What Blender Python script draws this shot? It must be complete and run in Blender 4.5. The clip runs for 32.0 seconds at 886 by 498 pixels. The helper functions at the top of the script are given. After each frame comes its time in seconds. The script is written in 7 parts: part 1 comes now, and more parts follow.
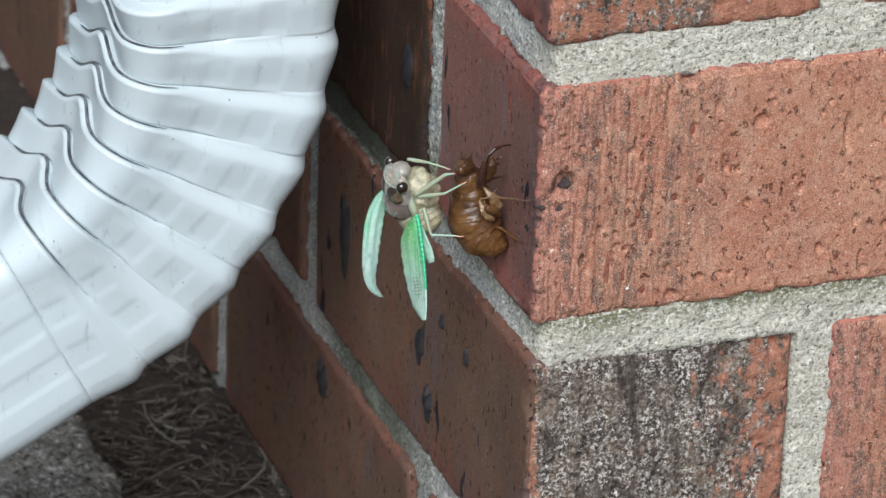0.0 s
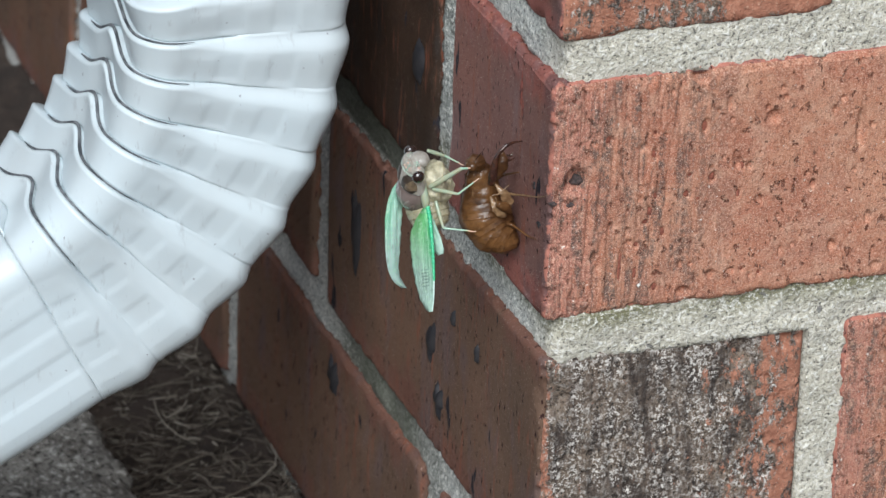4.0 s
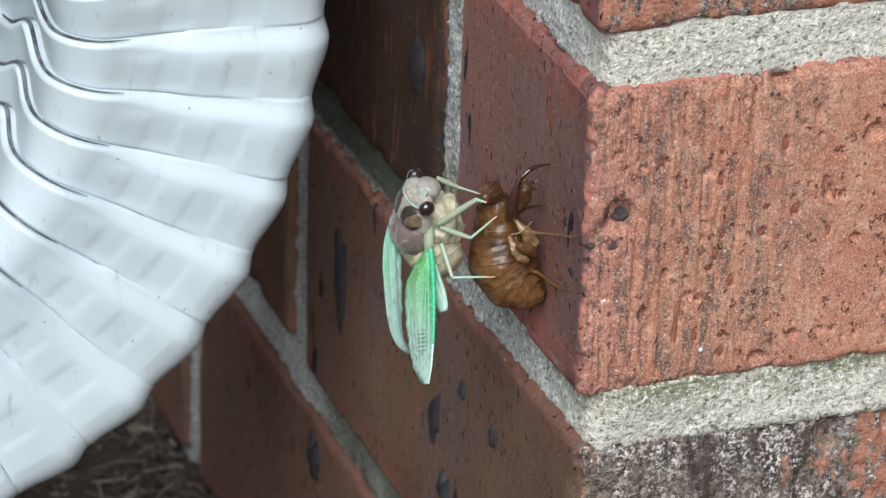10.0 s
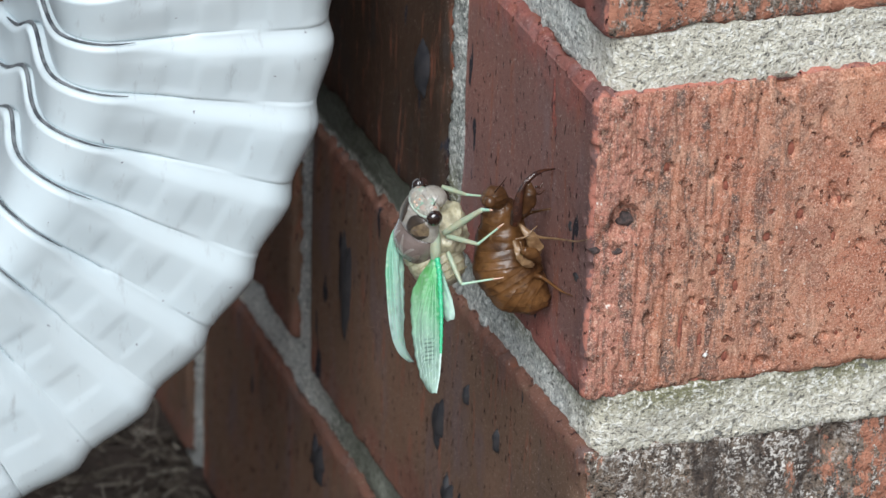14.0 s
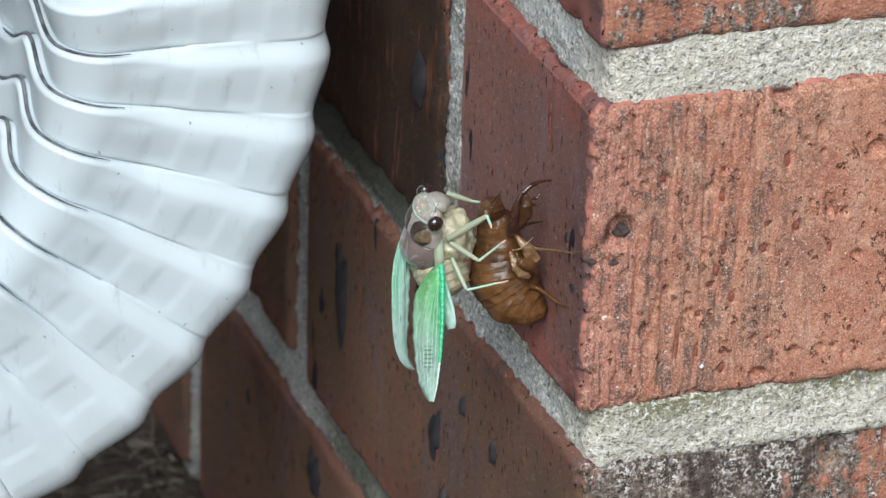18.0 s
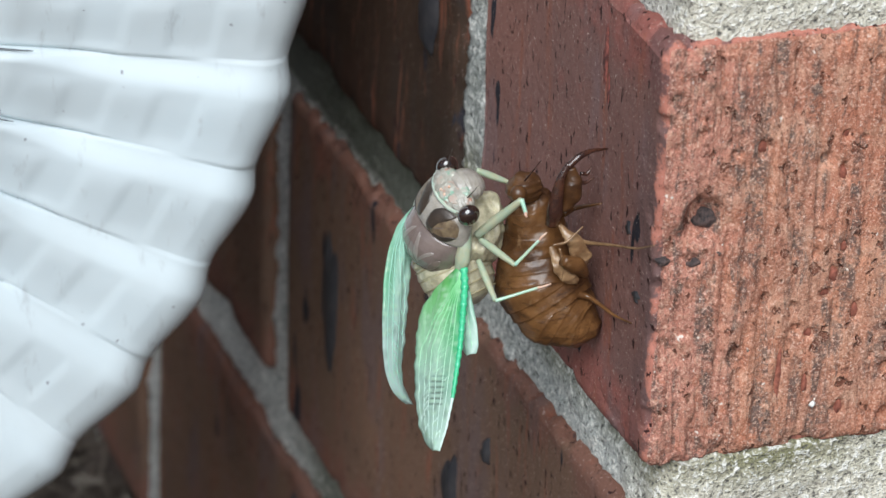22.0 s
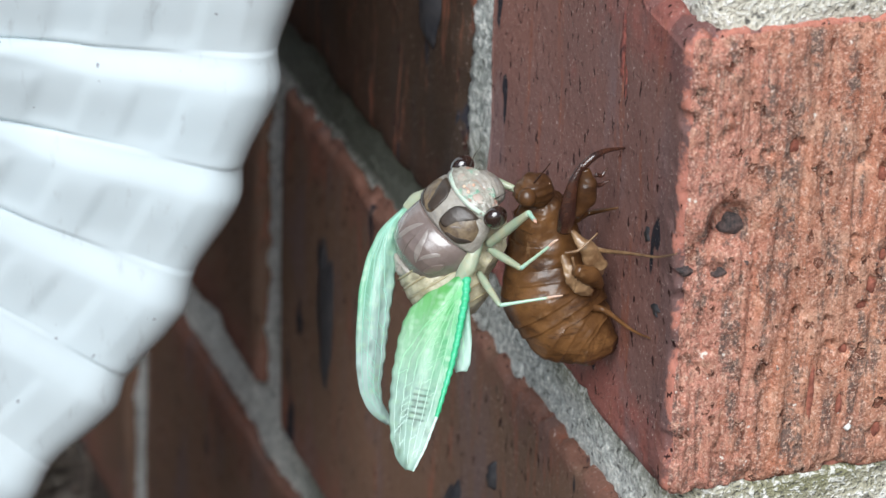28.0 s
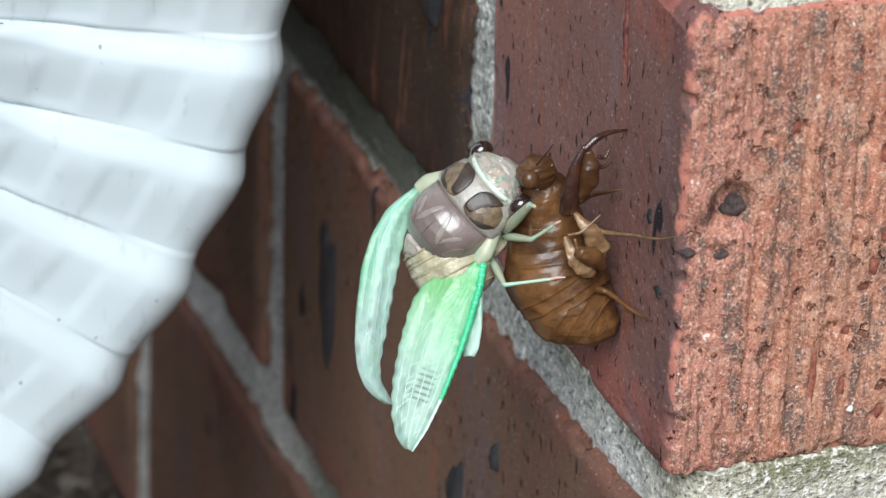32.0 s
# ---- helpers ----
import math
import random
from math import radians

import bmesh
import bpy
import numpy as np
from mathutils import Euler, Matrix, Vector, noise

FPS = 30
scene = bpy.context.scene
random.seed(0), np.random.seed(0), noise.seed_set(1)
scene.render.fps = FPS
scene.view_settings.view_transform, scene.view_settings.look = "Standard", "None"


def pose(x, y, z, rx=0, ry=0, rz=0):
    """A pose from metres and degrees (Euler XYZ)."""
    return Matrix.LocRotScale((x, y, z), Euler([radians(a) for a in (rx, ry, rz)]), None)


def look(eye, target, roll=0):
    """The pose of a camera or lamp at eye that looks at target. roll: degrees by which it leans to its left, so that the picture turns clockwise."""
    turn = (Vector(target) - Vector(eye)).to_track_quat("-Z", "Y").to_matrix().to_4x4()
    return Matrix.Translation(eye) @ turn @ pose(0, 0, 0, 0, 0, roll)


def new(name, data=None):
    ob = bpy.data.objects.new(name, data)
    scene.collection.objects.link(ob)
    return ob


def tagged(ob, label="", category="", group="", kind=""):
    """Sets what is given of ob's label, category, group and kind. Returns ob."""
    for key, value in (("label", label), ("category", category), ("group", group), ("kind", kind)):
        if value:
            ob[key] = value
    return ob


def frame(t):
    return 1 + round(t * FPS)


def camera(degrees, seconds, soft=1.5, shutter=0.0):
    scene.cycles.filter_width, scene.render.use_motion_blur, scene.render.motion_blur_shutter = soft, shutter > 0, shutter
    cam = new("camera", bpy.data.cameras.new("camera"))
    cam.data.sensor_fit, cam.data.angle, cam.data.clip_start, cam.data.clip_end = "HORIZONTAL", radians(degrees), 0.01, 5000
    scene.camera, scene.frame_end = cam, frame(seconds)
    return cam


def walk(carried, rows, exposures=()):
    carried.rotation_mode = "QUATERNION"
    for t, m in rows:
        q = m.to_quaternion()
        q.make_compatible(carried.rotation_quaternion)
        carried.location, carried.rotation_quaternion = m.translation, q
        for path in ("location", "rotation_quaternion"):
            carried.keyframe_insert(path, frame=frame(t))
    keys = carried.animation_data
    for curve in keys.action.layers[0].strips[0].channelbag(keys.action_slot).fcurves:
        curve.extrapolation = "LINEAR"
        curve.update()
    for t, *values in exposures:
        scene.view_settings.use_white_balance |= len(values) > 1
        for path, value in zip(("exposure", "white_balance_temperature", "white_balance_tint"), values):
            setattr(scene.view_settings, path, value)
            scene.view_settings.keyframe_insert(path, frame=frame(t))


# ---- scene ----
cam = camera(12.0, 32.0)
# the camera draws near to the insect along one line, and swings a little as it is held
AIM = Vector((0.0, 0.055, 0.200))
AWAY = Vector((-0.3023, -0.7693, 0.3931))
ROWS = [  # seconds, nearness, yaw, pitch, roll
    (0.00, 0.7789, -21.132, -26.443, 2.24),
    (0.50, 0.7790, -21.105, -26.523, 2.10),
    (1.00, 0.7778, -21.067, -26.521, 2.19),
    (1.50, 0.7800, -21.042, -26.510, 2.32),
    (2.00, 0.7794, -21.039, -26.483, 2.32),
    (2.50, 0.7801, -21.034, -26.498, 2.32),
    (3.00, 0.7811, -21.029, -26.468, 2.24),
    (3.50, 0.7800, -21.010, -26.460, 2.19),
    (3.95, 0.7800, -20.970, -26.492, 2.18),
    (5.50, 0.9322, -20.830, -26.603, 2.17),
    (6.00, 0.9811, -20.788, -26.677, 2.12),
    (6.15, 1.0000, -20.845, -26.633, 2.07),
    (6.50, 1.0016, -20.979, -26.531, 1.96),
    (7.00, 0.9991, -20.798, -26.398, 1.81),
    (7.50, 1.0017, -20.777, -26.428, 2.06),
    (8.00, 0.9999, -20.840, -26.499, 1.99),
    (8.50, 1.0000, -20.823, -26.550, 2.00),
    (9.00, 1.0000, -20.783, -26.447, 1.95),
    (9.50, 0.9991, -20.783, -26.258, 2.02),
    (10.00, 0.9984, -20.717, -26.064, 1.91),
    (10.50, 0.9994, -20.722, -25.764, 1.88),
    (11.00, 0.9984, -20.809, -25.694, 2.16),
    (11.50, 0.9992, -20.680, -25.732, 1.99),
    (12.00, 1.0006, -20.616, -25.699, 2.01),
    (12.50, 0.9987, -20.540, -25.594, 1.86),
    (13.00, 0.9997, -20.463, -25.540, 1.85),
    (13.50, 0.9979, -20.477, -25.722, 2.06),
    (14.00, 0.9998, -20.646, -26.007, 2.04),
    (14.50, 1.0009, -20.821, -26.145, 2.11),
    (16.50, 1.0011, -20.851, -25.698, 2.14),
    (17.00, 1.0000, -20.784, -25.716, 2.19),
    (17.50, 0.9988, -20.724, -25.788, 2.15),
    (18.00, 1.0001, -20.694, -25.852, 2.06),
    (18.50, 1.0013, -20.660, -25.872, 1.99),
    (19.00, 1.0000, -20.616, -25.857, 1.92),
    (19.25, 1.0005, -20.591, -25.833, 1.91),
    (19.50, 1.0199, -20.565, -25.808, 1.90),
    (20.00, 1.0752, -20.519, -25.794, 1.96),
    (20.50, 1.1346, -20.484, -25.838, 2.12),
    (21.00, 1.2002, -20.400, -26.082, 2.19),
    (21.50, 1.2716, -20.250, -26.181, 2.02),
    (22.00, 1.3489, -20.177, -26.099, 2.01),
    (22.50, 1.4215, -20.114, -25.968, 1.96),
    (22.75, 1.4665, -20.107, -25.952, 2.05),
    (23.00, 1.4679, -20.099, -25.936, 2.13),
    (23.50, 1.4668, -20.134, -26.154, 2.21),
    (24.00, 1.4682, -20.165, -26.274, 2.15),
    (24.50, 1.4669, -20.081, -26.245, 2.03),
    (25.00, 1.4643, -20.045, -26.157, 2.06),
    (25.50, 1.4646, -20.024, -26.096, 1.87),
    (27.50, 1.4654, -20.027, -26.034, 1.98),
    (28.00, 1.4653, -20.027, -26.046, 1.99),
    (28.50, 1.4653, -20.027, -26.022, 1.99),
    (29.00, 1.4651, -20.026, -25.986, 1.98),
    (29.50, 1.4662, -20.044, -25.994, 2.10),
    (30.00, 1.4661, -20.009, -26.103, 2.09),
    (30.50, 1.4644, -19.993, -26.195, 2.06),
    (31.00, 1.4643, -19.994, -26.219, 2.05),
    (31.50, 1.4643, -19.996, -26.265, 2.06),
    (32.00, 1.4653, -19.998, -26.294, 1.99),
]


def held(near, yaw, pitch, roll):
    return Matrix.Translation(AIM + AWAY / near) @ pose(0, 0, 0, 90 + pitch, 0, yaw) @ pose(0, 0, 0, 0, 0, roll)


walk(
    cam,
    [(t, held(*row)) for t, *row in ROWS],
    # the picture brightens a little as the insect fills more of it
    [(t, stops, 6250, 9) for t, stops in ((0.0, -0.05), (4.0, -0.03), (6.5, 0.02), (9.0, 0.08), (12.0, 0.04), (20.0, 0.06), (21.0, 0.01), (23.0, 0.20), (28.0, 0.24), (32.0, 0.24))],
)

# shallow focus, held on the insect by autofocus once it is built
cam.data.dof.use_dof, cam.data.dof.aperture_fstop = True, 40

# ---- light ----
world = bpy.data.worlds.new("sky")
scene.world = world
world.use_nodes = True
wn, wl = world.node_tree.nodes, world.node_tree.links
sky = wn.new("ShaderNodeTexSky")
sky.sky_type, sky.sun_disc = "NISHITA", False
SUN_UP, SUN_TURN = radians(43), radians(207)
sky.sun_elevation, sky.sun_rotation = SUN_UP, SUN_TURN
sky.air_density, sky.dust_density = 1.0, 2.5
wl.new(sky.outputs[0], wn["Background"].inputs["Color"])
wn["Background"].inputs["Strength"].default_value = 0.06
sun = new("sun", bpy.data.lights.new("sun", "SUN"))
sun.data.energy, sun.data.angle, sun.data.color = 4.3, radians(46), (0.95, 0.985, 1.0)
sun.matrix_world = look((-1.15, -2.25, 2.4), (0, 0, 0))


# ---- materials ----
class Mat:
    """A node material with short ways to lay its nodes."""

    def __init__(self, name, rough=0.8, metal=0.0, shift=True):
        self.m = bpy.data.materials.new(name)
        self.m.use_nodes = True
        self.t = self.m.node_tree
        self.b = self.t.nodes["Principled BSDF"]
        self.b.inputs["Roughness"].default_value, self.b.inputs["Metallic"].default_value = rough, metal
        c = self.t.nodes.new("ShaderNodeTexCoord").outputs["Object"]
        if shift:
            info = self.t.nodes.new("ShaderNodeObjectInfo")
            mul = self.t.nodes.new("ShaderNodeMath")
            mul.operation, mul.inputs[1].default_value = "MULTIPLY", 3.7
            self.t.links.new(info.outputs["Random"], mul.inputs[0])
            add = self.t.nodes.new("ShaderNodeVectorMath")
            self.t.links.new(c, add.inputs[0]), self.t.links.new(mul.outputs[0], add.inputs[1])
            self.random = info.outputs["Random"]
            self.here, c = c, add.outputs[0]
        else:
            self.here = c
        self.c = c

    def scaled(self, x, y, z, fixed=False):
        n = self.t.nodes.new("ShaderNodeMapping")
        n.inputs["Scale"].default_value = (x, y, z)
        self.t.links.new(self.here if fixed else self.c, n.inputs["Vector"])
        return n.outputs[0]

    def noise(self, scale, detail=4, rough=0.6, vec=None, warp=0.0):
        n = self.t.nodes.new("ShaderNodeTexNoise")
        n.inputs["Scale"].default_value, n.inputs["Detail"].default_value = scale, detail
        n.inputs["Roughness"].default_value, n.inputs["Distortion"].default_value = rough, warp
        self.t.links.new(vec or self.c, n.inputs["Vector"])
        return n.outputs["Fac"]

    def cells(self, scale, vec=None, out="Distance", smooth=False):
        n = self.t.nodes.new("ShaderNodeTexVoronoi")
        n.inputs["Scale"].default_value = scale
        if smooth:
            n.feature = "SMOOTH_F1"
        self.t.links.new(vec or self.c, n.inputs["Vector"])
        return n.outputs[out]

    def ramp(self, fac, *stops):
        n = self.t.nodes.new("ShaderNodeValToRGB")
        els = n.color_ramp.elements
        while len(els) < len(stops):
            els.new(0.5)
        for e, (p, col) in zip(els, stops):
            e.position = p
            e.color = (*col, 1) if isinstance(col, tuple) else (col, col, col, 1)
        self.t.links.new(fac, n.inputs[0])
        return n.outputs[0]

    def mix(self, fac, a, b, kind="MIX"):
        n = self.t.nodes.new("ShaderNodeMix")
        n.data_type, n.blend_type = "RGBA", kind
        for s, v in ((n.inputs["Factor"], fac), (n.inputs[6], a), (n.inputs[7], b)):
            if isinstance(v, (int, float)):
                s.default_value = v if s.name == "Factor" else (v, v, v, 1)
            elif isinstance(v, tuple):
                s.default_value = (*v, 1)
            else:
                self.t.links.new(v, s)
        return n.outputs[2]

    def sums(self, a, b, kind="ADD"):
        n = self.t.nodes.new("ShaderNodeMath")
        n.operation = kind
        for s, v in zip(n.inputs, (a, b)):
            if isinstance(v, (int, float)):
                s.default_value = v
            else:
                self.t.links.new(v, s)
        return n.outputs[0]

    def axis(self, name, lo, hi):
        """0 to 1 along an axis of the thing, from lo to hi metres."""
        s = self.t.nodes.new("ShaderNodeSeparateXYZ")
        self.t.links.new(self.here, s.inputs[0])
        n = self.t.nodes.new("ShaderNodeMapRange")
        n.inputs[1].default_value, n.inputs[2].default_value = lo, hi
        self.t.links.new(s.outputs[name], n.inputs[0])
        return n.outputs[0]

    def colour(self, v):
        self.set("Base Color", v)

    def set(self, name, v):
        if isinstance(v, tuple):
            self.b.inputs[name].default_value = (*v, 1)
        elif isinstance(v, (int, float)):
            self.b.inputs[name].default_value = v
        else:
            self.t.links.new(v, self.b.inputs[name])

    def bump(self, height, dist, strength=1.0):
        n = self.t.nodes.new("ShaderNodeBump")
        n.inputs["Distance"].default_value, n.inputs["Strength"].default_value = dist, strength
        self.t.links.new(height, n.inputs["Height"])
        old = self.b.inputs["Normal"].links
        if old:
            self.t.links.new(old[0].from_socket, n.inputs["Normal"])
        self.t.links.new(n.outputs[0], self.b.inputs["Normal"])


def brick_face(name, base, deep, pale):
    k = Mat(name, 0.92)
    k.set("Specular IOR Level", 0.2)
    sand = k.noise(2300, 3, 0.8)
    grain = k.noise(800, 4, 0.75)
    col = k.mix(k.ramp(k.noise(34, 4, 0.6), (0.38, 0.0), (0.60, 1.0)), base, deep)
    col = k.mix(k.ramp(k.noise(1.0, 4, 0.65, k.scaled(55, 55, 22)), (0.52, 0.0), (0.66, 0.55)), col, (0.36, 0.175, 0.13))
    col = k.mix(k.ramp(k.noise(140, 4, 0.7), (0.48, 0.0), (0.68, 0.9)), col, pale)
    # pinkish torn clay next to the corner
    torn = k.sums(k.axis("X", 0.026, 0.004), k.sums(k.noise(190, 5, 0.7), 0.9, "MULTIPLY"), "MULTIPLY")
    col = k.mix(k.ramp(torn, (0.20, 0.0), (0.42, 0.9)), col, (0.56, 0.245, 0.180))
    col = k.mix(k.ramp(k.noise(230, 5, 0.75), (0.56, 0.0), (0.64, 0.55)), col, (0.56, 0.20, 0.115))
    # grey-black skin left in drawn-out strips towards the corner
    zone = k.ramp(k.axis("X", 0.034, 0.056), (0.0, 1.0), (1.0, 0.12))
    strip = k.ramp(k.noise(1.0, 5, 0.7, k.scaled(300, 300, 40)), (0.47, 0.0), (0.55, 1.0))
    broken = k.ramp(k.noise(520, 5, 0.8), (0.42, 0.0), (0.54, 1.0))
    skin = k.sums(k.sums(strip, zone, "MULTIPLY"), broken, "MULTIPLY")
    col = k.mix(k.sums(skin, 0.9, "MULTIPLY"), col, (0.115, 0.092, 0.082))
    streak = k.noise(1.0, 5, 0.75, k.scaled(1250, 1250, 55))
    col = k.mix(k.sums(k.ramp(streak, (0.54, 0.0), (0.68, 0.75)), zone, "MULTIPLY"), col, (0.24, 0.115, 0.075))
    pit = k.ramp(k.noise(1.0, 3, 0.5, k.scaled(440, 440, 330)), (0.645, 0.0), (0.675, 1.0))
    col = k.mix(k.sums(pit, 0.85, "MULTIPLY"), col, (0.17, 0.055, 0.033))
    # the dull skin of the side runs ragged over the arris
    arris = k.sums(k.axis("X", 0.0055, 0.0), k.sums(k.noise(210, 5, 0.8), 1.1, "MULTIPLY"), "MULTIPLY")
    col = k.mix(k.ramp(arris, (0.40, 0.0), (0.52, 0.85)), col, (0.27, 0.125, 0.105))
    mid = k.noise(480, 5, 0.85)
    col = k.mix(k.ramp(mid, (0.54, 0.0), (0.64, 0.55)), col, (0.70, 0.43, 0.30))
    col = k.mix(k.ramp(mid, (0.38, 0.85), (0.46, 0.0)), col, (0.22, 0.095, 0.065))
    # sharp dark sand and pale grit
    col = k.mix(k.ramp(sand, (0.55, 0.0), (0.62, 0.8)), col, (0.80, 0.54, 0.42))
    col = k.mix(k.ramp(sand, (0.33, 0.9), (0.44, 0.0)), col, (0.14, 0.060, 0.042))
    col = k.mix(k.ramp(k.noise(620, 2, 0.5), (0.715, 0.0), (0.74, 1.0)), col, (0.80, 0.70, 0.62))
    k.colour(col)
    k.bump(k.sums(mid, k.axis("X", 0.040, 0.0), "MULTIPLY"), 0.0005, 0.8)
    k.bump(streak, 0.0005, 0.6)
    k.bump(grain, 0.0003, 0.7)
    k.bump(sand, 0.00035, 1.0)
    k.bump(k.sums(1.0, pit, "SUBTRACT"), 0.0014, 1.0)
    return k.m


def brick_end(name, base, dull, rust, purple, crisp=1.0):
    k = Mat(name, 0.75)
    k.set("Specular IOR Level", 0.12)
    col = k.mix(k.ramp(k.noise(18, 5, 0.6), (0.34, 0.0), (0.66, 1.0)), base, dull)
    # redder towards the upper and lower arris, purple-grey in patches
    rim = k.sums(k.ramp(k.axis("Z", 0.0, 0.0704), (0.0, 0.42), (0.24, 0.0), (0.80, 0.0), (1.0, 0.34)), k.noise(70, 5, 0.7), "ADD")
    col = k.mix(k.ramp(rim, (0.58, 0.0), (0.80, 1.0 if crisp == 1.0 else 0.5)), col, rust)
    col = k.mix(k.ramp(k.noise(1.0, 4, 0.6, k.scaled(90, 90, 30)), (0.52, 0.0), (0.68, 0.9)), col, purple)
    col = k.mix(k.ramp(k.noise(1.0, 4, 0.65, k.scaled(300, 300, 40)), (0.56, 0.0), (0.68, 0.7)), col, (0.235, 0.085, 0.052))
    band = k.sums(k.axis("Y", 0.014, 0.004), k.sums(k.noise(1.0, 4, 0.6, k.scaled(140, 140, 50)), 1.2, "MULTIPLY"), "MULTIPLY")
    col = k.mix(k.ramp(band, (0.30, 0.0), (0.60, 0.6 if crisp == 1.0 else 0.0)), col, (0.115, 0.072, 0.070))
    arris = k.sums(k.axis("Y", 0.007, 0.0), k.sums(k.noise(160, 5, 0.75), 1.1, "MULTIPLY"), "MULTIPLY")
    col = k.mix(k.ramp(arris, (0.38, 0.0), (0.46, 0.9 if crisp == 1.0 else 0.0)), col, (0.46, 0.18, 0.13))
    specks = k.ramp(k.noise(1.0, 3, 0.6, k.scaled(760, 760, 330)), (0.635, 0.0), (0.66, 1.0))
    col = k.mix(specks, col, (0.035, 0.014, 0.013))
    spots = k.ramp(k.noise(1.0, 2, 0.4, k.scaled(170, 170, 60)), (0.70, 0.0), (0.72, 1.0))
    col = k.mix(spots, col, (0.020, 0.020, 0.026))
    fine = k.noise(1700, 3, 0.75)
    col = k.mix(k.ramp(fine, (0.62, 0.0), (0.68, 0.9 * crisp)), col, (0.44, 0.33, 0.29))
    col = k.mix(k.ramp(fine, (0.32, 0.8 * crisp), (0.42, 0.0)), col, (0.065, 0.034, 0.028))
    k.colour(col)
    k.bump(k.noise(1.0, 4, 0.7, k.scaled(1100, 1100, 260)), 0.0002, 0.6)
    k.bump(fine, 0.0003, 0.6)
    k.bump(k.sums(1.0, specks, "SUBTRACT"), 0.0006, 0.8)
    return k.m


def weathered_face(name, rust=0.0):
    k = Mat(name, 0.95, shift=False)
    grit = k.sums(k.sums(k.noise(760, 2, 0.6), 0.55, "MULTIPLY"), k.sums(k.noise(1900, 2, 0.6), 0.45, "MULTIPLY"), "ADD")
    col = k.mix(k.ramp(k.noise(60, 4, 0.6), (0.35, 0.0), (0.65, 1.0)), (0.125, 0.092, 0.070), (0.20, 0.150, 0.110))
    col = k.mix(k.ramp(k.noise(1.0, 5, 0.8, k.scaled(130, 130, 60)), (0.47, 0.0), (0.58, 0.9)), col, (0.048, 0.034, 0.028))
    crust = k.ramp(k.noise(1.0, 4, 0.7, k.scaled(120, 120, 80)), (0.42, 0.10), (0.56, 1.0))
    col = k.mix(k.sums(k.ramp(grit, (0.51, 0.0), (0.57, 1.0)), crust, "MULTIPLY"), col, (0.66, 0.62, 0.57))
    col = k.mix(k.ramp(grit, (0.38, 1.0), (0.45, 0.0)), col, (0.018, 0.015, 0.013))
    col = k.mix(k.ramp(k.noise(420, 5, 0.8), (0.54, 0.0), (0.62, 0.6)), col, (0.44, 0.40, 0.36))
    col = k.mix(k.ramp(k.noise(1.0, 5, 0.7, k.scaled(260, 260, 45)), (0.56, 0.0), (0.66, 0.6)), col, (0.13, 0.085, 0.06))
    col = k.mix(k.ramp(k.noise(1.0, 4, 0.7, k.scaled(110, 110, 28)), (0.52, 0.0), (0.60, 0.75)), col, (0.040, 0.028, 0.023))
    rusty = k.mix(k.ramp(k.noise(260, 5, 0.75), (0.40, 0.0), (0.60, 1.0)), (0.46, 0.205, 0.130), (0.29, 0.115, 0.07))
    rusty = k.mix(k.ramp(grit, (0.56, 0.0), (0.64, 0.6)), rusty, (0.58, 0.36, 0.25))
    torn = k.noise(1.0, 7, 0.84, k.scaled(170, 170, 95))
    side = k.sums(k.sums(k.sums(k.axis("X", 0.040, 0.080), 0.20, "MULTIPLY"), torn, "ADD"), rust, "ADD")
    col = k.mix(k.ramp(side, (0.62, 0.0), (0.66, 1.0)), col, rusty)
    edge = k.sums(k.sums(k.axis("X", 0.008, 0.0), 0.26, "MULTIPLY"), torn, "ADD")
    col = k.mix(k.ramp(edge, (0.66, 0.0), (0.72, 1.0)), col, rusty)
    k.colour(col)
    k.bump(grit, 0.0008, 1.0)
    k.bump(k.noise(320, 4, 0.75), 0.0010, 0.9)
    return k.m


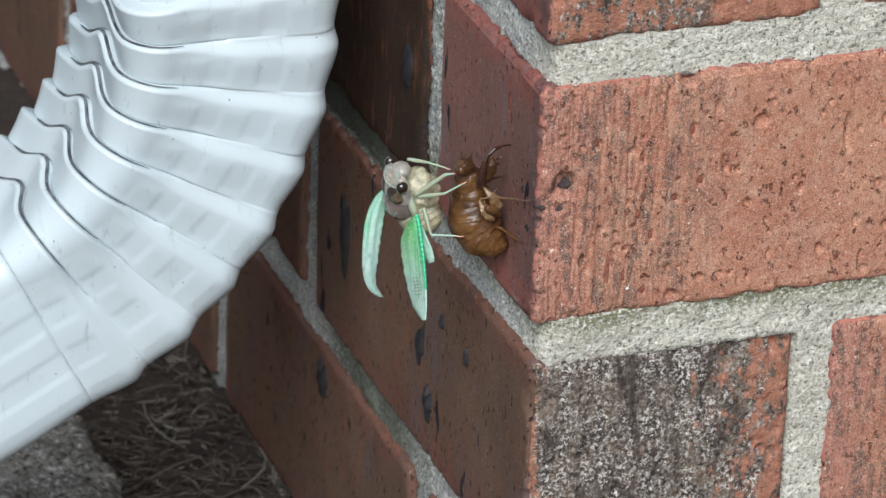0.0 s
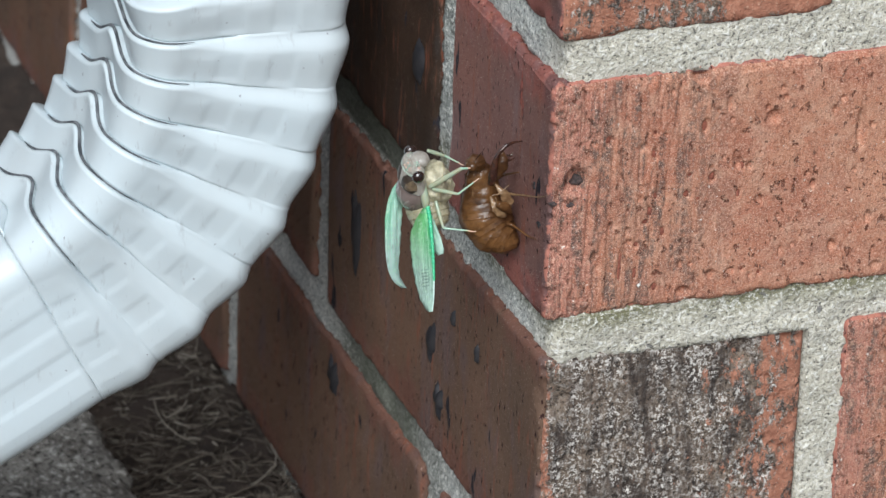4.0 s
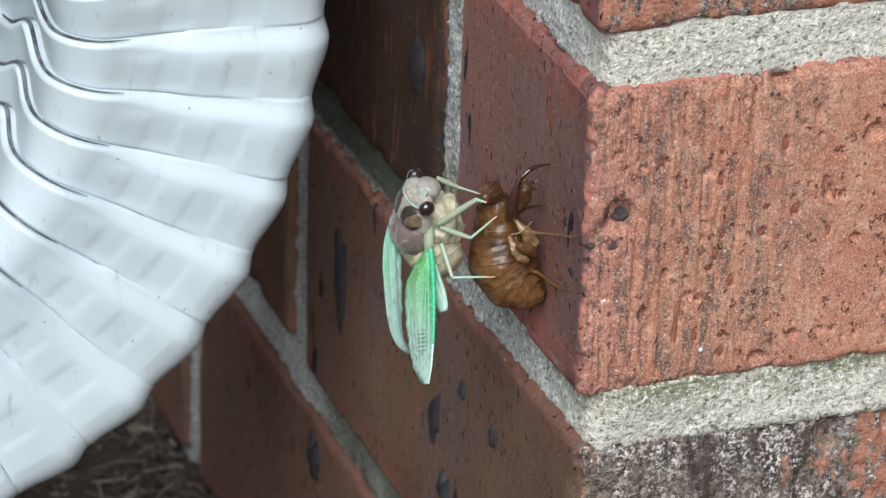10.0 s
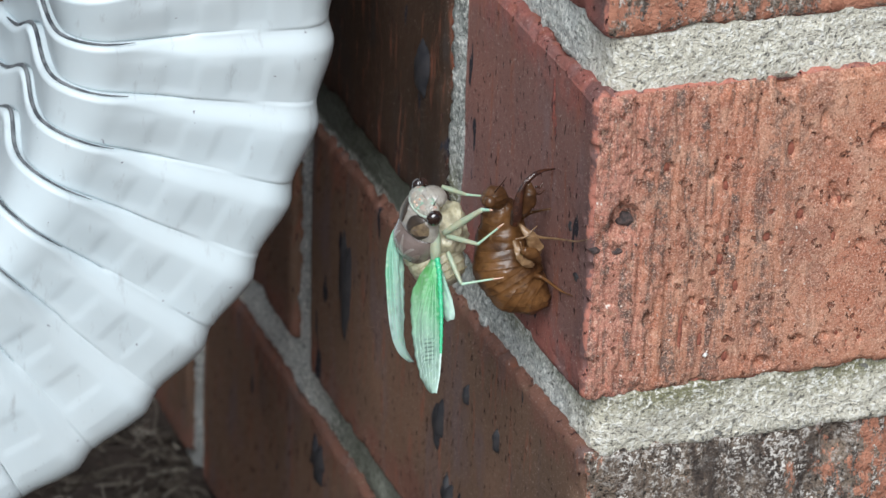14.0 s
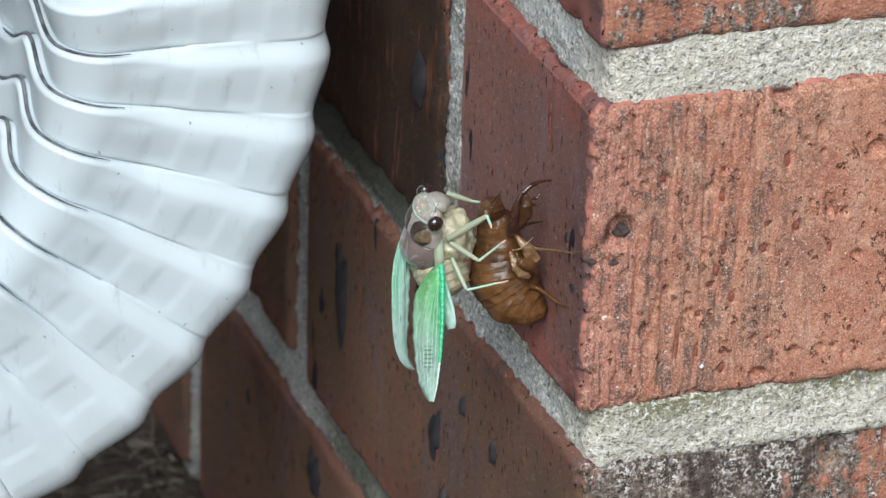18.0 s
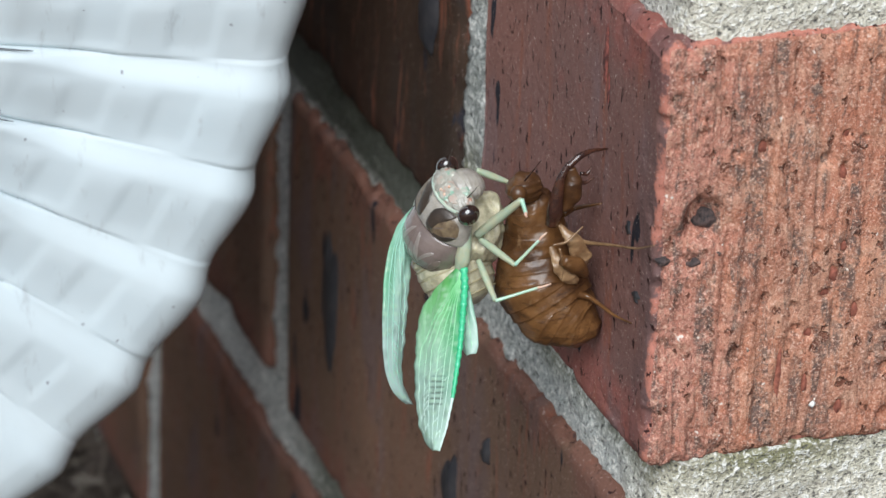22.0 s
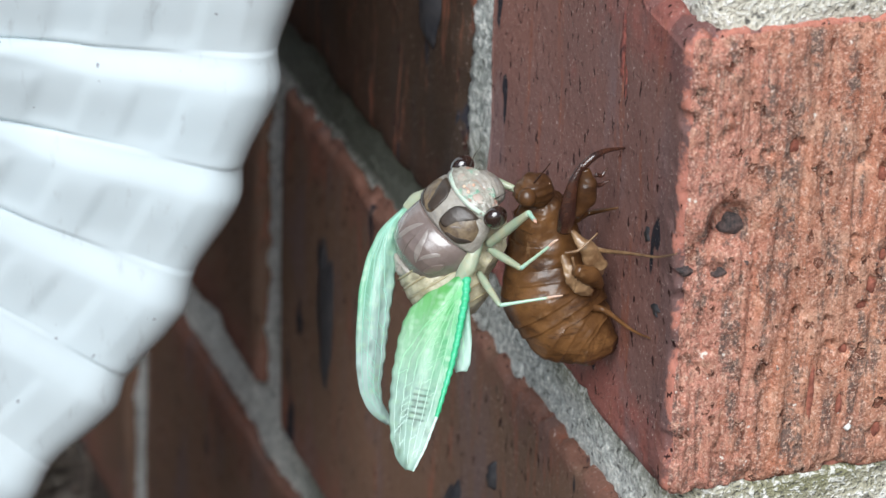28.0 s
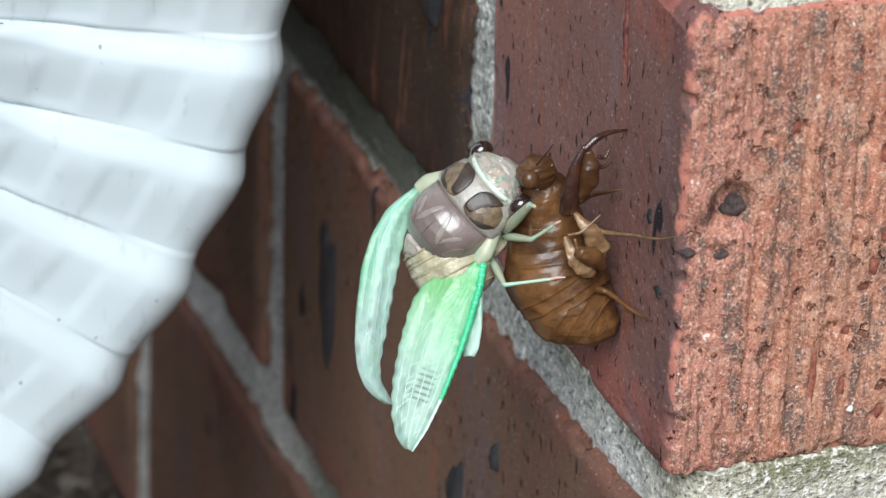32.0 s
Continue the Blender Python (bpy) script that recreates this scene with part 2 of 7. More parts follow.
def mortar_mat():
    k = Mat("mortar", 0.95, shift=False)
    sand = k.sums(k.sums(k.noise(820, 2, 0.6), 0.62, "MULTIPLY"), k.sums(k.noise(2000, 2, 0.6), 0.38, "MULTIPLY"), "ADD")
    col = k.mix(k.ramp(k.noise(22, 5, 0.65), (0.35, 0.0), (0.65, 1.0)), (0.54, 0.50, 0.405), (0.65, 0.61, 0.505))
    # cool grey round the corner: the side face's shade, put into the mortar colour
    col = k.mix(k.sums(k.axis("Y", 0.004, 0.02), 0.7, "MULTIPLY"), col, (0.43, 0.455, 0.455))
    # patchy moss tone deeper in, with the downspout's shade mixed into it
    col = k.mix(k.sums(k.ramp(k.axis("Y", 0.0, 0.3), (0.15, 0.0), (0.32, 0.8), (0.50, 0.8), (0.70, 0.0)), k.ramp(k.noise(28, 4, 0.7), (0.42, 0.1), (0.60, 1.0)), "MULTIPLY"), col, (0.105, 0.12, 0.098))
    # olive stain under the brick's lower arris
    drip = k.sums(k.axis("Z", BASE - 0.0075, BASE - 0.001), k.ramp(k.noise(80, 4, 0.7), (0.35, 0.2), (0.60, 1.0)), "MULTIPLY")
    col = k.mix(k.sums(drip, k.axis("Z", BASE + 0.02, BASE + 0.01), "MULTIPLY"), col, (0.23, 0.22, 0.12))
    col = k.mix(k.ramp(k.noise(60, 4, 0.7), (0.60, 0.0), (0.75, 0.5)), col, (0.30, 0.31, 0.22))
    col = k.mix(k.ramp(sand, (0.36, 0.95), (0.45, 0.0)), col, (0.105, 0.10, 0.09))
    col = k.mix(k.ramp(sand, (0.51, 0.0), (0.60, 0.9)), col, (0.82, 0.80, 0.74))
    col = k.mix(k.ramp(k.noise(300, 2, 0.5), (0.70, 0.0), (0.72, 0.8)), col, (0.15, 0.145, 0.14))
    # moss in the joints behind the insect, its colour darkened for the downspout's shade
    moss_shade = k.sums(k.axis("Z", BASE + 0.060, BASE + 0.072), k.ramp(k.axis("Y", 0.0, 0.3), (0.15, 0.0), (0.30, 0.9), (0.55, 0.9), (0.75, 0.0)), "MULTIPLY")
    col = k.mix(k.sums(moss_shade, k.axis("Z", BASE + 0.10, BASE + 0.085), "MULTIPLY"), col, (0.040, 0.048, 0.034))
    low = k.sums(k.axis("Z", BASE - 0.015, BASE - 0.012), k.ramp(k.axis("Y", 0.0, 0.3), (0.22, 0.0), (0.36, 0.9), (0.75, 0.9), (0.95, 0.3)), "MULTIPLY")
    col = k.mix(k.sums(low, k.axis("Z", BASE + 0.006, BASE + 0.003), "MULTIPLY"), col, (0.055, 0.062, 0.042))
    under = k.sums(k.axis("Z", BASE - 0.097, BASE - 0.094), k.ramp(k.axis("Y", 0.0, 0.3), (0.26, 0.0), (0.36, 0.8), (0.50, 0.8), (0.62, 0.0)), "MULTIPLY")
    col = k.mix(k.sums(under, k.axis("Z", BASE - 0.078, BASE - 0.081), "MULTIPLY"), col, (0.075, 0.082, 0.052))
    k.colour(col)
    k.bump(sand, 0.0013, 1.0)
    k.bump(k.noise(420, 4, 0.8), 0.0009, 0.9)
    return k.m


def spout_mat():
    k = Mat("white_enamel", 0.34, shift=False)
    col = k.mix(k.ramp(k.noise(26, 4, 0.6), (0.35, 0.0), (0.7, 1.0)), (0.590, 0.668, 0.700), (0.566, 0.620, 0.636))
    col = k.mix(k.ramp(k.noise(1.0, 5, 0.7, k.scaled(300, 60, 90)), (0.59, 0.0), (0.72, 0.6)), col, (0.36, 0.38, 0.39))
    col = k.mix(k.ramp(k.noise(520, 2, 0.5), (0.75, 0.0), (0.76, 1.0)), col, (0.25, 0.26, 0.29))
    k.colour(col)
    k.set("Roughness", k.ramp(k.noise(120, 4, 0.6), (0.3, 0.3), (0.7, 0.5)))
    k.bump(k.noise(70, 3, 0.5), 0.0006, 0.35)
    return k.m


def soil_mat():
    k = Mat("soil", 0.95, shift=False)
    col = k.mix(k.ramp(k.noise(35, 6, 0.7), (0.3, 0.0), (0.7, 1.0)), (0.026, 0.018, 0.014), (0.062, 0.043, 0.033))
    col = k.mix(k.ramp(k.noise(300, 4, 0.7), (0.62, 0.0), (0.72, 1.0)), col, (0.16, 0.11, 0.08))
    k.colour(col)
    k.bump(k.noise(160, 6, 0.75), 0.004, 1.0)
    return k.m


def concrete_mat():
    k = Mat("concrete", 0.95, shift=False)
    grit = k.noise(430, 2, 0.6)
    col = k.mix(k.ramp(k.noise(40, 5, 0.65), (0.3, 0.0), (0.7, 1.0)), (0.17, 0.158, 0.14), (0.30, 0.285, 0.255))
    col = k.mix(k.ramp(grit, (0.34, 1.0), (0.45, 0.0)), col, (0.045, 0.040, 0.035))
    col = k.mix(k.ramp(grit, (0.56, 0.0), (0.66, 1.0)), col, (0.56, 0.54, 0.50))
    k.colour(col)
    k.bump(grit, 0.002, 1.0)
    k.bump(k.noise(90, 4, 0.6), 0.004, 0.7)
    return k.m


FACE = brick_face("brick_face", (0.57, 0.262, 0.160), (0.50, 0.200, 0.124), (0.64, 0.36, 0.245))
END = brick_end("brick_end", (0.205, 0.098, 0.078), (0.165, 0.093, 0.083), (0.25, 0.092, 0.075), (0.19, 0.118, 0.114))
# darker, browner copies of END: shade beside and behind the downspout is painted in
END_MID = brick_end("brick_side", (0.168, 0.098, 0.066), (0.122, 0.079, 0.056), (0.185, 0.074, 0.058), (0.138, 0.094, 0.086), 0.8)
END_SHADE_BROWN = brick_end("shaded_brown_brick_side", (0.050, 0.029, 0.019), (0.034, 0.023, 0.016), (0.056, 0.028, 0.020), (0.038, 0.029, 0.025), 0.4)
WEATHERED = weathered_face("weathered_brick_face")
PITTED = weathered_face("pitted_brick_face", 0.15)
BASE = 0.180
MORTAR = mortar_mat()
SPOUT = spout_mat()
chip_k = Mat("white_grit", 0.6, shift=False)
chip_k.colour(chip_k.mix(chip_k.noise(900, 3), (0.80, 0.79, 0.75), (0.62, 0.60, 0.56)))
CHIP = chip_k.m
SOIL = soil_mat()
CONCRETE = concrete_mat()


# ---- mesh helpers ----
def mesh_object(name, verts, faces, mats, slots=None, smooth=True, parent=None, label=""):
    me = bpy.data.meshes.new(name)
    me.from_pydata([tuple(v) for v in verts], [], [tuple(f) for f in faces])
    for m in mats if isinstance(mats, (list, tuple)) else [mats]:
        me.materials.append(m)
    if slots is not None:
        me.polygons.foreach_set("material_index", np.asarray(slots, dtype=np.int32))
    me.polygons.foreach_set("use_smooth", np.full(len(me.polygons), smooth))
    me.update()
    ob = new(name, me)
    if parent is not None:
        ob.parent = parent
    return tagged(ob, label)


def lattice(p, seed):
    """A value between 0 and 1 for whole-number places."""
    q = p.astype(np.int64)
    h = (q[:, 0] * 374761393 + q[:, 1] * 668265263 + q[:, 2] * 2147483647 + seed * 1274126177) & 0xFFFFFFFF
    h = ((h ^ (h >> 13)) * 1274126177) & 0xFFFFFFFF
    return ((h ^ (h >> 16)) & 0xFFFFFF) / float(0xFFFFFF)


def rough(p, freq, seed=0):
    """Smooth value noise from -1 to 1 at the places p."""
    q = np.asarray(p) * freq + 1000.0
    i = np.floor(q)
    f = q - i
    f = f * f * (3 - 2 * f)
    out = np.zeros(len(q))
    for dx in (0, 1):
        for dy in (0, 1):
            for dz in (0, 1):
                w = (f[:, 0] if dx else 1 - f[:, 0]) * (f[:, 1] if dy else 1 - f[:, 1]) * (f[:, 2] if dz else 1 - f[:, 2])
                out += w * lattice(i + (dx, dy, dz), seed)
    return 2 * out - 1


def layers(p, freq, seed=0, n=3, gain=0.5):
    return sum(gain**k * rough(p, freq * 2**k, seed + 7 * k) for k in range(n))


def block(xs, ys, zs, r):
    """A box on the given lines along each axis, with its edges rounded by r: places, outward ways, quads and the side of each quad."""
    verts, index, faces, sides = [], {}, [], []

    def at(i, j, k):
        key = (i, j, k)
        if key not in index:
            index[key] = len(verts)
            verts.append((xs[i], ys[j], zs[k]))
        return index[key]

    nx, ny, nz = len(xs) - 1, len(ys) - 1, len(zs) - 1
    for side, (a, b) in enumerate(((ny, nz), (ny, nz), (nx, nz), (nx, nz), (nx, ny), (nx, ny))):
        for u in range(a):
            for v in range(b):
                ring = ((u, v), (u + 1, v), (u + 1, v + 1), (u, v + 1))
                if side < 2:
                    q = [at(nx if side else 0, s, t) for s, t in ring]
                elif side < 4:
                    q = [at(s, ny if side == 3 else 0, t) for s, t in ring]
                else:
                    q = [at(s, t, nz if side == 5 else 0) for s, t in ring]
                faces.append(q if side in (1, 2, 5) else q[::-1])
                sides.append(side)
    p = np.array(verts)
    lo, hi = p.min(0) + r, p.max(0) - r
    inner = np.clip(p, lo, hi)
    way = p - inner
    # an edge vertex points to the edge, a face vertex straight out
    size = np.linalg.norm(way, axis=1, keepdims=True)
    way = way / np.maximum(size, 1e-9)
    return inner + way * r, way, faces, sides


def lines(lo, hi, step, r=0.0025, fine=(None, None)):
    """Places along an edge, closer together in its rounded ends and in the fine stretch."""
    ends = [0, 0.3 * r, 0.65 * r, r]
    mid = []
    a, b = fine if fine[0] is not None else (lo, hi)
    x = lo + r
    while x < hi - r:
        mid.append(x)
        x += step if a <= x <= b else max(step, 0.012)
    return np.array([lo + e for e in ends] + mid[1:] + [hi - e for e in reversed(ends)])

# ---- brick corner, downspout and ground ----
H, J, JL, HEAD, LONG = 0.0704, 0.0116, 0.0132, 0.0783, 0.182
PITCH = H + J
NEAR = {}


def course_z(k):
    return BASE + k * PITCH


def dent(p, d, centre, radius, depth, stretch=(1, 1, 1)):
    """Pushes the places round centre inwards, as a pit."""
    q = (p - np.array(centre)) / (radius * np.array(stretch))
    return d - depth * np.exp(-np.minimum((q**2).sum(1), 40) ** 2)


def brick_mesh(name, size, step, fine_x, fine_y, seed, slots, pits=(), wear=1.0, groove=False):
    """A brick with its corner nearest to the eye at its own origin."""
    sx, sy, sz = size
    r = 0.0024 if groove else 0.0028
    p, way, faces, sides = block(lines(0, sx, step, r, fine_x), lines(0, sy, step, r, fine_y), lines(0, sz, step, r), r)
    s = seed * 0.37
    q = p + s
    d = 0.0004 * layers(q, 40, seed, 2) + (0.00005 if groove else 0.00016) * layers(q, 420, seed + 3, 3, 0.75)
    edge = np.minimum(np.minimum(p[:, 2], sz - p[:, 2]), np.maximum(p[:, 0], p[:, 1]))
    d -= wear * 0.0021 * np.clip(layers(q, 260 if groove else 130, seed + 9, 3, 0.6), 0, 1) * np.exp(-np.maximum(edge, 0) / (0.0018 if groove else 0.004))
    # front: drawn-out wire-cut grooves and torn lumps near the corner
    front = np.clip(-way[:, 1], 0, 1)
    if groove:
        zone = 1 - np.clip((p[:, 0] - 0.030) / 0.018, 0, 1)
        g = p * np.array((1, 1, 0.07)) + s
        d -= front * zone * 0.0009 * np.clip(layers(g, 620, seed + 21, 3, 0.75), 0, 1)
        lump = 1 - np.clip((p[:, 0] - 0.010) / 0.012, 0, 1)
        d += front * lump * 0.00018 * layers(q, 420, seed + 31, 3, 0.8)
    for centre, radius, depth, stretch in pits:
        d = dent(p, d, centre, radius, min(depth, 0.0032), stretch)
    p = p + way * d[:, None]
    me = bpy.data.meshes.new(name)
    me.from_pydata([tuple(v) for v in p], [], faces)
    for m in slots:
        me.materials.append(m)
    me.polygons.foreach_set("material_index", np.array([0 if s in (2,) else 1 for s in sides], dtype=np.int32))
    me.polygons.foreach_set("use_smooth", np.full(len(me.polygons), True))
    me.update()
    return me


def pits_of(seed, n, x1, y1, sz):
    """Small pits scattered on the front of a brick, and a few drawn-out ones on its end."""
    rnd = random.Random(seed)
    out = []
    for _ in range(n):
        r = 0.0006 + 0.0006 * rnd.random() ** 3
        out.append(((rnd.uniform(0.004, x1), 0, rnd.uniform(0.004, sz - 0.004)), r, r * rnd.uniform(1.3, 2.2), (rnd.uniform(0.6, 1.1), 1, rnd.uniform(0.7, 1.7))))
    return out


# open pits on the front of the corner brick: millimetres along it, up it, wide, tall
PITS = [
    (47.3, 37.6, 2.0, 2.9), (40.0, 33.3, 1.9, 2.2), (40.5, 39.1, 1.4, 1.1), (30.8, 34.1, 1.2, 1.8), (43.4, 31.7, 1.1, 1.0), (55.1, 31.6, 1.0, 2.5),
    (55.9, 39.9, 0.9, 2.1), (28.3, 26.6, 1.7, 1.4), (29.6, 29.5, 1.4, 2.7), (33.5, 23.0, 1.4, 3.0), (26.0, 20.1, 1.6, 1.5), (21.5, 13.9, 1.1, 9.6),
    (26.0, 11.5, 1.0, 3.3), (32.1, 6.5, 1.4, 2.7), (42.1, 12.4, 1.1, 0.8), (57.6, 8.6, 1.2, 1.4), (60.0, 5.9, 1.0, 2.2), (62.8, 6.8, 1.1, 1.4),
    (16.3, 52.3, 1.7, 2.5), (44.0, 53.1, 1.7, 3.8), (29.8, 46.3, 1.5, 2.2), (29.7, 53.0, 1.2, 1.5),
]


# the core of mortar: recessed between the bricks
r = 0.004
p, way, faces, sides = block(
    lines(0.0022, 1.0, 0.0012, r, (0, 0.13)), lines(0.0013, 1.2, 0.0018, r, (0, 0.30)), lines(-0.2, 2.48, 0.0012, r, (0.0, BASE + 0.12)), r
)
d = 0.0006 * layers(p, 90, 4, 3, 0.6) + 0.0005 * layers(p, 420, 5, 3, 0.7)


def joint(along, k, first):
    """Whether a place along a face lies in an upright joint of course k, which starts with a brick of that length."""
    gap = 0.0150 if k == 0 and first < 0.1 else JL
    rest = (along - first) % (LONG + JL)
    return (along > first - 0.001) & (rest < gap + 0.001) if first else along < -1


# behind each brick the core lies deeper, so that only the joints show it
course = np.floor((p[:, 2] - BASE) / PITCH)
inz = (p[:, 2] - BASE) - course * PITCH
even_ = course % 2 == 0
behind = (inz > 0.002) & (inz < H - 0.002)
side_y = np.where(even_, joint(p[:, 1], 0, 0.0768), joint(p[:, 1], 1, LONG))
side_x = np.where(even_, joint(p[:, 0], 0, LONG), joint(p[:, 0], 1, HEAD))
low_ = (course == -1) & (inz > H - 0.006) & (way[:, 0] < -0.5)
d = d - 0.006 * (behind & ~low_ & (((way[:, 0] < -0.5) & ~side_y) | ((way[:, 1] < -0.5) & ~side_x)))
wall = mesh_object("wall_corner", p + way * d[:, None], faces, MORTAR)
tagged(wall, "outside corner of a red brick house wall with grey mortar joints", "wall", kind="structure")


def brick(x, y, z, me):
    ob = new("brick", me)
    ob.parent = wall
    ob.location = (x, y, z)
    return ob


def plain_brick(key, size, face, seed):
    if key not in NEAR:
        NEAR[key] = [brick_mesh("brick", size, 0.03, (None, None), (None, None), seed + n, (face, END_SHADE_BROWN)) for n in range(2)]
    return NEAR[key]


rnd = random.Random(5)
for k in range(-2, 28):
    z = course_z(k)
    even = k % 2 == 0
    close = -2 <= k <= 1
    # the corner brick: its long side faces front in even courses
    size = (LONG, 0.0768 if k == 0 else HEAD, H) if even else (HEAD, LONG, H)
    face = WEATHERED if k == -1 else PITTED if k == 1 else FACE
    if k in (0, -1):
        pits = pits_of(11 + k, 60 if even else 110, 0.115 if even else HEAD, HEAD, H)
        if k == 0:
            pits += [((x / 1000, 0, z / 1000), w / 1800, w / 1300, (1, 3, t_ / w)) for x, z, w, t_ in PITS]
            pits += [
                ((0, 0.024, 0.0590), 0.0011, 0.0008, (1, 0.7, 3.6)), ((0, 0.0225, 0.0545), 0.0009, 0.0008, (1, 0.7, 2.2)),
                ((0.0075, 0, 0.0415), 0.0030, 0.0032, (1, 1, 1.15)), ((0.0030, 0, 0.0375), 0.0024, 0.0012, (1.1, 1, 1.4)), ((0.0058, 0, 0.0346), 0.0016, 0.0012, (1.1, 1, 0.9)), ((0.0420, 0, 0.0685), 0.0022, 0.003, (1.1, 1, 0.8)),
                ((0.0405, 0, 0.0040), 0.0018, 0.0022, (1, 1, 0.8)),
                ((0.064, 0, 0.0535), 0.0019, 0.0017, (1.1, 1, 1)), ((0.0545, 0, 0.041), 0.0015, 0.0015, (0.8, 1, 1.2)),
                ((0.0905, 0, 0.0470), 0.0024, 0.002, (0.6, 1, 2.2)), ((0.0510, 0, 0.0590), 0.0013, 0.0013, (0.8, 1, 1.9)),
            ]
        else:
            pits += [((0.059, 0, 0.064), 0.003, 0.003, (1.2, 1, 1.6)), ((0.0725, 0, 0.066), 0.0025, 0.003, (0.7, 1, 2.2)), ((0.0535, 0, 0.053), 0.0035, 0.0016, (1, 1, 1.3)), ((0.002, 0, 0.058), 0.005, 0.002, (1, 1, 1.2))]
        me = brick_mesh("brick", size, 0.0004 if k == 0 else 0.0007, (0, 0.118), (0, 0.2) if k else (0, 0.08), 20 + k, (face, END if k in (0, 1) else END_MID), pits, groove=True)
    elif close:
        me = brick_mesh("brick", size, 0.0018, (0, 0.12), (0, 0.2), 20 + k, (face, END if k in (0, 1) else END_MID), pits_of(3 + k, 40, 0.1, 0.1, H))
    else:
        me = plain_brick(("corner", even), size, FACE, 60)[k % 2]
    ob = brick(-0.0010 if k == 0 else 0, 0, z, me)
    if k == -1:
        ob.rotation_euler.x = radians(-0.9)
    # front, to the end of the wall
    x = size[0] + J
    n = 0
    while x < 0.9:
        if close and n == 0:
            me = brick_mesh("brick", (LONG, HEAD, H), 0.0018, (0, 0.05), (0, 0.01), 40 + k, (FACE, END), pits_of(31 + k, 60, 0.05, 0.05, H))
        else:
            me = plain_brick("front", (LONG, HEAD, H), FACE, 70)[rnd.randrange(2)]
        brick(x, rnd.uniform(-0.0006, 0.0008), z + rnd.uniform(-0.0006, 0.0006), me)
        x, n = x + LONG + J, n + 1
    # left face, going back
    y = size[1] + (0.0150 if k == 0 else JL)
    n = 0
    while y < 1.1:
        if close and y < 0.5:
            me = brick_mesh("brick", (HEAD, LONG, H), 0.0028, (0, 0.012), (0, 0.2), 50 + 3 * k + n, (END_MID, END_MID) if k < 0 else (END_SHADE_BROWN, END_SHADE_BROWN))
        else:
            me = plain_brick("side", (HEAD, LONG, H), END_SHADE_BROWN, 80)[rnd.randrange(2)]
        low = 0.0026 if k == 0 and n == 0 else 0.0
        brick(rnd.uniform(-0.0005, 0.0005), y, z - low + rnd.uniform(-0.0005, 0.0005), me)
        y, n = y + LONG + JL, n + 1


# an unseen plain wall, added behind the downspout to keep sky light off
p, way, faces, sides = block(np.linspace(-3.0, -0.002, 40), np.array([1.22, 1.23, 1.30, 1.31]), np.linspace(-0.2, 2.48, 34), 0.004)
tagged(mesh_object("wall_back", p, faces, END_SHADE_BROWN), "unseen plain brown-red wall added behind the downspout to block sky light", "wall", kind="structure")

# dark iron spots burnt into the side faces
spot_mat = Mat("iron_spot", 0.6, shift=False)
spot_mat.colour(spot_mat.mix(spot_mat.ramp(spot_mat.noise(300, 4, 0.6), (0.35, 0.0), (0.65, 1.0)), (0.016, 0.016, 0.020), (0.035, 0.032, 0.034)))
raw_mat = Mat("raw_clay", 0.9, shift=False)
raw_mat.colour(raw_mat.mix(raw_mat.ramp(raw_mat.noise(700, 3, 0.7), (0.40, 0.0), (0.60, 1.0)), (0.27, 0.075, 0.055), (0.10, 0.030, 0.026)))
raw_mat.bump(raw_mat.noise(1100, 3, 0.7), 0.0006, 1.0)
slag_mat = Mat("rough_slag", 0.8, shift=False)
slag_mat.colour(slag_mat.mix(slag_mat.ramp(slag_mat.noise(900, 4, 0.8), (0.40, 0.0), (0.62, 1.0)), (0.030, 0.026, 0.027), (0.13, 0.085, 0.075)))
slag_mat.bump(slag_mat.noise(1400, 4, 0.8), 0.0006, 1.0)
for n, (y, z, wide, tall) in enumerate(((0.154, -0.046, 4.5, 17), (0.0865, -0.049, 3.6, 7.5), (0.079, -0.0645, 3.2, 5.5), (0.1055, 0.032, 4.5, 8), (0.069, -0.033, 1.3, 3), (0.0495, -0.0345, 1.2, 3.4), (0.172, -0.105, 5, 7), (0.0118, 0.036, 1.2, 1.8), (0.0075, 0.0265, 1.7, 1.4), (0.024, 0.0590, 1.3, 7.5), (0.0222, 0.0540, 0.9, 4.0))):
    turn, rings_n = random.Random(n), 26
    amp = [turn.uniform(-0.22, 0.22) for _ in range(5)]
    ring = [1 + sum(a * math.sin((k + 2) * 2 * math.pi * i / rings_n + 3 * a) for k, a in enumerate(amp)) for i in range(rings_n)]
    verts = [(0, 0, 0)] + [(0.00004, 0.001 * wide * r_ * 0.6 * math.cos(2 * math.pi * i / rings_n), 0.001 * tall * r_ * 0.6 * math.sin(2 * math.pi * i / rings_n)) for i, r_ in enumerate(ring)]
    verts += [(0.0012, v[1] * 1.5, v[2] * 1.5) for v in verts[1:]]
    faces = [(0, 1 + (i + 1) % rings_n, 1 + i) for i in range(rings_n)] + [(1 + i, 1 + (i + 1) % rings_n, 1 + rings_n + (i + 1) % rings_n, 1 + rings_n + i) for i in range(rings_n)]
    raw = n >= 9
    mesh_object("raw_gouge" if raw else "iron_spot", verts, faces, raw_mat.m if raw else spot_mat.m, parent=wall).location = (-0.00096 if raw else -0.0010, y, z + BASE)

